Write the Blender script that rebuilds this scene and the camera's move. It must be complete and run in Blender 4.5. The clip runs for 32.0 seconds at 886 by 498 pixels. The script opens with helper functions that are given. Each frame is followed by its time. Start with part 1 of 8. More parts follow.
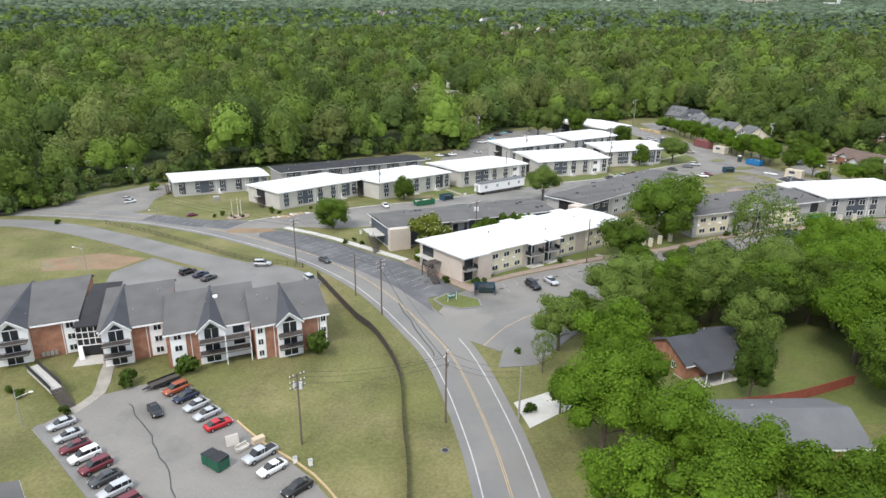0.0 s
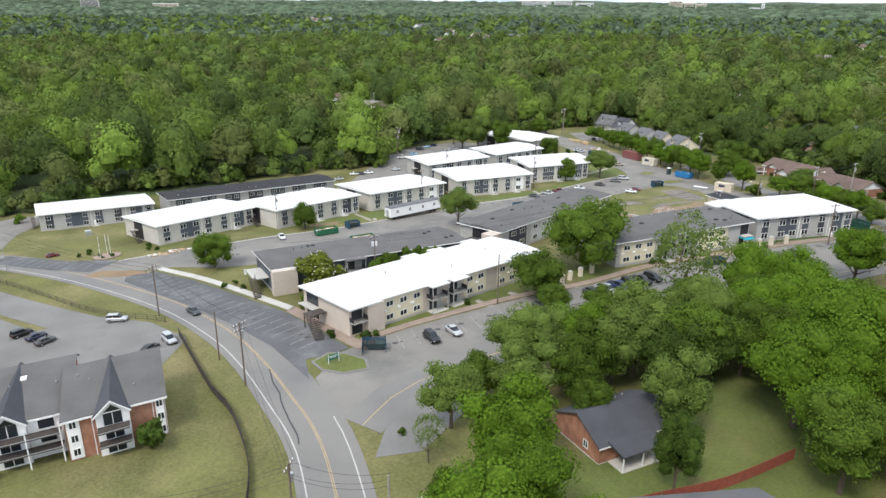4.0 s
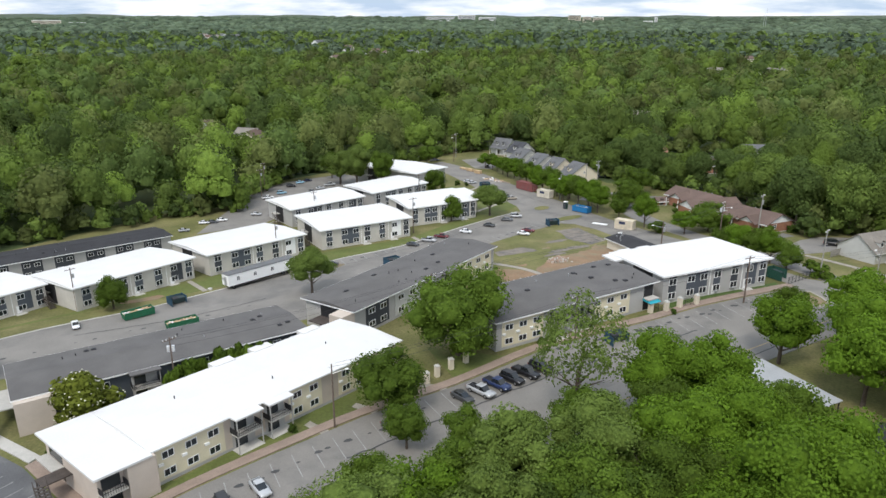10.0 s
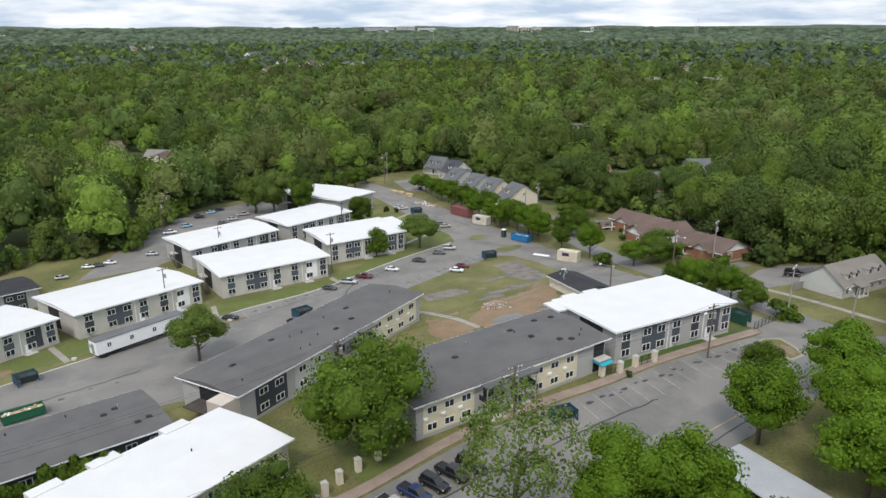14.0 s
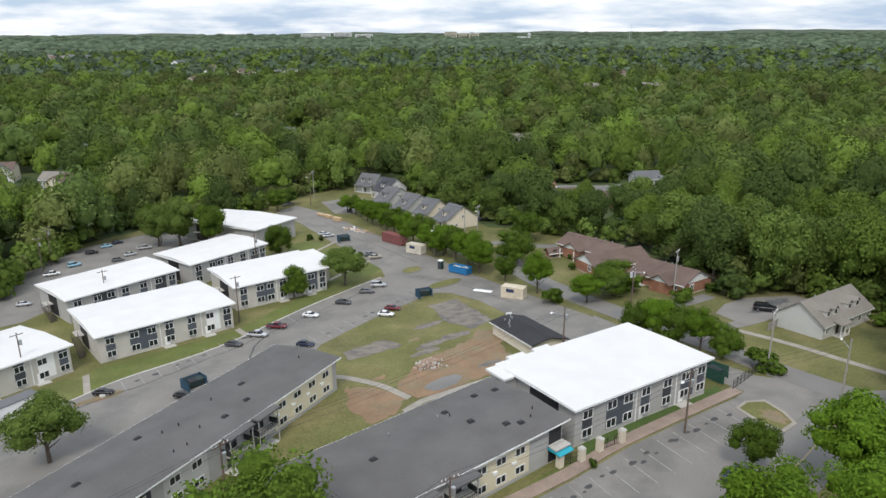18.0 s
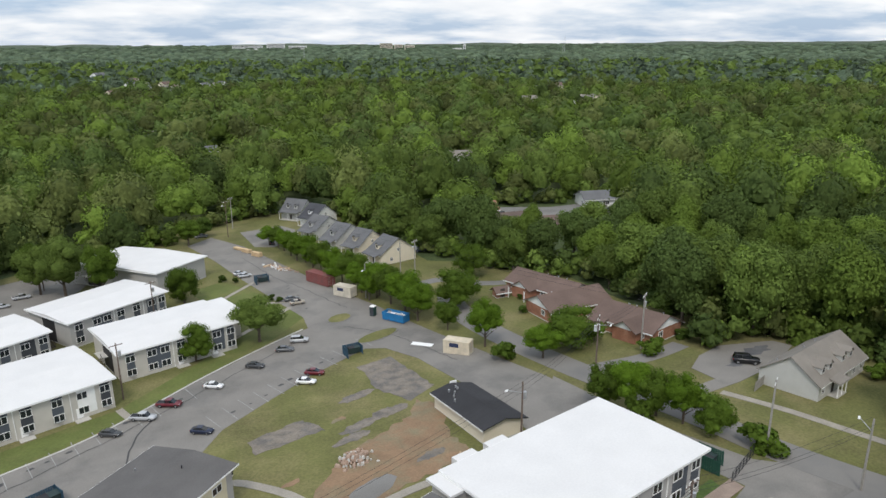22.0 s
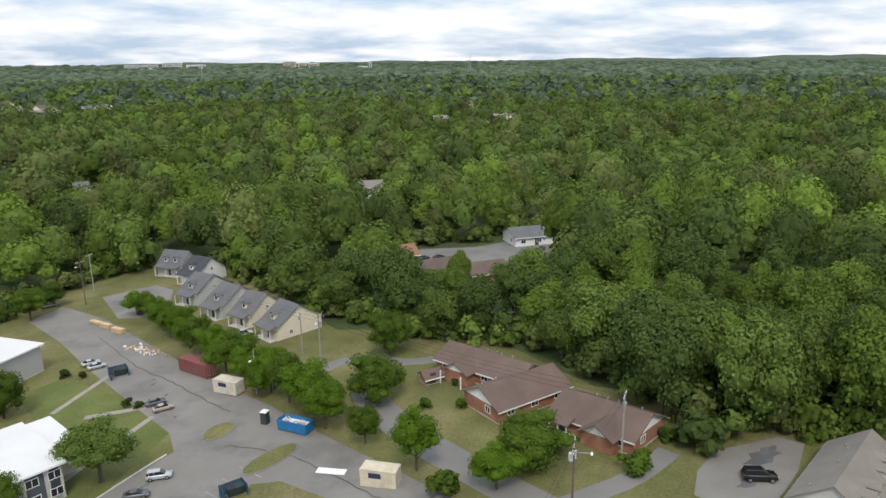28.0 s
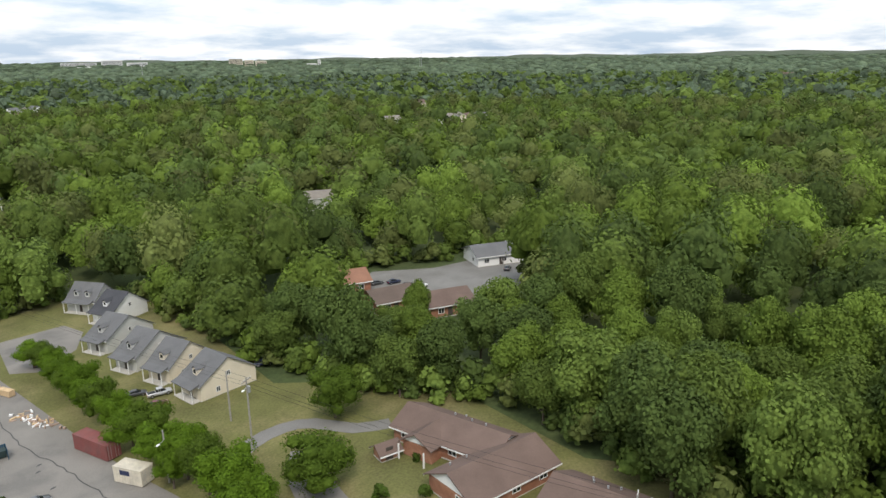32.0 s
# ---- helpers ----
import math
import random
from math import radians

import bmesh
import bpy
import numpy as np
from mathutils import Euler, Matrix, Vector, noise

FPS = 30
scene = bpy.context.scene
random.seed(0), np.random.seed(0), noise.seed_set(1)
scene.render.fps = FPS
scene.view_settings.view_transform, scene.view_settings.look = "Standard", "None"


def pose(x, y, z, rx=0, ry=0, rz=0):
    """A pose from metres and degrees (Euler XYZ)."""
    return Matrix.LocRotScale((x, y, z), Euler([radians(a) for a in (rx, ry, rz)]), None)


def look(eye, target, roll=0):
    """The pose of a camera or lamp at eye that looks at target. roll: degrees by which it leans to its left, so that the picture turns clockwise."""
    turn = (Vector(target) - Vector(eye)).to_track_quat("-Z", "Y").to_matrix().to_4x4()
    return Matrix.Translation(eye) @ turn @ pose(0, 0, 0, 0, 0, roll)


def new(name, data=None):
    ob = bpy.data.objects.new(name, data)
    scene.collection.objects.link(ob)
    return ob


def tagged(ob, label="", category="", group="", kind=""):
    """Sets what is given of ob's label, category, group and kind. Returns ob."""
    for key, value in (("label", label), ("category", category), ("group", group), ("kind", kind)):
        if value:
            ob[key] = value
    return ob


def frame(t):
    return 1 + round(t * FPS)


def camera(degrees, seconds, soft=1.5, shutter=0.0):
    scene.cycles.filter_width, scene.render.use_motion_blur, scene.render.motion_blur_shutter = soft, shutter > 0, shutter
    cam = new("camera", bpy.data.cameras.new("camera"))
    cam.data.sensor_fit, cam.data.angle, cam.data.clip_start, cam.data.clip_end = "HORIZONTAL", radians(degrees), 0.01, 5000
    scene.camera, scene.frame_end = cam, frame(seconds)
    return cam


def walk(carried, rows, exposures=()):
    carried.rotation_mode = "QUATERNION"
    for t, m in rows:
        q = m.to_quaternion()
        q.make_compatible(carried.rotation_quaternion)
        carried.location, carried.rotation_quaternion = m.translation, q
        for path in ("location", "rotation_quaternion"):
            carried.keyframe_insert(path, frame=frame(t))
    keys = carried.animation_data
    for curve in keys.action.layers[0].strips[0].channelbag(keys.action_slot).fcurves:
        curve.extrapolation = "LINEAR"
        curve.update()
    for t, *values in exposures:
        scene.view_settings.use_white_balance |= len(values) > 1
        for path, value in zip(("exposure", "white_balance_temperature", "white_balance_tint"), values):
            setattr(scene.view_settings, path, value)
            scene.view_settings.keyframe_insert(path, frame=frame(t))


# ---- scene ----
cam = camera(65.0, 32.0)
PATH = [
    (0, -5.153, -16.315, 77.710, 69.824, -0.444, -4.314),
    (0.5, -3.608, -13.790, 77.715, 69.884, -0.425, -4.896),
    (1, -2.047, -11.254, 77.714, 69.956, -0.392, -5.438),
    (1.5, -0.444, -8.687, 77.712, 70.002, -0.405, -5.966),
    (2, 1.194, -6.092, 77.712, 70.050, -0.403, -6.558),
    (2.5, 2.862, -3.480, 77.704, 70.114, -0.378, -7.162),
    (3, 4.582, -0.852, 77.712, 70.164, -0.345, -7.792),
    (3.5, 6.347, 1.796, 77.754, 70.228, -0.362, -8.415),
    (5.5, 13.885, 12.607, 78.232, 70.490, -0.270, -10.823),
    (6, 15.812, 15.471, 78.364, 70.591, -0.251, -11.473),
    (7, 19.664, 21.420, 78.571, 70.767, -0.276, -12.638),
    (8, 23.360, 27.414, 78.718, 70.927, -0.200, -13.671),
    (9, 26.870, 33.376, 78.792, 71.140, -0.076, -14.963),
    (10, 30.231, 39.249, 78.747, 71.392, -0.078, -16.290),
    (11, 33.621, 45.126, 78.689, 71.624, -0.036, -17.402),
    (12, 37.152, 51.070, 78.626, 71.868, 0.006, -18.738),
    (13, 40.704, 57.005, 78.567, 72.045, 0.092, -19.650),
    (14, 44.247, 62.984, 78.573, 72.207, 0.133, -20.976),
    (14.5, 46.016, 65.973, 78.576, 72.238, 0.184, -21.422),
    (16.5, 53.127, 77.937, 78.598, 72.408, 0.297, -23.806),
    (17, 54.889, 80.876, 78.594, 72.485, 0.299, -24.458),
    (18, 58.388, 86.769, 78.593, 72.634, 0.324, -25.798),
    (19, 61.968, 92.728, 78.569, 72.831, 0.317, -27.011),
    (20, 65.580, 98.739, 78.550, 73.034, 0.295, -28.300),
    (21, 69.094, 104.659, 78.530, 73.273, 0.280, -29.562),
    (22, 72.526, 110.513, 78.568, 73.479, 0.262, -30.862),
    (23, 75.926, 116.388, 78.615, 73.715, 0.224, -32.071),
    (24, 79.386, 122.223, 78.698, 73.936, 0.264, -33.308),
    (25, 82.889, 128.004, 78.811, 74.132, 0.353, -34.582),
    (25.5, 84.684, 130.886, 78.890, 74.208, 0.444, -35.226),
    (27.5, 92.222, 142.407, 79.261, 74.604, 0.524, -37.717),
    (28, 94.252, 145.281, 79.342, 74.771, 0.560, -38.345),
    (29, 98.477, 150.949, 79.505, 75.007, 0.643, -39.568),
    (30, 102.835, 156.429, 79.793, 75.304, 0.697, -40.739),
    (31, 107.203, 161.770, 80.163, 75.482, 0.718, -41.728),
    (32, 111.515, 167.083, 80.577, 74.461, 0.730, -42.276),
]
walk(cam, [(t, pose(*p)) for t, *p in PATH], [(0.0, 0.36, 6500, 10), (6.0, 0.25, 6500, 10), (10.0, 0.05, 6510, 10), (13.0, -0.09, 6530, 10), (17.0, -0.06, 6540, 10), (22.0, -0.22, 6560, 10), (25.0, -0.15, 6570, 10), (28.0, -0.09, 6650, 10), (32.0, 0.05, 6860, 10)])

# ---- light ----
world = bpy.data.worlds.new("sky")
scene.world = world
world.use_nodes = True
wn, wl = world.node_tree.nodes, world.node_tree.links
wn.clear()
w_out = wn.new("ShaderNodeOutputWorld")
w_bg = wn.new("ShaderNodeBackground")
w_sky = wn.new("ShaderNodeTexSky")
w_sky.sky_type = "NISHITA"
w_sky.sun_disc = False
w_sky.sun_elevation = radians(52)
w_sky.sun_rotation = radians(215)
w_sky.air_density, w_sky.dust_density, w_sky.ozone_density = 1.0, 1.5, 1.0
w_geo = wn.new("ShaderNodeTexCoord")
w_sep = wn.new("ShaderNodeSeparateXYZ")
wl.new(w_geo.outputs["Generated"], w_sep.inputs[0])
# clouds lie on a flat deck: project the direction on it
w_add = wn.new("ShaderNodeMath"); w_add.operation = "ADD"; w_add.inputs[1].default_value = 0.16
w_max = wn.new("ShaderNodeMath"); w_max.operation = "MAXIMUM"; w_max.inputs[1].default_value = 0.0
wl.new(w_sep.outputs[2], w_max.inputs[0]); wl.new(w_max.outputs[0], w_add.inputs[0])
w_dx = wn.new("ShaderNodeMath"); w_dx.operation = "DIVIDE"
w_dy = wn.new("ShaderNodeMath"); w_dy.operation = "DIVIDE"
wl.new(w_sep.outputs[0], w_dx.inputs[0]); wl.new(w_add.outputs[0], w_dx.inputs[1])
wl.new(w_sep.outputs[1], w_dy.inputs[0]); wl.new(w_add.outputs[0], w_dy.inputs[1])
w_cmb = wn.new("ShaderNodeCombineXYZ")
wl.new(w_dx.outputs[0], w_cmb.inputs[0]); wl.new(w_dy.outputs[0], w_cmb.inputs[1])
w_noise = wn.new("ShaderNodeTexNoise")
w_noise.inputs["Scale"].default_value = 1.15
w_noise.inputs["Detail"].default_value = 7
w_noise.inputs["Roughness"].default_value = 0.56
wl.new(w_cmb.outputs[0], w_noise.inputs["Vector"])
w_ramp = wn.new("ShaderNodeValToRGB")
w_ramp.color_ramp.elements[0].position, w_ramp.color_ramp.elements[1].position = 0.38, 0.60
wl.new(w_noise.outputs["Fac"], w_ramp.inputs[0])
w_noise2 = wn.new("ShaderNodeTexNoise")
w_noise2.inputs["Scale"].default_value = 2.6
w_noise2.inputs["Detail"].default_value = 5
wl.new(w_cmb.outputs[0], w_noise2.inputs["Vector"])
w_cl = wn.new("ShaderNodeValToRGB")
w_cl.color_ramp.elements[0].position, w_cl.color_ramp.elements[1].position = 0.3, 0.7
w_cl.color_ramp.elements[0].color = (8.2, 8.6, 9.1, 1)
w_cl.color_ramp.elements[1].color = (9.7, 9.9, 10.1, 1)
wl.new(w_noise2.outputs["Fac"], w_cl.inputs[0])
w_haze = wn.new("ShaderNodeMix"); w_haze.data_type = "RGBA"
w_haze.inputs[0].default_value = 0.75
w_haze.inputs[7].default_value = (5.0, 6.5, 8.7, 1)
wl.new(w_sky.outputs[0], w_haze.inputs[6])
w_mix = wn.new("ShaderNodeMix"); w_mix.data_type = "RGBA"
wl.new(w_ramp.outputs[0], w_mix.inputs[0])
wl.new(w_haze.outputs[2], w_mix.inputs[6])
wl.new(w_cl.outputs[0], w_mix.inputs[7])
# an overcast sky is dimmer towards the horizon than overhead
w_rise = wn.new("ShaderNodeMapRange")
w_rise.inputs["From Max"].default_value = 0.6
w_rise.inputs["To Min"].default_value, w_rise.inputs["To Max"].default_value = 0.88, 1.12
wl.new(w_max.outputs[0], w_rise.inputs["Value"])
w_dim = wn.new("ShaderNodeVectorMath"); w_dim.operation = "SCALE"
wl.new(w_mix.outputs[2], w_dim.inputs[0])
wl.new(w_rise.outputs[0], w_dim.inputs["Scale"])
wl.new(w_dim.outputs[0], w_bg.inputs[0])
w_bg.inputs[1].default_value = 0.135
wl.new(w_bg.outputs[0], w_out.inputs[0])

sun = new("sun", bpy.data.lights.new("sun", "SUN"))
sun.data.energy = 2.1
sun.data.angle = radians(14)
sun.data.color = (1.0, 0.95, 0.88)
sun.matrix_world = look((-120, -160, 260), (0, 0, 0))

# ---- terrain ----
SLX, SLY = 0.00031, -0.03834
GROUND = 22.910
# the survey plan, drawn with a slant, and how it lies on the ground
PLAN = ((1.07677, 0.11085, -2.1030), (-0.03033, 1.39514, -7.6777), (-0.0013574, 0.0004017, 1.0))


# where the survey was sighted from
SIGHT = (58.0, 90.0, 90.0)


def swell(x, y):
    """The rises and hollows of the hillside."""
    bump = lambda cx, cy, r: math.exp(-((x - cx) ** 2 + (y - cy) ** 2) / (2 * r * r))
    return 2.4 * bump(132, 168, 34) + 1.4 * bump(8, 124, 30) + 0.7 * bump(88, 190, 24) - 1.7 * math.exp(-((y - 240) / 36) ** 2) / (1 + math.exp((x - 165) / 12))


def site(x, y):
    """The place on the ground of a point of the plan."""
    a, b, c = (r[0] * x + r[1] * y + r[2] for r in PLAN)
    a, b = a / c, b / c
    t = swell(a, b) / (SIGHT[2] - GROUND - SLX * a - SLY * b)
    return a + (SIGHT[0] - a) * t, b + (SIGHT[1] - b) * t


def grain(x, y, rz):
    """The turn that a direction of the plan has on the ground, and the scales along it, across it and upwards."""
    a = radians(rz)
    px, py = site(x, y)
    ux, uy = (q * 10 for q in np.subtract(site(x + 0.1 * math.cos(a), y + 0.1 * math.sin(a)), (px, py)))
    vx, vy = (q * 10 for q in np.subtract(site(x - 0.1 * math.sin(a), y + 0.1 * math.cos(a)), (px, py)))
    along = math.hypot(ux, uy)
    return math.degrees(math.atan2(uy, ux)), along, (ux * vy - uy * vx) / along, 0.9818 + 0.001498 * x + 0.000091 * y


def T(x, y):
    """The height of the ground, a hillside that levels out far off."""
    z = GROUND + SLX * min(max(x, -150.0), 260.0) + SLY * min(max(y, -40.0), 400.0)
    z += swell(x, y)
    d = math.hypot(x - 45, y - 70)
    if d > 900:
        z += (d - 900) / 3800 * 52
    return z


NORMAL = Vector((-SLX, -SLY, 1)).normalized()
LEAN = Vector((0, 0, 1)).rotation_difference(NORMAL).to_matrix().to_4x4()
LAST = [0.0, 1.0, 1.0, 1.0, 0.0, 0.0]

# ---- mesh helpers ----
SHEAR = [0.0, 0.0]
TURN = [0.0, 0.0, 0.0]


def turned(x, y):
    """Places a building's section, given in its own measures, in the plan of the building."""
    a = radians(TURN[2])
    return TURN[0] + x * math.cos(a) - y * math.sin(a), TURN[1] + x * math.sin(a) + y * math.cos(a)


class MB:
    """Collects vertices and faces of one mesh."""

    def __init__(self):
        self.v, self.f = [], []

    def poly(self, pts):
        n = len(self.v)
        self.v += [tuple(p) for p in pts]
        self.f.append(tuple(range(n, n + len(pts))))
        return self

    def box(self, x0, y0, z0, x1, y1, z1):
        n = len(self.v)
        self.v += [(x0, y0, z0), (x1, y0, z0), (x1, y1, z0), (x0, y1, z0), (x0, y0, z1), (x1, y0, z1), (x1, y1, z1), (x0, y1, z1)]
        self.f += [(n, n + 3, n + 2, n + 1), (n + 4, n + 5, n + 6, n + 7), (n, n + 1, n + 5, n + 4), (n + 1, n + 2, n + 6, n + 5), (n + 2, n + 3, n + 7, n + 6), (n + 3, n, n + 4, n + 7)]
        return self

    def prism(self, pts, z0, z1):
        n, k = len(self.v), len(pts)
        self.v += [(x, y, z0) for x, y in pts] + [(x, y, z1) for x, y in pts]
        self.f.append(tuple(n + i for i in reversed(range(k))))
        self.f.append(tuple(n + k + i for i in range(k)))
        for i in range(k):
            j = (i + 1) % k
            self.f.append((n + i, n + j, n + k + j, n + k + i))
        return self

    def hull(self, lower, upper):
        """Two rings of 3D points with the same count, closed at both ends."""
        n, k = len(self.v), len(lower)
        self.v += [tuple(p) for p in lower] + [tuple(p) for p in upper]
        self.f.append(tuple(n + i for i in reversed(range(k))))
        self.f.append(tuple(n + k + i for i in range(k)))
        for i in range(k):
            j = (i + 1) % k
            self.f.append((n + i, n + j, n + k + j, n + k + i))
        return self

    def loft(self, rings):
        n, k = len(self.v), len(rings[0])
        for r in rings:
            self.v += [tuple(p) for p in r]
        self.f.append(tuple(n + i for i in reversed(range(k))))
        m = n + k * (len(rings) - 1)
        self.f.append(tuple(m + i for i in range(k)))
        for a in range(len(rings) - 1):
            for i in range(k):
                j = (i + 1) % k
                self.f.append((n + a * k + i, n + a * k + j, n + (a + 1) * k + j, n + (a + 1) * k + i))
        return self

    def tube(self, p, q, r0, r1=None, k=6):
        r1 = r0 if r1 is None else r1
        p, q = Vector(p), Vector(q)
        d = (q - p).normalized()
        a = d.orthogonal().normalized()
        b = d.cross(a)
        ring = lambda c, r: [c + (a * math.cos(i * math.tau / k) + b * math.sin(i * math.tau / k)) * r for i in range(k)]
        return self.hull(ring(p, r0), ring(q, r1))

    def mesh(self, name, material):
        me = bpy.data.meshes.new(name)
        gx, gy = SHEAR
        plan = self.v if not any(TURN) else [(*turned(x, y), z) for x, y, z in self.v]
        me.from_pydata([(x, y, z + gx * x + gy * y) for x, y, z in plan], [], self.f)
        me.materials.append(material)
        return me


def part(name, mb, material, parent, label="", at=(0, 0, 0), rz=0.0, smooth=False):
    """One mesh object under a thing or a part."""
    me = mb.mesh(name, material) if isinstance(mb, MB) else mb
    ob = new(name, me)
    ob.parent = parent
    ob.location = (at[0], at[1], at[2] + SHEAR[0] * at[0] + SHEAR[1] * at[1])
    ob.rotation_euler = (0, 0, radians(rz))
    if smooth:
        me.shade_smooth()
    if label:
        tagged(ob, label)
    return ob


def thing(name, x, y, rz, label, category, group="", dz=0.0, lean=False, kind="", plan=False, there=False):
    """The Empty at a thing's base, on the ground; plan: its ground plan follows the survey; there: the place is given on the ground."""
    ob = new(name)
    ob.empty_display_size = 0.3
    turn, along, across, up = (rz, 1.0, 1.0, 1.0) if there else grain(x, y, rz)
    if not there:
        x, y = site(x, y)
    if not plan:
        along = across = up
    LAST[:] = (turn, along, across, up, x, y)
    m = Matrix.Translation((x, y, T(x, y) + dz))
    if lean:
        m = m @ LEAN
    ob.matrix_basis = m @ pose(0, 0, 0, 0, 0, turn) @ Matrix.Diagonal((along, across, up, 1.0))
    return tagged(ob, label, category, group, kind)


def on_slope():
    """Lets the next meshes of the newest building follow the hillside, its walls plumb."""
    turn, along, across, up, x, y = LAST
    c, q = math.cos(radians(turn)), math.sin(radians(turn))
    SHEAR[0] = (T(x + 24 * c, y + 24 * q) - T(x, y)) / 24 * along / up
    SHEAR[1] = (T(x - 12 * q, y + 12 * c) - T(x, y)) / 12 * across / up


def off_slope():
    SHEAR[0] = SHEAR[1] = 0.0


def drape(name, pts, material, dz, label, category="", kind="structure", thick=0.25, there=False):
    """A flat piece of ground that lies on the hillside."""
    mb = MB()
    if not there:
        pts = [site(x, y) for x, y in pts]
    n = len(pts)
    area = sum(pts[i][0] * pts[(i + 1) % n][1] - pts[(i + 1) % n][0] * pts[i][1] for i in range(n))
    if area < 0:
        pts = pts[::-1]
    up = [(x, y, T(x, y) + dz) for x, y in pts]
    lo = [(x, y, T(x, y) + dz - thick) for x, y in pts]
    mb.hull(lo, up)
    me = mb.mesh(name, material)
    bm = bmesh.new()
    bm.from_mesh(me)
    bmesh.ops.triangulate(bm, faces=[f for f in bm.faces if len(f.verts) > 4])
    for k in range(7):
        long = [e for e in bm.edges if e.calc_length() > 5]
        if not long:
            break
        bmesh.ops.subdivide_edges(bm, edges=long, cuts=1)
        bmesh.ops.triangulate(bm, faces=[f for f in bm.faces if len(f.verts) > 3])
    for f in bm.faces:
        f.normal_update()
    for v in bm.verts:
        high = any(f.normal.z > 0.7 for f in v.link_faces)
        v.co.z = T(v.co.x, v.co.y) + dz - (0 if high else thick)
    bm.to_mesh(me)
    bm.free()
    return tagged(new(name, me), label, category or name.replace("_", " "), "", kind)


def smooth_line(pts, step=3.0):
    """A rounded line through points of the plan."""
    out = []
    p = [pts[0]] + list(pts) + [pts[-1]]
    for i in range(1, len(p) - 2):
        a, b, c, d = (np.array(q, float) for q in p[i - 1:i + 3])
        k = max(2, int(np.linalg.norm(c - b) / step))
        for j in range(k):
            t = j / k
            out.append(tuple(0.5 * (2 * b + (c - a) * t + (2 * a - 5 * b + 4 * c - d) * t * t + (3 * b - a - 3 * c + d) * t ** 3)))
    out.append(tuple(pts[-1]))
    return out


def offset(line, d):
    out = []
    for i, (x, y) in enumerate(line):
        x0, y0 = line[max(0, i - 1)]
        x1, y1 = line[min(len(line) - 1, i + 1)]
        l = math.hypot(x1 - x0, y1 - y0) or 1.0
        out.append((x + (y1 - y0) / l * d, y - (x1 - x0) / l * d))
    return out


def strip(name, line, d0, d1, material, dz, label, category="", kind="structure", dash=0.0, gap=0.0, thick=0.0, parent=None, there=False):
    """A ribbon along a line of the plan, between two distances to its right."""
    a, b = offset(line, d0), offset(line, d1)
    mb = MB()
    run = 0.0
    for i in range(len(line) - 1):
        l = math.hypot(line[i + 1][0] - line[i][0], line[i + 1][1] - line[i][1])
        run += l
        if dash and (run % (dash + gap)) > dash:
            continue
        cuts = max(1, int(abs(d1 - d0) / 2.2))
        mix = lambda p, q, t: (p[0] + (q[0] - p[0]) * t, p[1] + (q[1] - p[1]) * t)
        for c in range(cuts):
            t0, t1 = c / cuts, (c + 1) / cuts
            q = [u if there else site(*u) for u in (mix(a[i], b[i], t0), mix(a[i], b[i], t1), mix(a[i + 1], b[i + 1], t1), mix(a[i + 1], b[i + 1], t0))]
            up = [(x, y, T(x, y) + dz) for x, y in q]
            if thick:
                mb.hull([(x, y, z - thick) for x, y, z in up], up)
            else:
                mb.poly(up)
    me = mb.mesh(name, material)
    ob = new(name, me)
    if parent is not None:
        ob.parent = parent
        return ob
    return tagged(ob, label, category or name.replace("_", " "), "", kind)


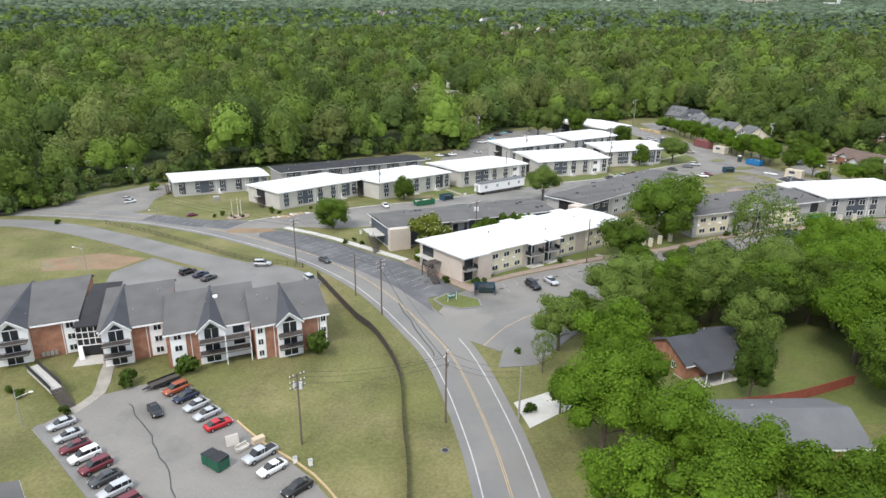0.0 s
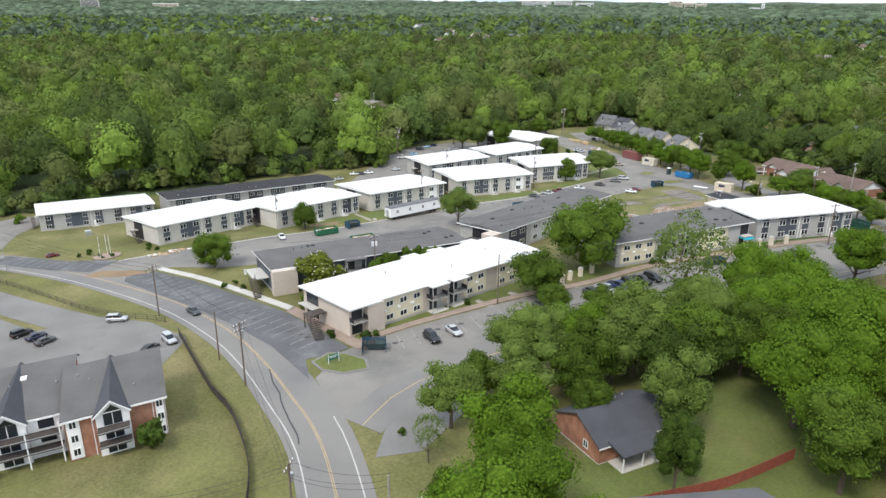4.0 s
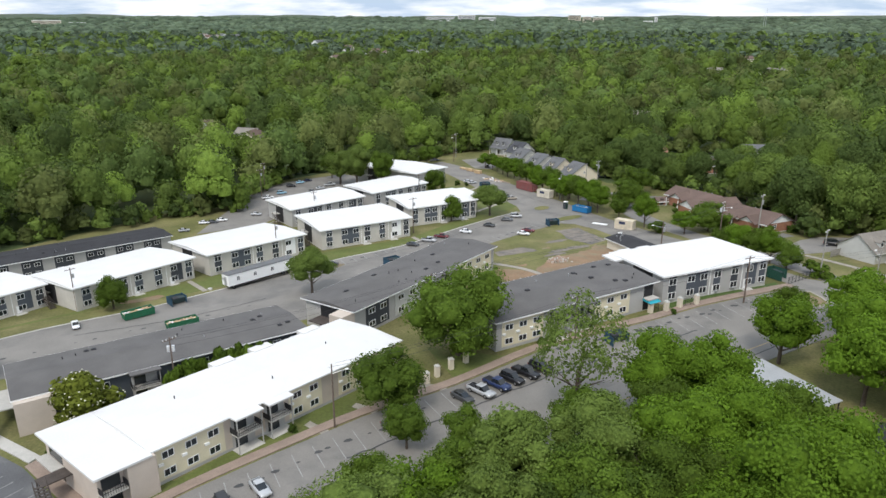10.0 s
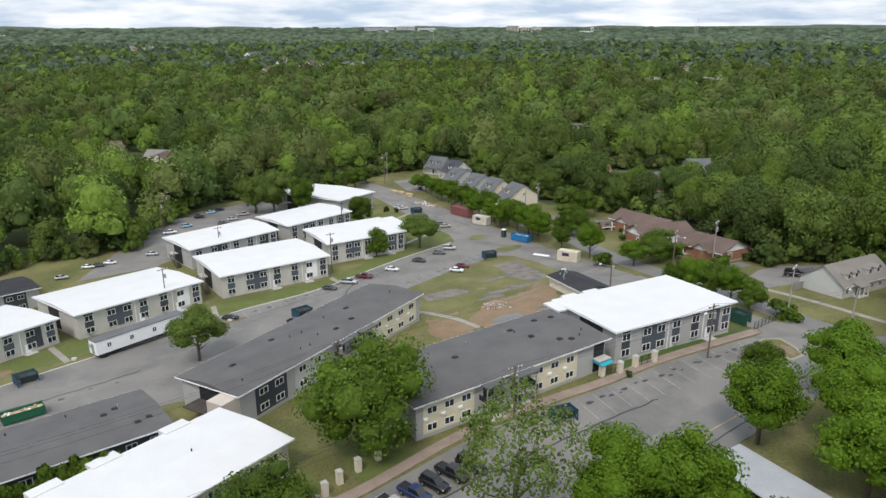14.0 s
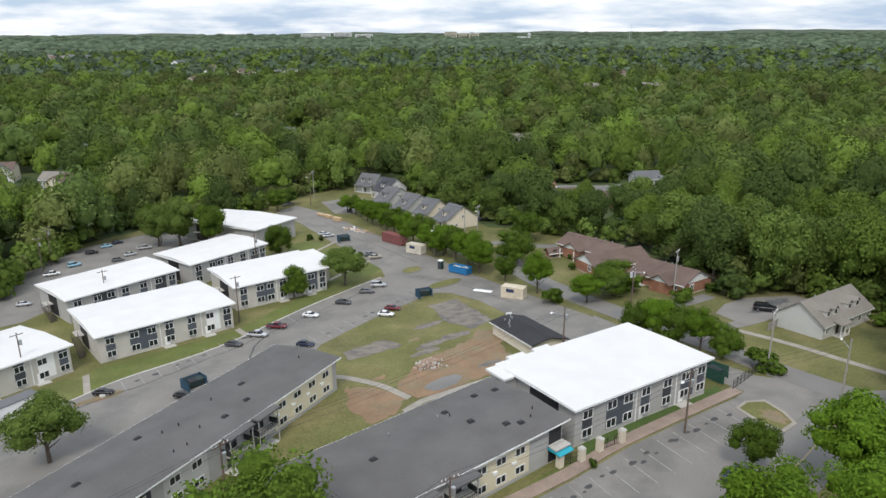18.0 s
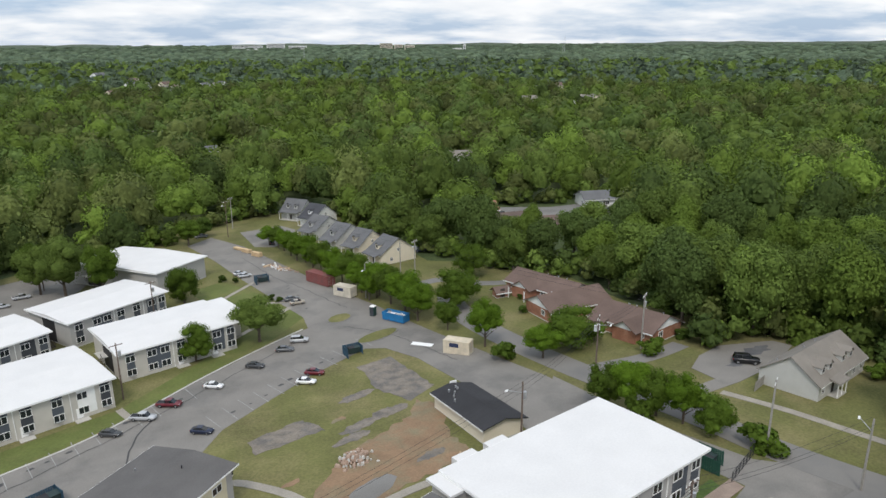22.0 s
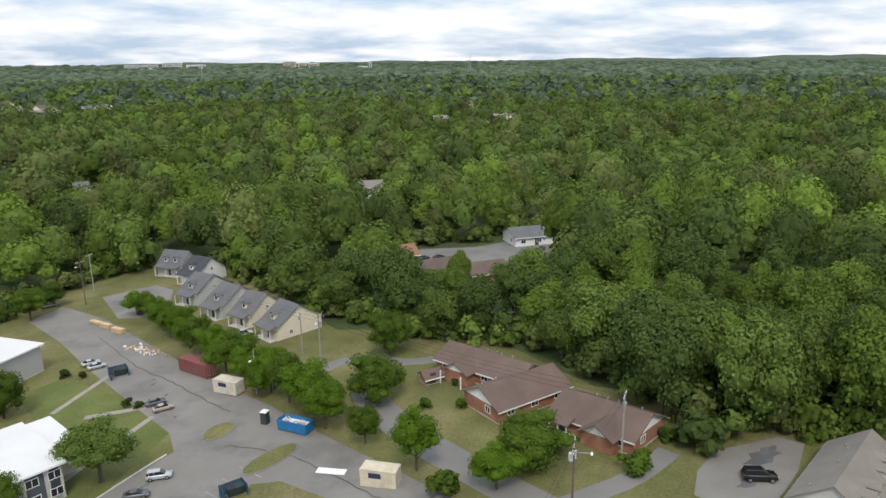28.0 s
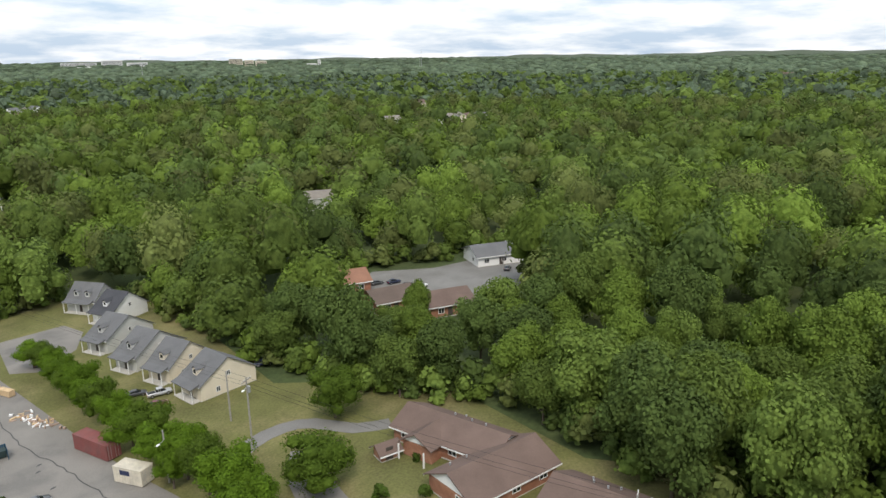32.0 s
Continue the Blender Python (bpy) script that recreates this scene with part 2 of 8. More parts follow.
# ---- materials ----
def surf(name, base, rough=0.8, var=0.18, scale=0.6, fine=9.0, bump=0.25, metal=0.0, rnd=0.0, tint=None, island=0.0, spec=0.3, tcut=(0.45, 0.65), tscale=0.15, tone=False):
    """A surface with stains, grain and fine relief; rnd: change from object to object; tint: a second colour that comes in patches."""
    m = bpy.data.materials.new(name)
    m.use_nodes = True
    n, l = m.node_tree.nodes, m.node_tree.links
    b = n["Principled BSDF"]
    b.inputs["Roughness"].default_value = rough
    b.inputs["Metallic"].default_value = metal
    b.inputs["Specular IOR Level"].default_value = spec
    co = n.new("ShaderNodeTexCoord")
    n1 = n.new("ShaderNodeTexNoise"); n1.inputs["Scale"].default_value = scale; n1.inputs["Detail"].default_value = 6
    n2 = n.new("ShaderNodeTexNoise"); n2.inputs["Scale"].default_value = fine; n2.inputs["Detail"].default_value = 4
    l.new(co.outputs["Object"], n1.inputs["Vector"]); l.new(co.outputs["Object"], n2.inputs["Vector"])
    add = n.new("ShaderNodeMath"); add.operation = "ADD"
    l.new(n1.outputs["Fac"], add.inputs[0]); l.new(n2.outputs["Fac"], add.inputs[1])
    mp = n.new("ShaderNodeMapRange")
    mp.inputs["From Min"].default_value, mp.inputs["From Max"].default_value = 0.7, 1.3
    mp.inputs["To Min"].default_value, mp.inputs["To Max"].default_value = 1 - var, 1 + var
    l.new(add.outputs[0], mp.inputs["Value"])
    last = mp.outputs[0]
    if tone:
        at = n.new("ShaderNodeAttribute")
        at.attribute_name = "tone"
        one = n.new("ShaderNodeMath"); one.operation = "ADD"; one.inputs[1].default_value = 1.0
        l.new(at.outputs["Fac"], one.inputs[0])
        mt = n.new("ShaderNodeMath"); mt.operation = "MULTIPLY"
        l.new(last, mt.inputs[0]); l.new(one.outputs[0], mt.inputs[1])
        last = mt.outputs[0]
    for amount, node, out in ((rnd, "ShaderNodeObjectInfo", "Random"), (island, "ShaderNodeNewGeometry", "Random Per Island")):
        if amount:
            oi = n.new(node)
            m2 = n.new("ShaderNodeMapRange")
            m2.inputs["To Min"].default_value, m2.inputs["To Max"].default_value = 1 - amount, 1 + amount
            l.new(oi.outputs[out], m2.inputs["Value"])
            mu = n.new("ShaderNodeMath"); mu.operation = "MULTIPLY"
            l.new(last, mu.inputs[0]); l.new(m2.outputs[0], mu.inputs[1])
            last = mu.outputs[0]
    col = n.new("ShaderNodeMix"); col.data_type = "RGBA"; col.blend_type = "MULTIPLY"
    col.inputs[0].default_value = 1.0
    col.inputs[6].default_value = (*base, 1)
    l.new(last, col.inputs[7])
    if tint is not None:
        n3 = n.new("ShaderNodeTexNoise"); n3.inputs["Scale"].default_value = tscale; n3.inputs["Detail"].default_value = 7; n3.inputs["Roughness"].default_value = 0.62
        l.new(co.outputs["Object"], n3.inputs["Vector"])
        rp = n.new("ShaderNodeMapRange")
        rp.inputs["From Min"].default_value, rp.inputs["From Max"].default_value = tcut
        l.new(n3.outputs["Fac"], rp.inputs["Value"])
        tm = n.new("ShaderNodeMix"); tm.data_type = "RGBA"
        tm.inputs[6].default_value = (*base, 1); tm.inputs[7].default_value = (*tint, 1)
        l.new(rp.outputs[0], tm.inputs[0])
        l.new(tm.outputs[2], col.inputs[6])
    l.new(col.outputs[2], b.inputs["Base Color"])
    if bump:
        bp = n.new("ShaderNodeBump"); bp.inputs["Strength"].default_value = bump; bp.inputs["Distance"].default_value = 0.05
        l.new(n2.outputs["Fac"], bp.inputs["Height"])
        l.new(bp.outputs["Normal"], b.inputs["Normal"])
    return m


def foliage(name, base, light, fine=2.0, rnd=0.22, blue=0.52):
    """Leaves: the colour changes from leaf clump to clump and from tree to tree, and some light passes through."""
    base, light = (base[0], base[1], base[2] * blue), (light[0], light[1], light[2] * blue)
    m = surf(name, base, rough=0.75, var=0.25, scale=0.35, fine=fine, bump=0.0, rnd=rnd, island=0.08, tint=light, tcut=(0.35, 0.7), tscale=0.25, spec=0.1, tone=True)
    n, l = m.node_tree.nodes, m.node_tree.links
    b, out = n["Principled BSDF"], n["Material Output"]
    co, lump = n.new("ShaderNodeTexCoord"), n.new("ShaderNodeTexNoise")
    lump.inputs["Scale"].default_value, lump.inputs["Detail"].default_value, lump.inputs["Roughness"].default_value = fine * 0.6, 6, 0.7
    l.new(co.outputs["Object"], lump.inputs["Vector"])
    bp = n.new("ShaderNodeBump")
    bp.inputs["Strength"].default_value, bp.inputs["Distance"].default_value = 0.6, 0.3
    l.new(lump.outputs["Fac"], bp.inputs["Height"])
    l.new(bp.outputs["Normal"], b.inputs["Normal"])
    tr = n.new("ShaderNodeBsdfTranslucent")
    src = b.inputs["Base Color"].links[0].from_socket
    l.new(src, tr.inputs["Color"])
    mx = n.new("ShaderNodeMixShader"); mx.inputs[0].default_value = 0.28
    l.new(b.outputs[0], mx.inputs[1]); l.new(tr.outputs[0], mx.inputs[2])
    l.new(mx.outputs[0], out.inputs["Surface"])
    return m


def glass(name, base=(0.02, 0.025, 0.03), rough=0.08):
    m = bpy.data.materials.new(name)
    m.use_nodes = True
    b = m.node_tree.nodes["Principled BSDF"]
    b.inputs["Base Color"].default_value = (*base, 1)
    b.inputs["Roughness"].default_value = rough
    b.inputs["Specular IOR Level"].default_value = 0.6
    return m


M_ASPHALT = surf("worn_asphalt", (0.205, 0.193, 0.176), 0.9, 0.16, 0.12, 6.0, 0.3, tint=(0.160, 0.153, 0.142), tcut=(0.5, 0.62), tscale=0.08)
M_ROAD = surf("road_asphalt", (0.196, 0.187, 0.174), 0.9, 0.10, 0.10, 8.0, 0.3, tint=(0.16, 0.157, 0.153), tcut=(0.48, 0.66), tscale=0.06)
M_DARKLOT = surf("dark_asphalt", (0.105, 0.106, 0.11), 0.9, 0.2, 0.2, 6.0, 0.3, tint=(0.15, 0.15, 0.15), tcut=(0.5, 0.66), tscale=0.1)
M_SEAL = surf("crack_sealer", (0.06, 0.06, 0.061), 0.7, 0.2, 1.0, 8.0, 0.1)
M_GRASS = surf("mown_grass", (0.122, 0.124, 0.042), 0.95, 0.30, 0.10, 2.2, 0.6, tint=(0.20, 0.172, 0.082), tcut=(0.44, 0.74), tscale=0.07)
M_LUSH = surf("green_grass", (0.108, 0.130, 0.036), 0.95, 0.22, 0.15, 2.2, 0.6, tint=(0.145, 0.14, 0.052), tcut=(0.5, 0.72), tscale=0.12)
M_WILD = surf("undergrowth", (0.055, 0.080, 0.028), 0.95, 0.3, 0.05, 0.9, 0.8, tint=(0.07, 0.085, 0.03), tscale=0.03)
M_DIRT = surf("bare_soil", (0.235, 0.155, 0.095), 0.95, 0.2, 0.25, 3.0, 0.5, tint=(0.20, 0.175, 0.11), tcut=(0.45, 0.65), tscale=0.2)
M_GRAVEL = surf("grey_gravel", (0.20, 0.195, 0.185), 0.95, 0.18, 0.3, 8.0, 0.5, tint=(0.15, 0.145, 0.135), tscale=0.15)
M_CONC = surf("concrete", (0.47, 0.455, 0.42), 0.9, 0.14, 0.5, 6.0, 0.2)
M_PATH = surf("brick_path", (0.28, 0.215, 0.175), 0.9, 0.2, 0.5, 7.0, 0.4)
M_WHITE_LINE = surf("white_road_paint", (0.42, 0.41, 0.39), 0.7, 0.18, 0.6, 5.0, 0.1)
M_FAINT = surf("worn_white_paint", (0.275, 0.272, 0.262), 0.8, 0.3, 0.8, 5.0, 0.1)
M_YELLOW = surf("faded_yellow_paint", (0.42, 0.31, 0.17), 0.8, 0.2, 0.6, 5.0, 0.1)
M_WROOF = surf("white_roof_membrane", (0.64, 0.632, 0.62), 0.6, 0.05, 0.3, 5.0, 0.05)
M_WTRIM = surf("white_paint", (0.80, 0.80, 0.79), 0.5, 0.05, 1.0, 8.0, 0.05)
M_SHINGLE = surf("grey_shingles", (0.114, 0.109, 0.106), 0.92, 0.2, 0.25, 12.0, 0.4)
M_BLACKSH = surf("black_shingles", (0.033, 0.033, 0.036), 0.9, 0.25, 0.3, 12.0, 0.4)
M_TANSH = surf("tan_grey_shingles", (0.225, 0.205, 0.18), 0.92, 0.15, 0.3, 12.0, 0.4)
M_BROWNSH = surf("brown_shingles", (0.140, 0.098, 0.082), 0.92, 0.2, 0.3, 12.0, 0.4)
M_GREYSH = surf("mid_grey_shingles", (0.132, 0.134, 0.138), 0.92, 0.18, 0.3, 12.0, 0.4)
M_BWALL = surf("pale_painted_brick", (0.50, 0.475, 0.43), 0.85, 0.10, 0.4, 10.0, 0.25)
M_GWALL = surf("grey_painted_brick", (0.40, 0.392, 0.378), 0.85, 0.08, 0.4, 10.0, 0.25)
M_AWALL = surf("pinkish_beige_brick", (0.52, 0.45, 0.385), 0.85, 0.10, 0.4, 10.0, 0.25)
M_CREAM = surf("cream_panel", (0.66, 0.60, 0.44), 0.7, 0.08, 0.5, 8.0, 0.1)
M_SLATE = surf("slate_grey_panel", (0.050, 0.055, 0.064), 0.7, 0.1, 0.5, 8.0, 0.1)
M_BLUEGREY = surf("blue_grey_siding", (0.078, 0.090, 0.108), 0.7, 0.1, 0.5, 8.0, 0.1)
M_RBRICK = surf("red_brick", (0.29, 0.135, 0.085), 0.9, 0.22, 0.8, 9.0, 0.35, tint=(0.36, 0.19, 0.125), tscale=0.6)
M_CWALL = surf("cream_siding", (0.68, 0.61, 0.49), 0.8, 0.06, 0.6, 8.0, 0.1)
M_LTWALL = surf("light_grey_siding", (0.50, 0.50, 0.48), 0.8, 0.06, 0.6, 8.0, 0.1)
M_GLASS = glass("window_glass")
M_BARK = surf("bark", (0.115, 0.09, 0.07), 0.95, 0.3, 2.0, 12.0, 0.6)
M_POLE = surf("weathered_pole_wood", (0.14, 0.105, 0.085), 0.9, 0.25, 1.5, 12.0, 0.3)
M_GREYPOLE = surf("grey_pole_wood", (0.30, 0.285, 0.26), 0.9, 0.2, 1.5, 12.0, 0.3)
M_STEEL = surf("galvanised_steel", (0.45, 0.46, 0.47), 0.45, 0.12, 1.0, 9.0, 0.1, metal=0.6)
# black for metal parts, and for sheets that paint shade in recesses
M_BLACK = surf("black_metal_and_shade", (0.025, 0.025, 0.028), 0.6, 0.2, 1.0, 9.0, 0.1)
M_RUBBER = surf("rubber", (0.018, 0.018, 0.018), 0.85, 0.2, 2.0, 9.0, 0.1)
M_WOOD = surf("dark_stair_timber", (0.075, 0.062, 0.055), 0.9, 0.25, 1.0, 8.0, 0.2)
M_LUMBER = surf("fresh_lumber", (0.55, 0.40, 0.24), 0.85, 0.2, 1.0, 6.0, 0.2)
M_RUBBLE = surf("broken_brick_rubble", (0.34, 0.25, 0.195), 0.95, 0.25, 1.5, 6.0, 0.4, island=0.4)
M_REDFENCE = surf("red_stained_fence", (0.27, 0.075, 0.05), 0.85, 0.2, 1.0, 8.0, 0.2)
M_LEAF = foliage("broad_leaves", (0.074, 0.121, 0.030), (0.097, 0.153, 0.038))
M_LEAF_B = foliage("bright_leaves", (0.090, 0.160, 0.026), (0.111, 0.189, 0.032))
M_LEAF_D = foliage("dark_leaves", (0.052, 0.087, 0.028), (0.070, 0.112, 0.036))
M_LEAF_P = foliage("pale_leaves", (0.107, 0.156, 0.063), (0.133, 0.189, 0.077))
M_LEAF_O = foliage("brownish_leaves", (0.095, 0.092, 0.045), (0.12, 0.115, 0.06))
M_LEAF_M = foliage("olive_leaves", (0.135, 0.160, 0.045), (0.165, 0.195, 0.055))
M_FLOWER = surf("cream_blossom", (0.68, 0.66, 0.52), 0.7, 0.1, 1.0, 8.0, 0.0)

# ---- ground, roads and lots ----
def ground_sheet():
    xs = [-4800, -4200] + list(range(-3600, -700, 400)) + [-600, -300] + list(range(-150, 261, 10)) + [320, 500] + list(range(800, 4900, 400))
    ys = [-3000, -1200, -400, -150] + list(range(-40, 401, 10)) + [450, 700] + list(range(1000, 5000, 400))
    mb = MB()
    mb.v = [(x, y, T(x, y) - 0.05) for y in ys for x in xs]
    k = len(xs)
    mb.f = [(j * k + i, j * k + i + 1, (j + 1) * k + i + 1, (j + 1) * k + i) for j in range(len(ys) - 1) for i in range(k - 1)]
    return tagged(new("ground", mb.mesh("ground", M_WILD)), "dark green undergrowth between the trees, out to the horizon", "ground", "", "structure")


ground_sheet()
rng_site = random.Random(77)
M_DEEPGRASS = surf("deep_green_grass", (0.066, 0.105, 0.026), 0.95, 0.25, 0.3, 2.5, 0.6)
rough_strip = [(91, 112.1), (98, 112.3), (106, 112.2), (115, 112.1), (115.4, 114.3), (91, 114.7)]
M_PALEWALK = surf("worn_walk_concrete", (0.30, 0.275, 0.235), 0.9, 0.2, 0.5, 5.0, 0.2)
M_SLABGREY = surf("crusted_slab", (0.20, 0.175, 0.145), 0.95, 0.25, 0.5, 3.0, 0.4, tint=(0.135, 0.125, 0.115), tcut=(0.42, 0.6), tscale=0.35)
drape("lawn", [(-165, 150), (-150, 40), (-120, 10), (-20, -20), (30, -25), (60, 20), (150, 30), (168, 80), (160, 125), (146, 150), (148, 178), (130, 200), (134, 262), (112, 290), (80, 285),
               (46, 280), (5, 272), (-5, 250), (-60, 226), (-125, 214), (-160, 190)], M_GRASS, 0.02, "mown olive-green lawn with dry patches", "lawn", thick=0.02)
for pts in ([(-6, 93), (4, 94), (12, 97.5), (44, 109), (41, 114), (8, 98), (-8, 108), (-14, 107)],
            [(48, 107), (66, 110.8), (90, 111.6), (114, 112), (114, 113.6), (89, 113.3), (57, 110.5), (46, 118)],
            [(-55, 156), (-26, 162), (10, 164), (30, 168.5), (55, 173.5), (84, 184), (93, 190), (91, 205), (84, 225), (76, 224), (80, 190), (57, 178), (30, 177), (0, 172), (-25, 163), (-56, 158)]):
    drape("green_lawn", pts, M_LUSH, 0.035, "short green grass strip beside the apartments", "lawn", thick=0.02)
for x, y, r in ((34, 53, 9), (54, 62, 13), (100, 118, 0.1)):
    if r > 1:
        drape("back_lawn", [(x + r * math.cos(a * 0.628) * (1 + 0.2 * math.sin(a * 3)), y + r * math.sin(a * 0.628)) for a in range(10)], M_LUSH, 0.04, "green back yard lawn among trees", "lawn", thick=0.02)

drape("green_lawn", rough_strip, M_DEEPGRASS, 0.045, "lush green grass strip before the grey block", "lawn", thick=0.02)

LEFT = smooth_line([(6, -60), (6, 0), (4, 25), (2.6, 41), (0.3, 53.6), (-4.3, 68.8), (-10.8, 80.3), (-17.5, 91), (-25.5, 101.7), (-40, 117), (-62.5, 134.5), (-85, 148.5), (-108, 159.5), (-150, 174), (-220, 190)])
road = strip("road", LEFT, -1.1, 7.5, M_ROAD, 0.07, "worn grey asphalt road that curves past the apartments", "road", thick=0.1)
strip("edge_line", LEFT, -0.08, 0.09, M_WHITE_LINE, 0.078, "", parent=road)
k66 = [i for i, p in enumerate(LEFT) if p[1] > 72][0]
strip("edge_line", LEFT[:k66], 6.15, 6.32, M_WHITE_LINE, 0.078, "", parent=road)
strip("edge_line", LEFT[k66 + 6:], 6.15, 6.32, M_FAINT, 0.078, "", parent=road, dash=6, gap=5)
strip("centre_line", LEFT, 3.02, 3.12, M_YELLOW, 0.078, "", parent=road)
strip("centre_line", LEFT, 3.25, 3.35, M_YELLOW, 0.078, "", parent=road)

# the branch road on the far side, to the lot behind the brick apartments
BRANCH = smooth_line([(-230, 178), (-156, 167), (-126, 157), (-96, 140.5), (-70, 124), (-52, 112.8), (-40, 106), (-32, 100)])
strip("branch_road", BRANCH, -3.2, 3.4, M_GRAVEL, 0.05, "pale gravelly lane behind the brick apartments", "road", thick=0.08)
drape("rear_lot", [(-62, 113), (-50, 116), (-39, 110.5), (-29.5, 102), (-31, 92), (-36, 90), (-60, 95), (-78, 100), (-84, 116), (-78, 124)], M_GRAVEL, 0.055, "pale grey parking lot behind the brick apartments", "parking lot", thick=0.08)
drape("muddy_patch", [(-110, 128), (-95, 130), (-80, 124), (-84, 118), (-104, 120)], M_DIRT, 0.04, "muddy bare patch in the grass", "soil", thick=0.02)

# angled parking beside the road
PARK_IN = [(-49.5, 139.2), (-37.7, 130.6), (-27.9, 121.9), (-20.4, 114.8), (-13, 107.9), (-3.7, 96.8), (0.6, 91.6)]
drape("roadside_parking", [(-5, 84), (-13, 95), (-22.6, 105.5), (-35, 117.5), (-48.7, 129.5), (-54, 134)] + [(-55, 137)] + PARK_IN + [(-1, 90.6), (-6.4, 89.6)], M_DARKLOT, 0.085, "dark patched parking strip beside the road", "parking lot", thick=0.1)
side = strip("sidewalk", smooth_line([(-48.8, 139.6), (-37, 131), (-27.2, 122.4), (-19.8, 115.4), (-12.4, 108.4)], 2.0), -1.5, 0.0, M_CONC, 0.2, "pale concrete sidewalk with a kerb", "sidewalk", thick=0.3)
strip("brick_walk", smooth_line([(-12.2, 108.2), (-3.0, 97.3), (2.2, 91.6), (4, 91.5)], 2.0), -1.6, 0.6, M_PATH, 0.18, "reddish brick-paved walk", "path", thick=0.3)
strip("lot_walk", smooth_line([(3, 92.6), (10.6, 95.9), (20, 99.1), (33, 103.1), (47.5, 105.6), (65.5, 110.1), (87, 110.8), (96, 111.6), (117, 111.4)], 3.0), -1.6, 0.0, M_PATH, 0.18, "brown brick-paved walk along the lot", "path", thick=0.3)

def rough_ring(c, rx, ry):
    """An uneven ring round a place."""
    return [(c[0] + rx * math.cos(a * 0.45) * (1 + 0.25 * math.sin(a * 2.3)), c[1] + ry * math.sin(a * 0.45) * (1 + 0.3 * math.cos(a * 3.1))) for a in range(14)]


# the inner road and lots
drape("inner_lot", [(-68, 141), (-62, 149), (-55, 151), (-39, 153.6), (-27, 156.2), (-8.5, 157.9), (-3.2, 159.1), (9, 162.4), (27, 166.8), (36, 170), (53, 172.2), (71, 179), (84.5, 183), (92, 184.5), (93, 190), (91.2, 202),
                    (88, 225), (85.8, 245), (82, 266), (90, 270), (96, 251), (98.6, 235), (101, 220), (103.3, 205), (105.5, 193.7), (107.5, 185), (109.5, 172), (112.5, 158.5), (116, 142), (116.6, 135.4), (112, 131.6),
                    (104.8, 131.5), (105.2, 146), (103.3, 160), (100.5, 167), (97.5, 169.3), (86.5, 167.2), (78, 164.3), (70, 161.2), (64, 155), (26, 137.6), (18, 138), (-25, 136), (-33, 136.5), (-45, 140.4), (-52, 140.2), (-58, 138.5)],
      M_ASPHALT, 0.06, "worn grey asphalt lot and lane inside the complex", "parking lot", thick=0.1)
strip("kerb", smooth_line([(-62, 149), (-55, 151), (-39, 153.6), (-27, 156.2), (-8.5, 157.9), (-3.2, 159.1), (9, 162.4), (27, 166.8), (36, 170), (53, 172.2), (71, 179), (84.5, 183), (91, 184.5)], 3.0), -0.32, 0.0, M_CONC, 0.16, "pale concrete kerb along the inner lane", "kerb", thick=0.2)
drape("north_lot", [(-5, 212), (4, 241), (10, 262), (24, 270), (46, 271), (56, 256), (52, 247), (40, 232), (14, 212)], M_ASPHALT, 0.06, "grey asphalt lot by the woods", "parking lot", thick=0.1)
drape("west_lot", [(-150, 176), (-128, 170), (-112, 163), (-104, 170), (-108, 184), (-106, 206), (-122, 208), (-138, 196)], M_ASPHALT, 0.06, "grey lot at the road's bend", "parking lot", thick=0.1)
drape("west_parking", [(-100, 158), (-76, 146.5), (-66, 143), (-62, 150), (-76, 153), (-98, 163)], M_DARKLOT, 0.085, "dark parking strip with faded stall lines", "parking lot", thick=0.1)
drape("south_lot", [(1, 74), (-4, 84), (-1, 90.3), (3, 92.4), (10.6, 95.6), (20, 98.8), (33, 102.8), (47.5, 105.3), (65.5, 109.8), (87, 110.5), (96, 111.3), (115, 111.1), (121, 112), (121, 106), (119, 102), (100, 98), (80, 93), (55, 90), (35, 86), (15, 82), (8, 76)],
      M_ASPHALT, 0.065, "grey parking lot with worn stall lines", "parking lot", thick=0.1)
SOUTH = smooth_line([(4, 72), (12, 80), (35, 88), (60, 92), (85, 96), (108, 99), (126, 101), (150, 92), (240, 70)], 3.0)
sroad = strip("south_road", SOUTH, -3.3, 3.3, M_ROAD, 0.09, "grey side road under the trees", "road", thick=0.1)
strip("centre_line", SOUTH, -0.06, 0.08, M_YELLOW, 0.098, "", parent=sroad)
EAST = smooth_line([(196, 80), (184, 112), (175, 134), (169, 150), (165, 164), (163.6, 178), (162, 192), (160.6, 204), (160, 224), (160.5, 244), (163, 258), (168, 266)], 3.0)
strip("east_road", EAST, -3.6, 3.4, M_ROAD, 0.072, "grey road between the hedge and the houses", "road", thick=0.1, there=True)
strip("house_lane", smooth_line([(160, 205), (168, 203.6), (177, 202.4), (188, 203.5)], 3.0), -2.0, 2.0, M_ROAD, 0.078, "grey drive to the brick houses", "driveway", thick=0.1, there=True)
strip("verge_walk", smooth_line([(175, 183), (178.6, 172), (181, 161), (184.5, 148), (190, 130)], 3.0), -0.9, 0.9, M_PALEWALK, 0.09, "narrow pale walk along the verge", "sidewalk", thick=0.15, there=True)
drape("lot_mouth", [(117, 111.2), (121, 112), (126, 111), (129, 106), (131, 98), (119, 100)], M_ASPHALT, 0.055, "worn asphalt between lot and road", "parking lot", thick=0.08)
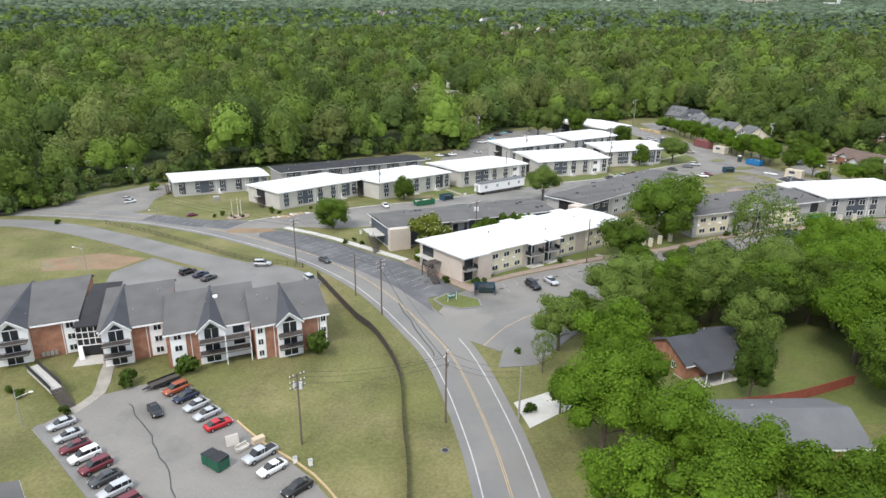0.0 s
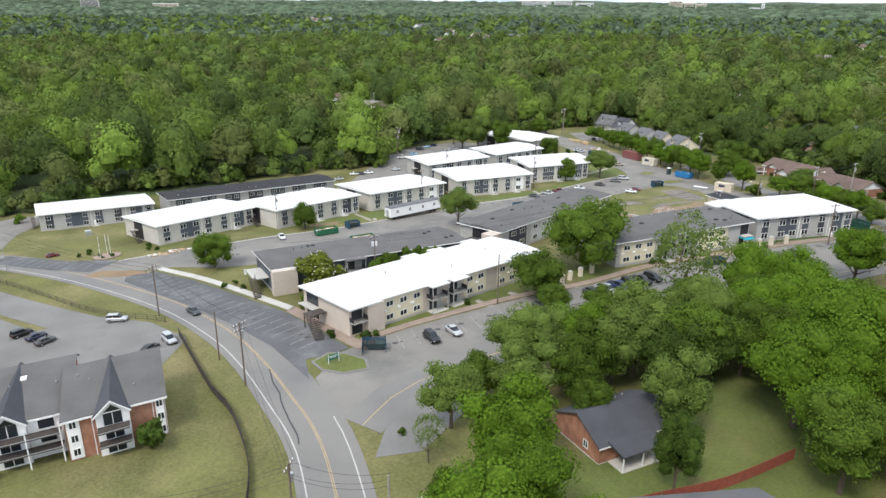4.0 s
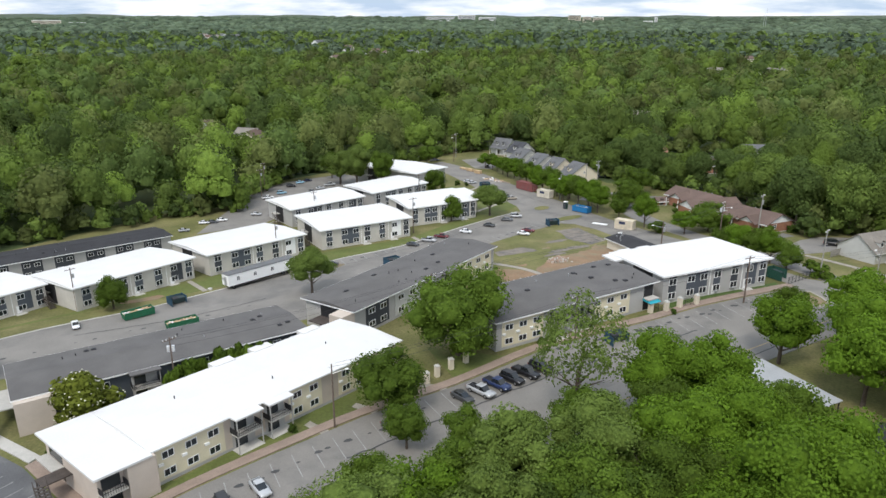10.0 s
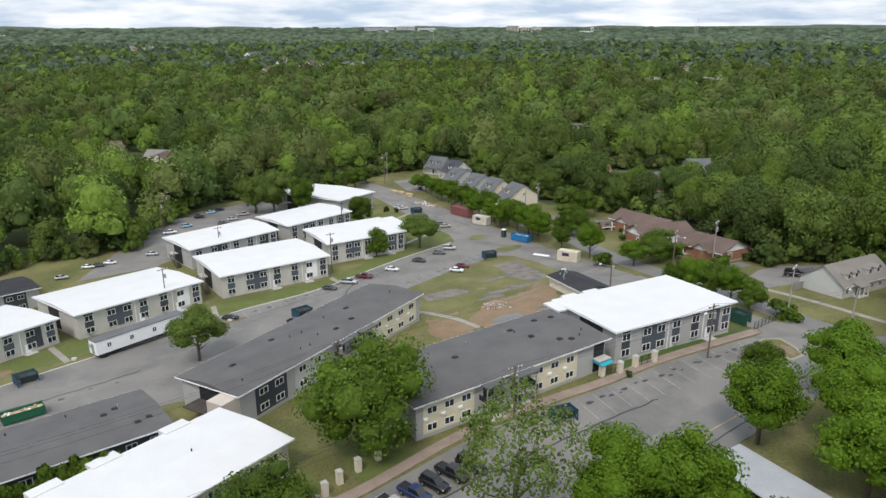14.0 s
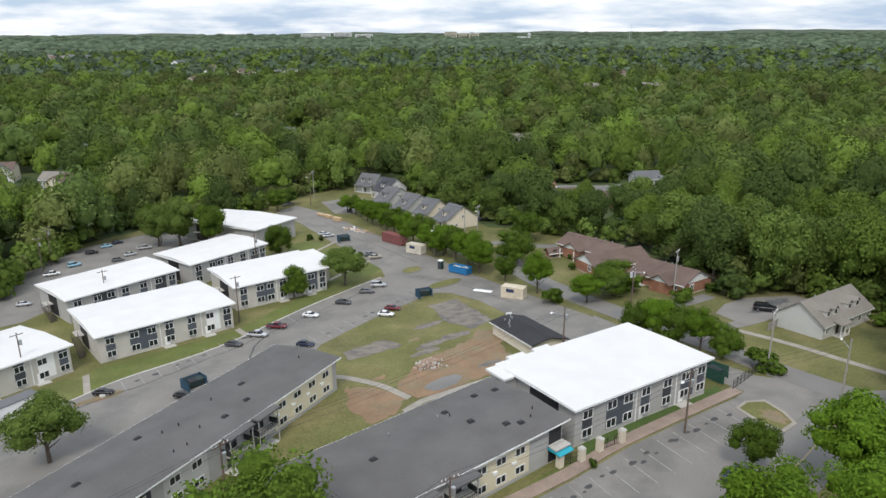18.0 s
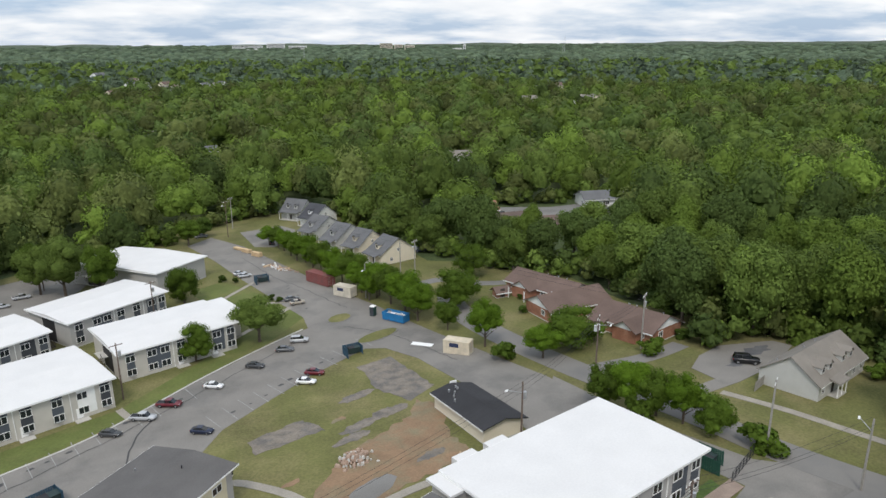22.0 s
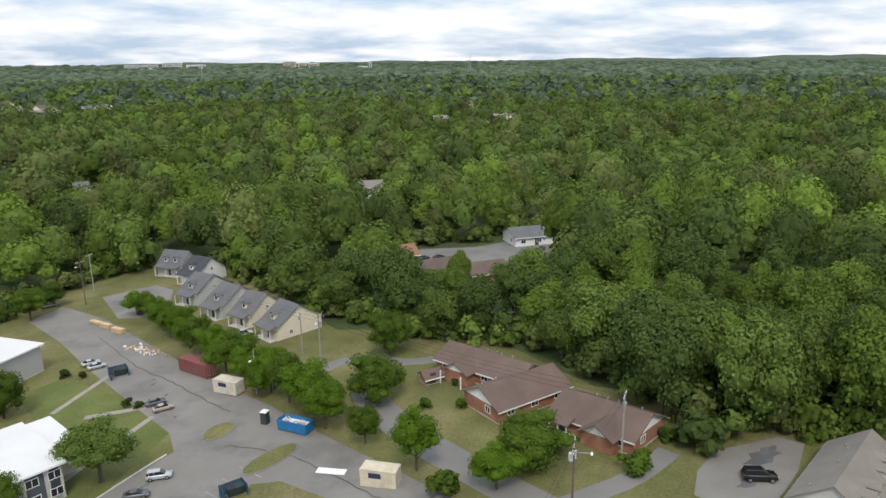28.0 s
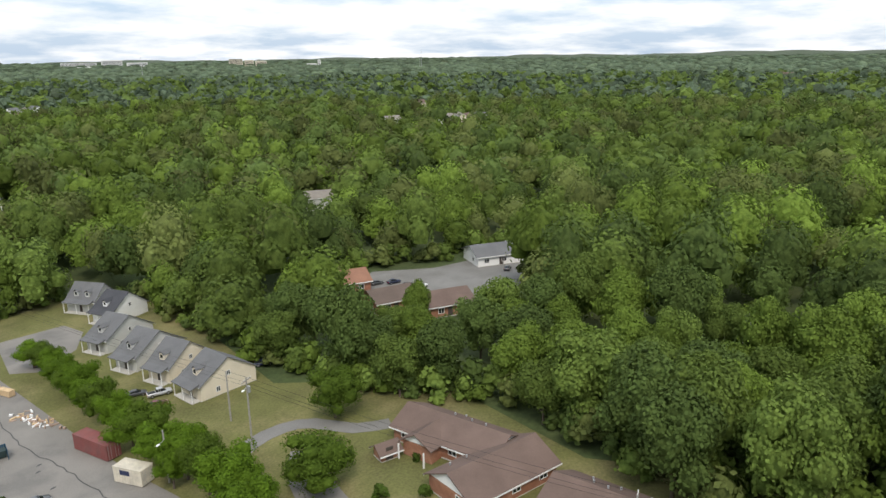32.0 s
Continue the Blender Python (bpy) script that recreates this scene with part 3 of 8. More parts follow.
drape("rear_lot", [(141, 192), (154.5, 206), (154.5, 188), (156, 176), (159, 165), (164, 160), (158, 153), (152, 160), (150, 172), (147, 184)], M_ASPHALT, 0.06, "worn grey asphalt behind the white block", "car park", there=True)
strip("hedge_lane", smooth_line([(153.5, 270.5), (161, 275.6), (168.5, 276.6), (173.5, 274), (178, 266.5), (184, 263)], 3.0), -1.9, 1.9, M_GRAVEL, 0.07, "grey drive between lawns", "driveway", thick=0.08, there=True)
drape("house_drive", [(167, 187), (179, 187.5), (179.5, 193.5), (186, 197), (194, 198.5), (206, 194), (207, 190), (197, 186.5), (190, 185.2), (182, 184.2), (167, 184)], M_ASPHALT, 0.085, "cracked grey drive beside the tan house", "driveway", thick=0.08, there=True)
drape("drive_stain", rough_ring((198, 192.5), 4.5, 1.6), M_DARKLOT, 0.1, "dark wet stain on the drive", "stain", thick=0.02, there=True)
drape("drive_stain", rough_ring((189, 190), 2.6, 1.0), M_DARKLOT, 0.1, "dark wet stain on the drive", "stain", thick=0.02, there=True)
drape("court", [(99, 268), (112, 264.5), (114, 256), (110.5, 247.5), (103, 243), (98.5, 248)], M_ASPHALT, 0.06, "grey asphalt turning court by the townhouses", "driveway", thick=0.08)
drape("apartment_lot", [(-61.4, 59.6), (-56, 66.5), (-51.2, 68.3), (-45.4, 70), (-31.5, 58.2), (-18.3, 47.2), (-10, 38), (0, 20), (-30, 10), (-36, 38), (-44.6, 46.2), (-54, 53.8)], M_ASPHALT, 0.06, "worn grey parking lot of the brick apartments", "parking lot", thick=0.1)
strip("yellow_kerb", smooth_line([(-31.6, 58.2), (-26.3, 53.5), (-18, 47.4), (-10, 38.2)]), -0.25, 0.0, M_YELLOW, 0.2, "faded yellow kerb along the lot", "kerb", thick=0.3)
strip("lot_kerb", smooth_line([(-61.5, 60), (-54, 53.8), (-44.6, 46.2), (-36, 38)]), -1.0, 0.0, M_GRAVEL, 0.12, "grey walk along the lot", "sidewalk", thick=0.3)
strip("entry_walk", smooth_line([(-60.5, 77), (-58.5, 72), (-56.5, 67), (-58, 63)]), -1.0, 1.0, M_PALEWALK, 0.1, "pale walk from the lot to the apartments", "path", thick=0.2)
drape("driveway_slab", [(7.6, 57.9), (9.2, 52.8), (13.6, 55.2), (19.5, 57.6), (19, 61.5), (12.8, 59.6)], M_CONC, 0.09, "pale concrete driveway slab beside the road", "driveway", thick=0.1)
drape("gravel_turnout", [(6, 66), (8, 74), (18, 79), (22, 76), (16, 70), (12, 66)], M_GRAVEL, 0.075, "grey gravel turnout", "gravel", thick=0.05)

# worn earth, lawns and islands inside the complex
def rough(pts, seed, step=0.9, amount=0.7):
    """The outline of a patch, frayed."""
    r = random.Random(seed)
    out, q = [], 0.0
    for (x0, y0), (x1, y1) in zip(pts, pts[1:] + pts[:1]):
        n = max(1, int(math.hypot(x1 - x0, y1 - y0) / step))
        for i in range(n):
            q = q * 0.55 + r.uniform(-amount, amount)
            w = r.uniform(-amount, amount) * 0.5
            out.append((x0 + (x1 - x0) * i / n + q, y0 + (y1 - y0) * i / n + w))
    return out


drape("bare_earth", rough([(83.3, 144.7), (87.5, 145.4), (93.8, 146.5), (97.5, 149.5), (98.4, 146), (96.2, 141), (96.6, 135.2), (91.4, 134.4), (86.3, 134.6), (81.5, 134.4), (78.2, 135), (76.3, 139.3), (80.3, 142.8)], 1), M_DIRT, 0.05, "bare brown earth where a building stood", "soil", thick=0.02)
drape("bare_earth", rough([(69.2, 144.4), (73.5, 141.3), (76.7, 136.1), (73.9, 133.6), (69.3, 132.9), (67.9, 137.9)], 2), M_DIRT, 0.045, "patch of bare brown earth", "soil", thick=0.02)
drape("old_slab", rough([(93.6, 164.4), (99.5, 163.8), (100.8, 151.2), (95.5, 149.5), (93.2, 155.4)], 3, 0.9, 0.35), M_SLABGREY, 0.055, "grey crusted old slab in the grass", "slab", thick=0.02)
drape("old_slab", rough([(72.7, 155.9), (80.3, 155.8), (82.4, 151.3), (72.2, 152.3)], 4, 0.8, 0.6), M_SLABGREY, 0.052, "grey-brown worn strip in the grass", "slab", thick=0.02)
drape("puddle_mud", rough([(83.1 + 3.2 * math.cos(k * 0.785), 136.6 + 1.6 * math.sin(k * 0.785)) for k in range(8)], 5, 0.7, 0.3), M_GRAVEL, 0.062, "grey dried mud in the bare earth", "soil", thick=0.02)
for k in range(14):
    cx, cy, cr = rng_site.uniform(70, 97), rng_site.uniform(134, 164), rng_site.uniform(0.5, 1.6)
    if cy < 139 + (cx - 60) * 0.62:
        drape("worn_patch", rough([(cx + cr * 2.2 * math.cos(q * 0.785), cy + cr * 0.7 * math.sin(q * 0.785)) for q in range(8)], 30 + k, 0.4, 0.4), M_SLABGREY if k % 2 else M_DIRT, 0.058, "worn brown patch in the field", "soil", thick=0.02)
drape("bare_earth", [(-64, 143), (-54, 141), (-50, 138.2), (-57, 137.4), (-66, 140)], M_DIRT, 0.09, "sandy spill at the lane's mouth", "soil", thick=0.02)
for cx, cy, rx, ry in ((20, 167, 5, 2), (-10, 164, 5, 1.5), (33, 165.5, 4, 1.2)):
    drape("bare_earth", [(cx + rx * math.cos(a * 0.785), cy + ry * math.sin(a * 0.785) * (1 + 0.3 * math.sin(2 * a))) for a in range(8)], M_DIRT, 0.075, "reddish bare earth in the verge", "soil", thick=0.02)
strip("drain_channel", smooth_line([(91.8, 133.0), (86.1, 133.7), (81.7, 133.9), (78.2, 134.1), (74.9, 133.2)], 2.0), -0.55, 0.55, M_PALEWALK, 0.12, "grey concrete channel across the lawn", "channel", thick=0.3)
strip("field_walk", smooth_line([(68.6, 148.6), (70.1, 147.4), (74.3, 141.8), (76.9, 135.9)], 2.0), -0.55, 0.55, M_PALEWALK, 0.08, "narrow concrete walk across the grass", "path", thick=0.2)
for a, b in (((82.2, 133.1), (83.5, 129.4)), ((40, 109.5), (46, 105)), ((25, 104), (27.5, 101)), ((32, 106), (35, 103.2)), ((30, 176), (31, 168)), ((-1, 172), (4, 163)), ((57, 178), (58.5, 173.5)), ((84, 206), (94, 200)), ((78, 190), (92.5, 197)), ((80, 212), (91, 219))):
    strip("walk", smooth_line([a, b], 1.5), -0.55, 0.55, M_PALEWALK, 0.06, "short concrete walk across the grass", "path", thick=0.15)
ISLE = [(-5.4, 88.6), (-2.8, 90.8), (0, 90), (3.9, 87.3), (4.4, 84.6), (0.3, 84.2), (-3.5, 86)]
drape("kerb_island", ISLE, M_GRAVEL, 0.17, "concrete kerb of the entrance island", "kerb", thick=0.2)
drape("island_grass", [(x * 0.9 - 0.03, 87.4 + (y - 87.4) * 0.88) for x, y in ISLE], M_LUSH, 0.2, "grass on the entrance island", "lawn", thick=0.05)
for cx, cy, rx, ry in ((101.5, 172.2, 4.5, 1.8), (98.8, 184.3, 2.6, 2.0)):
    ring = [(cx + rx * math.cos(a * 0.524), cy + ry * math.sin(a * 0.524)) for a in range(12)]
    drape("kerb_island", ring, M_GRAVEL, 0.16, "concrete kerb round a grass island", "kerb", thick=0.2)
    drape("island_grass", [(cx + (x - cx) * 0.92, cy + (y - cy) * 0.9) for x, y in ring], M_GRASS, 0.19, "dry grass on a kerbed island", "lawn", thick=0.05)

drape("kerb_island", [(145.6, 157.4), (149, 158.4), (152.4, 157.4), (152, 153), (150.6, 149.6), (146.4, 148.6), (145.2, 152)], M_PALEWALK, 0.16, "worn concrete kerb round a grass island", "kerb", thick=0.2, there=True)
drape("island_grass", [(146.2, 157), (149, 157.8), (151.8, 156.8), (151.4, 153), (150.2, 150.2), (146.8, 149.4), (145.9, 152)], M_GRASS, 0.19, "dry grass and bare soil on an island", "lawn", thick=0.05, there=True)
drape("bare_earth", rough_ring((149, 152.6), 1.8, 2.2), M_DIRT, 0.205, "bare brown soil on the island", "soil", thick=0.02, there=True)


def stalls(ax, ay, bx, by, n, nx, ny, material, dz, label):
    """A row of parking lines from a to b, each reaching along n."""
    mb = MB()
    for i in range(n):
        t = i / (n - 1)
        x, y = ax + (bx - ax) * t, ay + (by - ay) * t
        l = math.hypot(nx, ny)
        px, py = -ny / l * 0.06, nx / l * 0.06
        mb.poly([(u, v, T(u, v) + dz) for u, v in (site(*q) for q in ((x - px, y - py), (x + px, y + py), (x + nx + px, y + ny + py), (x + nx - px, y + ny - py)))])
    return tagged(new("stall_lines", mb.mesh("stall_lines", material)), label, "road marking", "", "structure")


stalls(-45, 135.6, -3.5, 96, 23, -4.6, -3.0, M_FAINT, 0.1, "worn white lines of the roadside stalls")
stalls(6, 93.2, 45, 104.3, 15, 1.4, -4.6, M_FAINT, 0.08, "worn white stall lines beside the lawn")
stalls(66, 109.4, 114, 110.8, 18, 0.3, -5.0, M_FAINT, 0.08, "worn white stall lines beside the walk")
stalls(70, 162, 99, 169.4, 12, -1.4, 4.6, M_FAINT, 0.075, "worn white stall lines beside the grass")
stalls(36, 169.6, 70, 178, 13, 1.2, -4.6, M_FAINT, 0.075, "worn white stall lines below the apartments")
stalls(28, 139.5, 60, 154.5, 12, -1.8, 4.2, M_FAINT, 0.075, "worn white stall lines behind the dark roof")
stalls(-98, 161.5, -68, 149, 12, -1.6, -4.4, M_FAINT, 0.1, "worn white stall lines at the bend")

# tar-sealed cracks and oil stains
rng = random.Random(5)
for path, w in (([(24, 163.5), (45, 167), (70, 174.5), (90, 181)], 0.07), ([(-27, 36), (-38, 51), (-50, 64)], 0.07), ([(98, 180), (104, 170), (108, 155)], 0.07), ([(70, 92), (100, 97)], 0.1),
                ([(93, 240), (95, 220), (99, 203), (102, 188)], 0.07), ([(-20, 150), (0, 149), (18, 152)], 0.1), ([(56, 157), (58, 166), (62, 172)], 0.12), ([(30, 95), (60, 102), (90, 105)], 0.12), ([(-12, 88), (-4, 70)], 0.1)):
    strip("sealed_crack", [(x + rng.uniform(-0.25, 0.25), y + rng.uniform(-0.25, 0.25)) for x, y in smooth_line(path, 1.5)], -w, w, M_SEAL, 0.098, "dark tar-sealed crack", "crack", "structure")
mb = MB()
for (ax, ay, bx, by, n, z) in ((-44, 131, -6, 95, 26, 0.106), (8, 91.5, 44, 102, 16, 0.088), (67, 108.2, 113, 109.2, 26, 0.088), (72, 165, 98, 172, 9, 0.08), (38, 167.5, 68, 175.5, 12, 0.08), (95, 195, 97, 215, 5, 0.08), (-30, 145, 20, 150, 10, 0.08), (-50, 52, -32, 40, 8, 0.08)):
    for i in range(n):
        t = (i + rng.uniform(-0.3, 0.3)) / n
        x, y, r = ax + (bx - ax) * t + rng.uniform(-0.6, 0.6), ay + (by - ay) * t + rng.uniform(-0.6, 0.6), rng.uniform(0.18, 0.5)
        spot = [site(x + r * math.cos(q) * (1.3 + 0.3 * math.sin(3 * q + i)), y + r * math.sin(q) * 0.7) for q in [k * 0.628 for k in range(10)]]
        mb.poly([(u, v, T(u, v) + z) for u, v in spot])
tagged(new("oil_stains", mb.mesh("oil_stains", M_SEAL)), "dark oil stains on the parking stalls", "stain", "", "stuff")

# ---- windows and doors, shared by the buildings ----
def window_mesh(w, h):
    xs, zs = (-w / 2, -w / 2 + 0.09, -0.04, 0.04, w / 2 - 0.09, w / 2), (0.0, 0.09, h - 0.09, h)
    fr = MB()
    fr.v = [(x, y, z) for y in (-0.06, 0.0) for z in zs for x in xs]
    at = lambda i, j, k: k * 24 + j * 6 + i
    for j in range(3):
        for i in range(5):
            if j == 1 and i in (1, 3):
                for (i0, j0), (i1, j1) in (((i, j), (i + 1, j)), ((i + 1, j), (i + 1, j + 1)), ((i + 1, j + 1), (i, j + 1)), ((i, j + 1), (i, j))):
                    fr.f.append((at(i0, j0, 0), at(i0, j0, 1), at(i1, j1, 1), at(i1, j1, 0)))
                continue
            fr.f.append((at(i, j, 0), at(i + 1, j, 0), at(i + 1, j + 1, 0), at(i, j + 1, 0)))
    for i in range(5):
        fr.f += [(at(i, 0, 1), at(i + 1, 0, 1), at(i + 1, 0, 0), at(i, 0, 0)), (at(i, 3, 0), at(i + 1, 3, 0), at(i + 1, 3, 1), at(i, 3, 1))]
    for j in range(3):
        fr.f += [(at(0, j, 0), at(0, j + 1, 0), at(0, j + 1, 1), at(0, j, 1)), (at(5, j, 1), at(5, j + 1, 1), at(5, j + 1, 0), at(5, j, 0))]
    gl = MB()
    gl.box(-w / 2 + 0.07, -0.025, 0.07, w / 2 - 0.07, 0.0, h - 0.07)
    return fr.mesh("window", M_WTRIM), gl.mesh("pane", M_GLASS)


WINDOWS = {}


def window(parent, x, y, z, rz, w=1.5, h=1.2):
    keep, spin = tuple(SHEAR), tuple(TURN)
    x, y = turned(x, y)
    TURN[:] = (0.0, 0.0, 0.0)
    if (w, h) not in WINDOWS:
        off_slope()
        WINDOWS[w, h] = window_mesh(w, h)
        SHEAR[0], SHEAR[1] = keep
    a, b = WINDOWS[w, h]
    ob = part("window", a, None, parent, "", (x, y, z), rz + spin[2])
    off_slope()
    part("pane", b, None, ob)
    SHEAR[0], SHEAR[1] = keep
    TURN[:] = spin
    return ob


def face(L, D, side):
    """Maps a distance along a side of a block, and a height, to its place and turn."""
    if side == "s":
        return lambda u, z: ((u, 0.0, z), 0)
    if side == "e":
        return lambda u, z: ((L, u, z), 90)
    if side == "n":
        return lambda u, z: ((L - u, D, z), 180)
    return lambda u, z: ((0.0, D - u, z), -90)


def slab(side, L, D, u0, u1, z0, z1, d, inset=0.0):
    """A box that lies on a side of a block, d proud of it."""
    i = -inset
    if side == "s":
        return MB().box(u0, -d, z0, u1, -i, z1)
    if side == "e":
        return MB().box(L + i, u0, z0, L + d, u1, z1)
    if side == "n":
        return MB().box(L - u1, D + i, z0, L - u0, D + d, z1)
    return MB().box(-d, D - u1, z0, -i, D - u0, z1)


def low_roof(L, D, e, rise, o, material, th, mat_white, b):
    """A low ridged roof with overhang o over an L by D block with eaves at e."""
    mb = MB()
    a = [(-o, -o), (L + o, -o), (L + o, D + o), (-o, D + o)]
    y = D / 2
    v = [(p[0], p[1], e) for p in a] + [(p[0], p[1], e + th) for p in a] + [(-o, y, e + th + rise), (L + o, y, e + th + rise)]
    mb.v = v
    mb.f = [(3, 2, 1, 0), (0, 1, 5, 4), (2, 3, 7, 6), (4, 5, 9, 8), (6, 7, 8, 9), (1, 2, 6, 9, 5), (3, 0, 4, 8, 7)]
    part("roof", mb, material, b)
    fa = MB()
    fa.box(-o - 0.04, -o - 0.04, e - 0.02, L + o + 0.04, -o - 0.003, e + th - 0.01).box(-o - 0.04, D + o + 0.003, e - 0.02, L + o + 0.04, D + o + 0.04, e + th - 0.01)
    fa.box(-o - 0.04, -o, e - 0.02, -o - 0.003, D + o, e + th - 0.01).box(L + o + 0.003, -o, e - 0.02, L + o + 0.04, D + o, e + th - 0.01)
    part("fascia", fa, mat_white, b)


def stair(parent, x, y, rise, run, width, n, rz, material, at_z=0.0):
    """An outside stair with stringers and rails, climbing along its +x."""
    keep = tuple(SHEAR)
    off_slope()
    fl = new("stair")
    fl.parent = parent
    fl.location = (x, y, at_z + keep[0] * x + keep[1] * y)
    fl.rotation_euler = (0, 0, radians(rz))
    for i in range(n):
        part("tread", MB().box(i * run / n, 0, (i + 1) * rise / n - 0.06, (i + 1) * run / n + 0.04, width, (i + 1) * rise / n), material, fl)
    st = MB()
    for yy in (0, width):
        st.hull([(0, yy - 0.03, 0), (0.35, yy - 0.03, 0), (0.35, yy + 0.03, 0), (0, yy + 0.03, 0)], [(run, yy - 0.03, rise - 0.3), (run + 0.35, yy - 0.03, rise), (run + 0.35, yy + 0.03, rise), (run, yy + 0.03, rise - 0.3)])
        st.tube((0, yy, 0.95), (run, yy, rise + 0.95), 0.04)
        for k in range(6):
            st.tube((run * k / 5, yy, rise * k / 5), (run * k / 5, yy, rise * k / 5 + 0.95), 0.03, k=4)
    part("railing", st, material, fl)
    SHEAR[0], SHEAR[1] = keep
    return fl


def balcony(b, L, D, side, u0, u1, z, depth, mat_rail, mat_floor):
    part("balcony_floor", slab(side, L, D, u0, u1, z - 0.18, z, depth), mat_floor, b)
    rail = MB()
    for zz in (0.5, 0.98):
        m = slab(side, L, D, u0, u1, z + zz, z + zz + 0.06, depth, -(depth - 0.06))
        n = len(rail.v); rail.v += m.v; rail.f += [tuple(i + n for i in f) for f in m.f]
    k = int((u1 - u0) / 0.25)
    for i in range(k + 1):
        u = u0 + (u1 - u0 - 0.04) * i / k
        m = slab(side, L, D, u, u + 0.04, z, z + 1.0, depth - 0.01, -(depth - 0.05))
        n = len(rail.v); rail.v += m.v; rail.f += [tuple(i + n for i in f) for f in m.f]
    for u in (u0, u1 - 0.05):
        m = slab(side, L, D, u, u + 0.05, z + 0.1, z + 1.0, depth)
        n = len(rail.v); rail.v += m.v; rail.f += [tuple(i + n for i in f) for f in m.f]
    part("balcony_rail", rail, mat_rail, b)


def posts(b, L, D, side, us, depth, z1, material):
    for u in us:
        part("post", slab(side, L, D, u, u + 0.12, 0, z1, depth, -(depth - 0.12)), material, b)


def roof_vents(b, L, D, e, rise, seed, n, dark=True):
    r = random.Random(seed)
    for i in range(n):
        x, y = r.uniform(1.5, L - 1.5), r.uniform(1.5, D - 1.5)
        z = e + rise * (1 - abs(y - D / 2) / (D / 2))
        kind = r.random()
        if kind < 0.45:
            part("roof_vent", MB().hull([(x - 0.45, y - 0.35, z), (x + 0.45, y - 0.35, z), (x + 0.45, y + 0.35, z), (x - 0.45, y + 0.35, z)], [(x - 0.25, y - 0.2, z + 0.3), (x + 0.25, y - 0.2, z + 0.3), (x + 0.25, y + 0.2, z + 0.3), (x - 0.25, y + 0.2, z + 0.3)]), M_BLACK, b)
        else:
            part("vent_pipe", MB().tube((x, y, z - 0.1), (x, y, z + 0.45), 0.08), M_STEEL if kind > 0.8 else M_BLACK, b)


def row_block(x, y, rz, L, D, label, seed, wall=None, boards=None):
    """A two-storey apartment block: pale brick, dark window bays, white membrane roof."""
    wall = wall or M_BWALL
    o, e = 0.55, 5.75
    b = thing("apartment_block", x, y, rz, label, "apartment building", "white-roofed apartment blocks", plan=True)
    on_slope()
    part("wall", MB().box(0, 0, -0.5, L, D, e), wall, b)
    part("plinth", MB().box(-0.03, -0.03, -0.5, L + 0.03, D + 0.03, 0.25), M_CONC, b)
    low_roof(L, D, e, 0.55 if D > 13.5 else 0.12, o, M_WROOF, 0.3, M_WTRIM, b)
    r = random.Random(seed)
    k = L / 26.0
    bays = [(1.3, 3.0), (5.6, 10.6), (12.2, 13.9), (16.6, 18.3), (20.4, 23.2), (24.0, 25.5)]
    for n, side in enumerate("sn" if L > 16 else "n"):
        at = face(L, D, side)
        for i, (u0, u1) in enumerate(bays):
            u0, u1 = u0 * k, u1 * k
            pm = M_WTRIM if boards is not None and side == "s" and i in boards else (M_BLUEGREY if (i + seed) % 3 else M_SLATE)
            part("bay_panel", slab(side, L, D, u0, u1, 0.75, e - 0.35, 0.04), pm, b)
            if u1 - u0 > 4 * k:
                us = (u0 + 0.85, u1 - 0.85)
            elif u1 - u0 > 2.2:
                us = (u0 + 0.75,)
            else:
                us = ((u0 + u1) / 2,)
            for u in us:
                for z in (0.95, 3.75):
                    p, q = at(u, z)
                    off = {0: (0, -0.045), 90: (0.045, 0), 180: (0, 0.045), -90: (-0.045, 0)}[q]
                    window(b, p[0] + off[0], p[1] + off[1], p[2] - 0.08, q, 1.62, 1.35)
            if u1 - u0 < 2.2 and side == "s" and r.random() < 0.5:
                part("air_conditioner", slab(side, L, D, u0 + 0.3, u0 + 1.0, 0.78, 0.95, 0.35), M_STEEL, b)
        for u in (11.2, 19.3):
            part("downspout", slab(side, L, D, u * k, u * k + 0.1, 0, e, 0.1), M_WTRIM, b)
            part("door", slab(side, L, D, u * k + 0.7, u * k + 1.65, 0.1, 2.15, 0.03), M_WTRIM, b)
            part("stoop", slab(side, L, D, u * k + 0.2, u * k + 2.3, -0.3, 0.12, 1.3), M_CONC, b)
    # the end with its open stair; a flat black sheet is the recess's shade
    part("stair_recess_shade", slab("w", L, D, 5.5, 10.5, 0.2, e - 0.4, 0.02), M_BLACK, b)
    part("landing", slab("w", L, D, 5.0, 8.0, 2.75, 2.95, 1.4), M_CONC, b)
    stair(b, -1.2, D - 12.4, 2.9, 4.2, 1.1, 12, 90, M_WOOD)
    part("end_panel", slab("e", L, D, 7.0, 9.2, 0.6, e - 0.4, 0.04), M_SLATE, b)
    for z in (1.0, 3.8):
        window(b, L + 0.045, 8.1, z, 90, 1.2, 1.15)
    part("downspout", slab("e", L, D, D - 0.6, D - 0.5, 0, e, 0.1), M_WTRIM, b)
    off_slope()
    return b


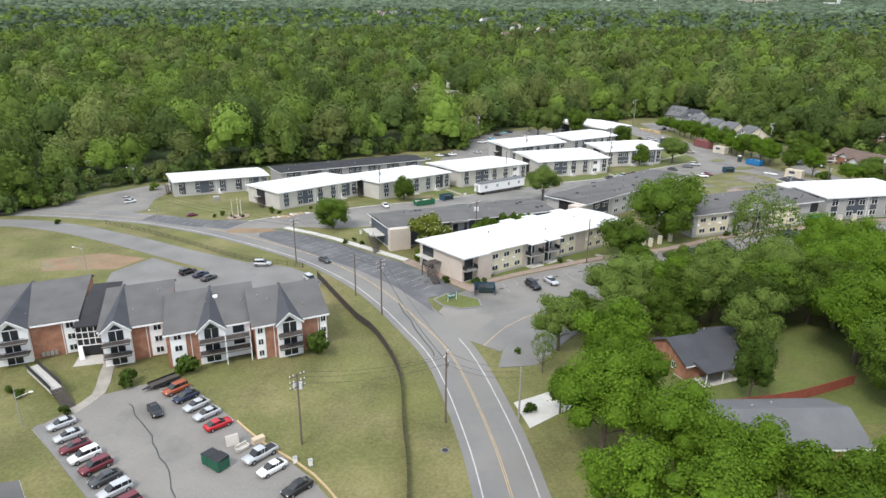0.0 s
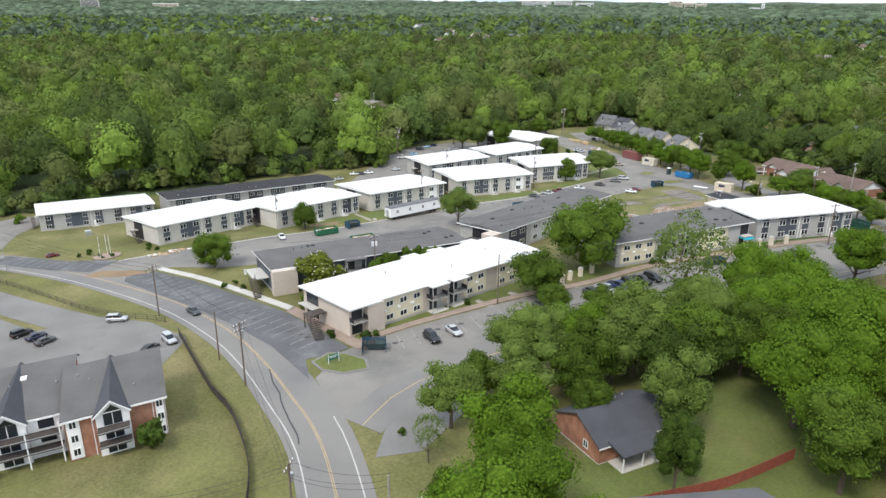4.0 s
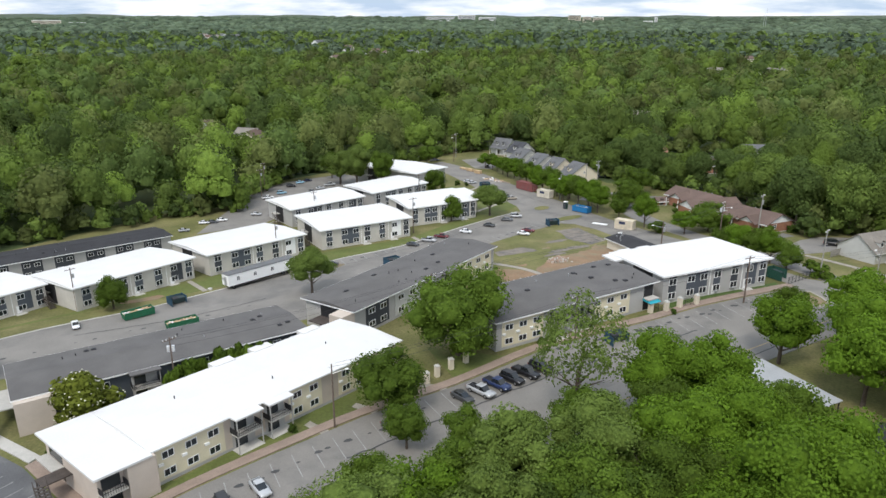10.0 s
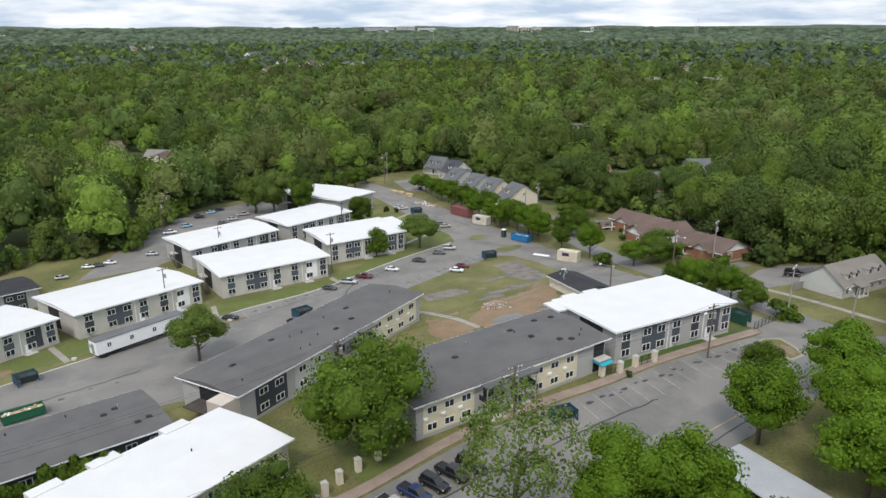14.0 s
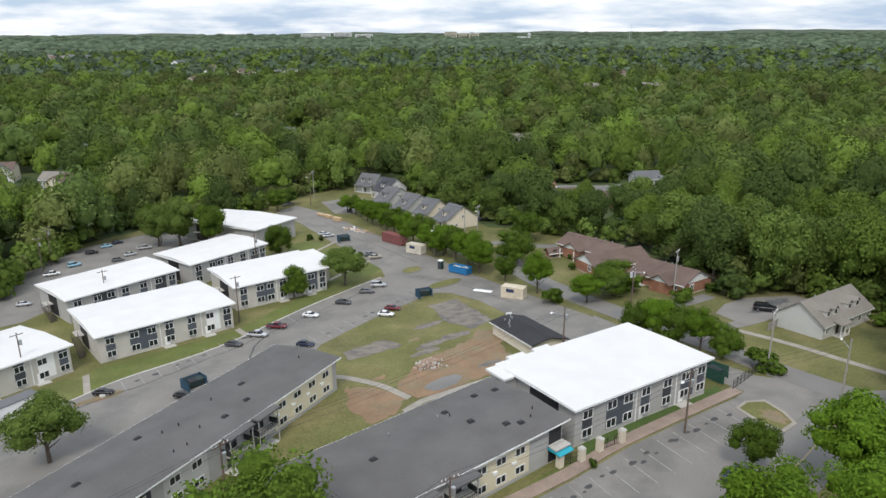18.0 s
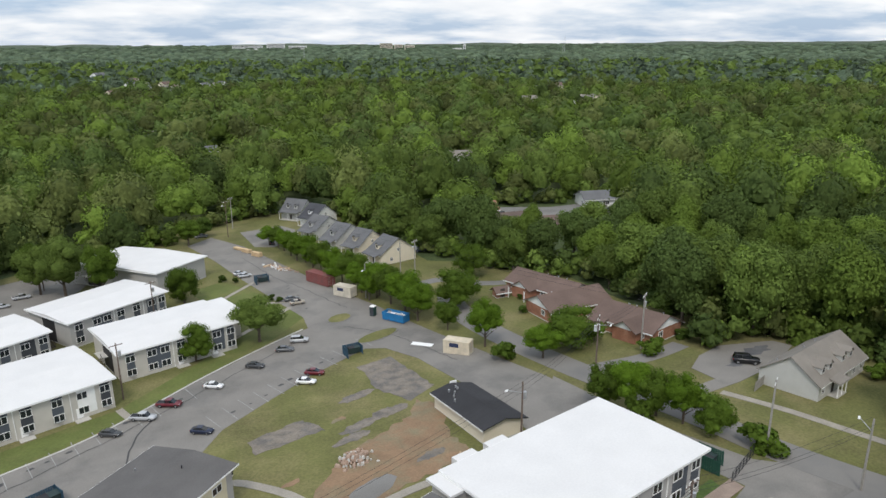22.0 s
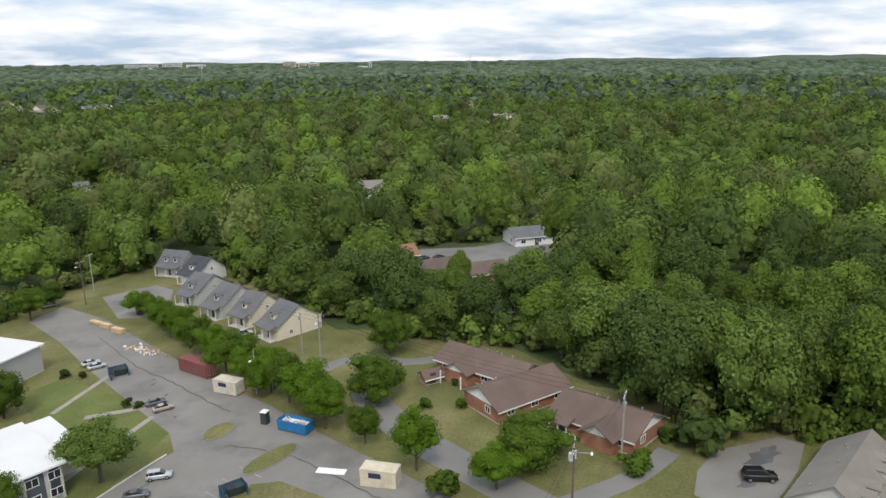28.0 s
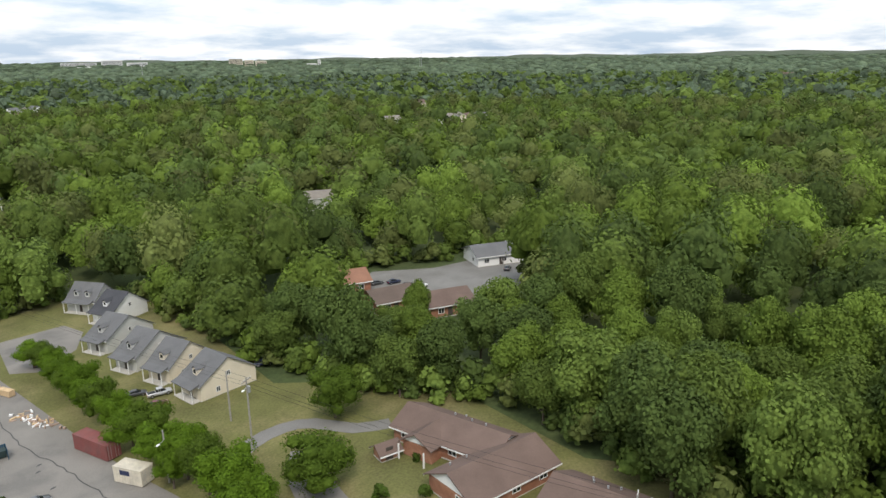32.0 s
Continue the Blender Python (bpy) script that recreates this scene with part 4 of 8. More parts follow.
ROWS = [(-101.5, 186.0, 5, 36, 17, "two-storey pale apartment block with white roof at the road's bend", 0, M_GWALL, None),
        (-55.2, 158.8, 27, 27, 19.0, "two-storey pale brick apartment block with white roof, beside the lane's mouth", 1, None, None),
        (-23.2, 163.3, 24, 26.5, 19.0, "two-storey pale brick apartment block with white roof and grey bays", 2, None, None),
        (4.1, 173.0, 14, 25.2, 18.5, "two-storey pale brick block with white roof, some bays boarded white", 3, None, (4,)),
        (32.2, 179.2, 0, 25.2, 17.0, "two-storey pale brick block with white roof, bays partly boarded white", 4, None, (4,)),
        (24.5, 203.7, 10.5, 23.4, 16.5, "two-storey grey apartment block with white roof, behind the front row", 5, M_GWALL, None),
        (50.6, 209.0, 13, 19.5, 16.5, "two-storey grey apartment block with white roof, behind the front row", 6, M_GWALL, None),
        (58.2, 187.0, -3, 20.5, 14.6, "two-storey pale brick apartment block with white roof, at the row's end", 7, None, None),
        (69.2, 227.4, 21.5, 13.2, 31.5, "grey apartment block with white roof and blank end wall", 8, M_GWALL, None),
        (90.4, 114.8, -0.8, 23.4, 13.2, "two-storey grey apartment block with white roof beside the parking lot", 9, M_GWALL, None)]
for x, y, rz, L, D, label, seed, wall, boards in ROWS:
    blk = row_block(x, y, rz, L, D, label, seed, wall, boards)
    if seed == 9:
        on_slope()
        for u in (2.2, 6.6):
            part("rear_dormer", MB().box(u, D + 0.6, 4.2, u + 2.8, D + 1.9, 5.7), M_WROOF, blk)
        part("corner_roof", MB().box(-2.2, D - 3.2, 5.4, -0.58, D + 0.55, 5.75), M_WROOF, blk)
        part("corner_wall", MB().box(-1.9, D - 2.9, -0.5, -0.02, D - 0.05, 5.38), M_GWALL, blk)
        off_slope()
    if seed == 7:
        on_slope()
        part("end_bay", MB().box(L + 0.02, 5.2, -0.5, L + 3.4, D - 1.2, 5.7), M_BWALL, blk)
        part("end_bay_roof", MB().box(L + 0.57, 4.7, 5.75, L + 3.9, D - 0.7, 6.05), M_WROOF, blk)
        off_slope()


def long_block(x, y, rz, L, D, label, seed, roof, wall, bays, decks, white=False, rise=0.7, group="dark-roofed apartment blocks"):
    """A long two-storey block; bays: (from, to, panel material), decks: balconies along the front."""
    o, e = 0.6, 5.7
    b = thing("long_apartment_block", x, y, rz, label, "apartment building", group, plan=True)
    on_slope()
    part("wall", MB().box(0, 0, -0.6, L, D, e), wall, b)
    part("plinth", MB().box(-0.03, -0.03, -0.6, L + 0.03, D + 0.03, 0.45), M_GWALL, b)
    low_roof(L, D, e, rise, o, roof, 0.22, M_WTRIM, b)
    for u0, u1, pm in bays:
        part("bay_panel", slab("s", L, D, u0, u1, 0.6, e - 0.25, 0.05), pm, b)
        n = max(1, round((u1 - u0) / 3.1))
        for i in range(n):
            u = u0 + (i + 0.5) * (u1 - u0) / n
            for z in (1.0, 3.7):
                window(b, u, -0.055, z, 0, 1.5, 1.15)
            if pm is M_CREAM:
                part("air_conditioner", slab("s", L, D, u - 1.3, u - 0.7, 2.9, 3.25, 0.3), M_WTRIM, b)
    for u0, u1 in decks:
        part("recess", slab("s", L, D, u0 + 0.2, u1 - 0.2, 0.2, e - 0.3, 0.03), M_GWALL, b)
        part("sliding_door", slab("s", L, D, u0 + 0.6, u0 + 2.3, 2.9, 4.9, 0.06), M_GLASS, b)
        part("sliding_door", slab("s", L, D, u0 + 0.6, u0 + 2.3, 0.2, 2.2, 0.06), M_GLASS, b)
        balcony(b, L, D, "s", u0, u1, 2.9, 1.7, M_BLACK, M_CONC)
        posts(b, L, D, "s", (u0, u1 - 0.12), 1.7, e, M_GWALL)
        part("patio", slab("s", L, D, u0, u1, -0.4, 0.12, 1.9), M_CONC, b)
        part("porch_roof", slab("s", L, D, u0 - 0.2, u1 + 0.2, e - 0.05, e + 0.2, 2.0, -0.62), roof, b)
    at = face(L, D, "n")
    for i in range(int(L / 4.2)):
        for z in (1.0, 3.7):
            (px, py, pz), q = at(2.2 + i * 4.2, z)
            window(b, px, py + 0.005, pz, q, 1.5, 1.15)
    for u in (D * 0.3, D * 0.7):
        for z in (1.0, 3.7):
            window(b, L + 0.005, u, z, 90, 1.2, 1.15)
    roof_vents(b, L, D, e + 0.22, rise, seed, 14 if not white else 3)
    off_slope()
    return b


A = long_block(6.2, 97.6, 25, 39, 13.6, "long two-storey beige brick block with white roof and balconies", 21, M_WROOF, M_AWALL, [(0.2, 8.8, M_CREAM), (18.4, 24, M_CREAM), (27, 38, M_CREAM)], [(9.6, 13.2), (14.4, 17.8)], True, 0.5, "white-roofed apartment blocks")
on_slope()
part("corner_bay", MB().box(-6.2, 0.0, -0.6, -0.02, 13.6, 5.7), M_AWALL, A)
part("bay_roof", MB().box(-6.9, -1.3, 5.68, -0.62, 14.2, 5.98), M_WROOF, A)
part("brick_pier", MB().box(-3.4, -1.2, -0.6, -0.2, -0.001, 5.66), M_AWALL, A)
balcony(A, 6.2, 13.6, "s", -6.2, -3.5, 2.9, 1.2, M_BLACK, M_CONC)
# dark sheets on the solid bay stand for the shade in its openings
for z in (0.25, 3.0):
    part("opening_shade", MB().box(-5.8, -0.03, z, -3.8, -0.001, z + 2.0), M_GLASS, A)
    part("opening_shade", MB().box(-6.24, 9.0, z, -6.201, 12.6, z + 2.1), M_GLASS, A)
part("end_deck", MB().box(-7.6, 8.6, 2.7, -6.25, 13.2, 2.9), M_CONC, A)
stair(A, -9.6, 2.2, 2.9, 4.2, 1.3, 12, 80, M_WOOD)
part("stair_landing", MB().box(-9.4, 6.4, 2.7, -6.25, 8.5, 2.88), M_WOOD, A)
for px, py in ((-9.3, 6.5), (-9.3, 8.4)):
    part("post", MB().box(px, py, -0.4, px + 0.15, py + 0.15, 2.7), M_WOOD, A)
for u in (16.0, 22.5, 31.5):
    part("rear_dormer", MB().box(u, 13.6, 3.0, u + 3.4, 15.4, 6.1), M_WROOF, A)
off_slope()

D_ = long_block(-16.6, 117.2, 8.8, 44.5, 12.6, "long two-storey block with dark grey roof and blue-grey walls", 22, M_SHINGLE, M_BLUEGREY, [(6, 13.5, M_BLUEGREY), (22, 44, M_SLATE)], [(15.2, 19.4)])
on_slope()
part("end_wall", MB().box(-0.4, -1.6, -0.6, 4.6, -0.001, 5.66), M_AWALL, D_)
part("end_porch", MB().box(-3.2, 3.0, 2.7, -0.001, 9.8, 2.9), M_CONC, D_)
stair(D_, -3.0, -1.4, 2.9, 4.2, 1.2, 12, 90, M_WOOD)
off_slope()
E_ = long_block(34.6, 125.9, 28.5, 39.5, 12.2, "long two-storey block with dark grey roof above the open lot", 23, M_SHINGLE, M_GWALL, [(2.5, 8, M_SLATE), (9.5, 15.5, M_LTWALL), (26.5, 38.5, M_CREAM)], [(17.6, 21.2), (22.2, 25.6)])
on_slope()
# flat black sheet drawn as the shade inside the stairwell
part("stairwell_shade", MB().box(-0.04, 3.2, 0.2, -0.001, 8.4, 5.4), M_BLACK, E_)
part("end_wall", MB().box(-2.8, -0.1, -0.6, -0.05, 3.0, 5.6), M_AWALL, E_)
part("end_deck", MB().box(-2.6, 3.2, 2.7, -0.05, 8.6, 2.9), M_WOOD, E_)
part("end_balcony", MB().box(39.51, 1.5, 2.7, 41.2, 7.5, 2.9), M_CONC, E_)
part("end_rail", MB().box(41.1, 1.5, 2.9, 41.2, 7.5, 3.9), M_BLACK, E_)
off_slope()
G_ = long_block(56.6, 111.9, 4.0, 32.2, 12.2, "long two-storey block with dark grey roof beside the white one", 24, M_SHINGLE, M_GWALL, [(1.0, 8.8, M_CREAM), (18.2, 26.8, M_CREAM)], [(9.6, 12.6), (14.6, 17.8)])
on_slope()
# the porch's inner shade, a thin black sheet on the wall
part("porch_shade", MB().box(30.0, -0.05, 0.2, 32.0, -0.001, 5.3), M_BLACK, G_)
part("porch_deck", MB().box(29.8, -1.4, 2.7, 32.2, -0.06, 2.9), M_CONC, G_)
part("blue_awning", MB().hull([(29.8, -1.9, 2.2), (32.2, -1.9, 2.2), (32.2, -0.06, 2.3), (29.8, -0.06, 2.3)], [(29.8, -1.9, 2.28), (32.2, -1.9, 2.28), (32.2, -0.06, 2.9), (29.8, -0.06, 2.9)]), surf("turquoise_canvas", (0.03, 0.35, 0.45), 0.7, 0.1), G_, "turquoise awning")
off_slope()
F_ = long_block(-62.5, 190.5, 8, 58, 13.0, "long two-storey block with near-black roof before the woods", 25, M_BLACKSH, M_GWALL, [(2 + 8 * i, 7 + 8 * i, M_SLATE) for i in range(7)], [])

# ---- trees ----
ICO = bmesh.new()
bmesh.ops.create_icosphere(ICO, subdivisions=1, radius=1.0)
ICO_V = np.array([v.co[:] for v in ICO.verts])
ICO_F = np.array([[v.index for v in f.verts] for f in ICO.faces])
ICO.free()
ICO0 = bmesh.new()
bmesh.ops.create_icosphere(ICO0, subdivisions=2, radius=1.0)
ICO2_V = np.array([v.co[:] for v in ICO0.verts])
ICO2_F = np.array([[v.index for v in f.verts] for f in ICO0.faces])
ICO0.free()


def np_mesh(name, v, f, material, smooth=False):
    """A mesh from arrays of quads; a quad whose last corner repeats is a triangle."""
    me = bpy.data.meshes.new(name)
    n = len(f)
    total = np.where(f[:, 3] == f[:, 2], 3, 4)
    used = np.ones(f.shape, bool)
    used[:, 3] = total == 4
    loops = f[used]
    me.vertices.add(len(v))
    me.vertices.foreach_set("co", v.astype(np.float32).ravel())
    me.loops.add(len(loops))
    me.loops.foreach_set("vertex_index", loops.astype(np.int32))
    me.polygons.add(n)
    me.polygons.foreach_set("loop_start", (np.cumsum(total) - total).astype(np.int32))
    me.polygons.foreach_set("loop_total", total.astype(np.int32))
    me.update()
    me.validate()
    me.materials.append(material)
    if smooth:
        me.shade_smooth()
    return me


def crown_geo(g, R, H, z0, lobes, leaves, size, low=-0.35, cone=False, gaps=0.0, heart=0.5):
    """Leaf clumps on the lobes of a crown R wide and H high that begins at z0; all faces are quads."""
    c = g.normal(size=(lobes, 3))
    c /= np.linalg.norm(c, axis=1)[:, None]
    rad = g.uniform(0.35, 0.78, lobes)[:, None]
    c *= rad
    c[0] = (0, 0, 0.1)
    if cone:
        c[:, 2] = g.uniform(-0.8, 0.9, lobes)
        c[:, :2] *= (0.85 - c[:, 2:3]) * 0.6
    r = g.uniform(0.26, 0.46, lobes) * (1.1 - 0.35 * np.linalg.norm(c, axis=1))
    r[0] = heart
    pick = g.choice(lobes, leaves, p=(r ** 2) / (r ** 2).sum())
    d = g.normal(size=(leaves, 3))
    d[:, 2] = np.where(d[:, 2] < low, -d[:, 2], d[:, 2])
    d /= np.linalg.norm(d, axis=1)[:, None]
    p = c[pick] + d * (r[pick] * g.uniform(0.80, 1.16, leaves))[:, None]
    # leaves buried in another lobe are of no use
    keep = np.ones(leaves, bool)
    for i in range(lobes):
        q = np.linalg.norm(p - c[i], axis=1) < r[i] * 0.78
        keep &= ~(q & (pick != i))
    if gaps:
        keep &= g.random(leaves) > gaps
    p, d = p[keep], d[keep]
    n = len(p)
    scale = np.array([R, R, H / 2])
    p = p * scale + np.array([0, 0, z0 + H * 0.48])
    nr = d + g.normal(size=(n, 3)) * 0.4
    nr /= np.linalg.norm(nr, axis=1)[:, None]
    t = np.cross(nr, g.normal(size=(n, 3)))
    t /= np.linalg.norm(t, axis=1)[:, None] + 1e-9
    b = np.cross(nr, t)
    s = size * g.uniform(0.6, 1.25, n)[:, None]
    v = np.stack([p - t * s - b * s * 0.55, p + t * s * 0.35 - b * s * 0.75, p + t * s + b * s * 0.45 - nr * s * 0.3, p - t * s * 0.25 + b * s * 0.85 - nr * s * 0.2], 1).reshape(-1, 3)
    f = np.arange(4 * n).reshape(n, 4)
    return v, f, c * scale + np.array([0, 0, z0 + H * 0.48]), r


DOME_F = ICO_F[ICO_V[ICO_F].mean(1)[:, 2] > -0.3]


def crown_core(c, r, R, H, g, faces=ICO_F):
    vs, fs, n = [], [], 0
    for i in range(len(c)):
        k = 0.66 + 0.14 * g.random(len(ICO_V))[:, None]
        vs.append(ICO_V * k * r[i] * np.array([R, R, H / 2]) + c[i])
        fs.append(faces + n)
        n += len(ICO_V)
    f = np.concatenate(fs)
    return np.concatenate(vs), np.concatenate([f, f[:, 2:3]], 1)


def crown_mesh(seed, R, H, z0, lobes, leaves, size, material, core=True, **kw):
    g = np.random.default_rng(seed)
    v, f, c, r = crown_geo(g, R, H, z0, lobes, leaves, size, **kw)
    if core:
        cv, cf = crown_core(c, r, R, H, g)
        me = bpy.data.meshes.new("crown")
        me.from_pydata(np.concatenate([v, cv]).tolist(), [], f.tolist() + [tuple(q[:3]) for q in (cf + len(v)).tolist()])
        me.materials.append(material)
        me.shade_smooth()
        return me
    return np_mesh("crown", v, f, material)


def trunk_mesh(seed, h, r, spread, limbs, material=None):
    g = random.Random(seed)
    mb = MB()
    mb.tube((0, 0, -0.4), (0.1 * r, 0, h * 0.45), r, r * 0.75, 7).tube((0.1 * r, 0, h * 0.45), (0.3 * r, 0.2 * r, h * 0.8), r * 0.75, r * 0.4, 7)
    for i in range(limbs):
        a = i * math.tau / limbs + g.uniform(-0.4, 0.4)
        z = h * g.uniform(0.3, 0.55)
        k = g.uniform(0.55, 0.9) * spread
        mid = (k * 0.45 * math.cos(a), k * 0.45 * math.sin(a), z + h * 0.16)
        mb.tube((0, 0, z), mid, r * 0.42, r * 0.28, 5).tube(mid, (k * math.cos(a), k * math.sin(a), z + h * g.uniform(0.25, 0.4)), r * 0.28, r * 0.1, 5)
    return mb.mesh("trunk", material or M_BARK)


PROTO = {}
# woodland leaves keep more blue, part of the distance haze in their colour
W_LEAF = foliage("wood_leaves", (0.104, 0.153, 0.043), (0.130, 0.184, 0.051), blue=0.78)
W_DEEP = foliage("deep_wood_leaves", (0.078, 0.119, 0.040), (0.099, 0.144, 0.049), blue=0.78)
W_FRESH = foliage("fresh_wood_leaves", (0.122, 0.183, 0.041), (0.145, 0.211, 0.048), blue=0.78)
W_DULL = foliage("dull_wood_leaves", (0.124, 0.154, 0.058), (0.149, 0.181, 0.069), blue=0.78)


def tree_kind(kind, i, fine=False):
    """Shared meshes for trees of one kind, for a crown of radius 1 unit made 5 m wide."""
    key = (kind, i, fine)
    if key not in PROTO:
        s = sum(map(ord, kind)) * 10 + i
        m = {"oak": M_LEAF, "lime": M_LEAF_B, "dark": M_LEAF_D, "pale": M_LEAF_P, "brown": M_LEAF_O, "thin": M_LEAF_P, "cedar": M_LEAF_D, "magnolia": M_LEAF_M, "round": M_LEAF, "shrub": M_LEAF, "bush": M_LEAF_D, "ash": W_LEAF, "elm": W_FRESH, "hickory": W_DEEP}[kind]
        if kind == "thin":
            me = crown_mesh(s, 5.0, 9.5, 2.2, 30, 9500, 0.125, m, core=False, gaps=0.05)
        elif kind in ("ash", "elm", "hickory"):
            me = crown_mesh(s, 6.2, 11.5, 1.6, 24, 7500, 0.23, m, low=-0.6, heart=0.66)
        elif kind == "cedar":
            me = crown_mesh(s, 3.6, 9.5, 0.5, 16, 2400, 0.25, m, cone=True)
        elif kind == "shrub":
            me = crown_mesh(s, 2.2, 3.6, -0.3, 8, 700, 0.22, m, low=-0.9)
        elif kind == "bush":
            me = crown_mesh(s, 1.0, 1.7, -0.25, 4, 260, 0.14, m, low=-0.9)
        elif kind == "round":
            me = crown_mesh(s, 5.0, 9.0, 0.5, 34, 12000 if fine else 8000, 0.115 if fine else 0.145, m, low=-0.85)
        elif kind == "magnolia":
            me = crown_mesh(s, 4.2, 8.6, 0.3, 16, 2600, 0.26, m, low=-0.9)
        else:
            me = crown_mesh(s, 5.0, 8.2, 2.0, 34, 15000, 0.105, m) if fine else crown_mesh(s, 5.0, 8.2, 2.0, 30, 8500, 0.14, m)
        tr = None if kind in ("bush",) else trunk_mesh(s, 5.5 if kind not in ("shrub",) else 1.4, 0.30 if kind not in ("shrub",) else 0.08, 3.2 if kind not in ("shrub", "cedar") else 0.8, 6 if kind == "thin" else 4)
        PROTO[key] = (tr, me)
    return PROTO[key]


LABELS = {"round": "round green tree with low boughs", "oak": "green shade tree in full leaf", "lime": "bright green dense tree", "dark": "dark green dense tree", "pale": "pale grey-green tree", "brown": "brownish-green sparse tree",
          "thin": "thin pale open tree", "cedar": "dark green narrow cedar", "ash": "tall green woodland tree", "elm": "fresh green woodland tree", "hickory": "deep green woodland tree", "magnolia": "round magnolia with cream blossoms", "shrub": "tall leafy shrub", "bush": "low clipped green bush"}
tree_count = 0


def tree(x, y, kind="oak", s=1.0, sz=None, where="", there=False):
    """One tree: s scales its width, sz its height."""
    global tree_count
    tree_count += 1
    i = tree_count % 3
    tr, me = tree_kind(kind, i % 2 if s > 1.3 else i, s > 1.3)
    name = {"shrub": "shrub", "bush": "bush", "magnolia": "magnolia_tree", "cedar": "cedar_tree"}.get(kind, "tree")
    ob = thing(name, x, y, (tree_count * 77) % 360, LABELS[kind] + (" " + where if where else ""), "tree" if "tree" in name else name, there=there)
    k = ob.scale.x
    ob.scale = (s * k, s * k, (sz or s) * k)
    if tr:
        part("trunk", tr, None, ob)
    crown = part("crown", me, None, ob)
    if kind == "magnolia":
        g = random.Random(5)
        mb = MB()
        for k in range(150):
            c = me.polygons[g.randrange(len(me.polygons))].center
            q = Vector((c.x, c.y, (c.z - 4.2))).normalized() * 0.16
            a = c + q
            r = g.uniform(0.07, 0.12)
            mb.tube((a.x, a.y, a.z - r * 0.6), (a.x, a.y, a.z + r * 0.6), r * 0.5, r, 6)
        tagged(part("blossoms", mb, M_FLOWER, crown, "cream open blossoms"), kind="stuff")
    return ob


SITE_TREES = [(-34.1, 136.8, "round", 1.22, 1.12, "beside the lane"), (-15.2, 161.2, "round", 0.92, 0.9, "on the verge beside a dumpster"), (28.0, 150.4, "pale", 1.22, 1.08, "beside the white trailer"),
              (-6.6, 114.0, "magnolia", 1.5, 1.2, "beside the path"), (-8.5, 108.6, "shrub", 1.1, 1.1, "under the magnolia"), (37.0, 103.0, "round", 1.28, 1.12, "beside the white roof"), (50.6, 113.4, "round", 2.0, 1.9, "between the long blocks"),
              (70.6, 186.2, "round", 0.85, 0.9, "in front of the apartments"), (82.4, 185.5, "pale", 1.22, 1.0, "at the row's end"), (73.6, 217.4, "round", 0.95, 1.1, "between white roofs"),
              (41.0, 266, "oak", 1.0, 1.2, "by the woods"), (82.5, 266, "oak", 0.95, 0.9, "beside the lane's end"), (88.5, 272, "dark", 0.7, 0.7, "beside the lane's end")]
for q in SITE_TREES:
    tree(*q)
for i in range(11):
    tree(4.6 + i * 1.45, 117.2 + i * 0.3 + (i % 2) * 0.5, "shrub", 0.95 + 0.15 * (i % 3), 2.05 + 0.15 * (i % 2), "behind the long white roof")
for x, y, s in ((-2.8, 95.8, 1.3), (3.6, 93.8, 1.5), (5.2, 94.4, 1.1), (-28.5, 123.6, 1.1), (-26.2, 124.8, 0.9), (-24, 121.8, 1.0), (-58, 158.5, 1.3), (-57, 155.5, 1.1), (-54.5, 155, 1.0), (-73, 157, 1.4), (-75, 155.5, 1.1), (23, 102.8, 1.1), (64.5, 111, 1.2), (66.5, 110.6, 1.0), (84, 225, 1.6), (86.5, 222, 1.2),
                (90.0, 203.8, 1.3), (91.5, 201.8, 1.2), (90.2, 111.0, 0.9), (-44.8, 157.3, 1.0), (9.5, 69.5, 0.9)):
    tree(x, y, "bush", s, s, "beside a building or walk")
for x, y, s in ((-23.9, 73.2, 3.3), (-44.6, 70.8, 2.7), (-52.8, 68.6, 2.4), (-58.6, 62.6, 1.2), (-76.5, 70, 1.0), (-72, 69, 1.1), (-69, 67.5, 1.2), (-80, 71, 1.0)):
    tree(x, y, "bush", s, s * 1.15, "before the brick apartments")

# trees east of the lane: a hedge row, yards and the edge of the woods
rng = random.Random(11)
for i in range(15):
    t = i / 14
    tree(104.5 + 6.5 * (1 - t) ** 1.5 - 1.5 * t + rng.uniform(-0.6, 0.6), 178 + 68 * t + rng.uniform(-1, 1), "oak" if i % 3 == 1 else "lime", rng.uniform(0.78, 1.05) * (1.02 - 0.3 * t), rng.uniform(0.8, 1.1) * (1.02 - 0.3 * t), "in the hedge beside the lane")
for x, y, s, sz in ((149.5, 274, 0.85, 0.95), (145.5, 272, 0.7, 0.75), (152.5, 262, 0.6, 0.6)):
    tree(x, y, "lime", s, sz, "at the end of the hedge", True)
for x, y, k, s, sz in ((75.5, 321.5, "pale", 1.6, 1.75), (84.5, 314, "oak", 1.2, 1.6), (69.5, 329, "pale", 1.3, 1.5)):
    tree(x, y, k, s, sz, "behind the white roofs", True)
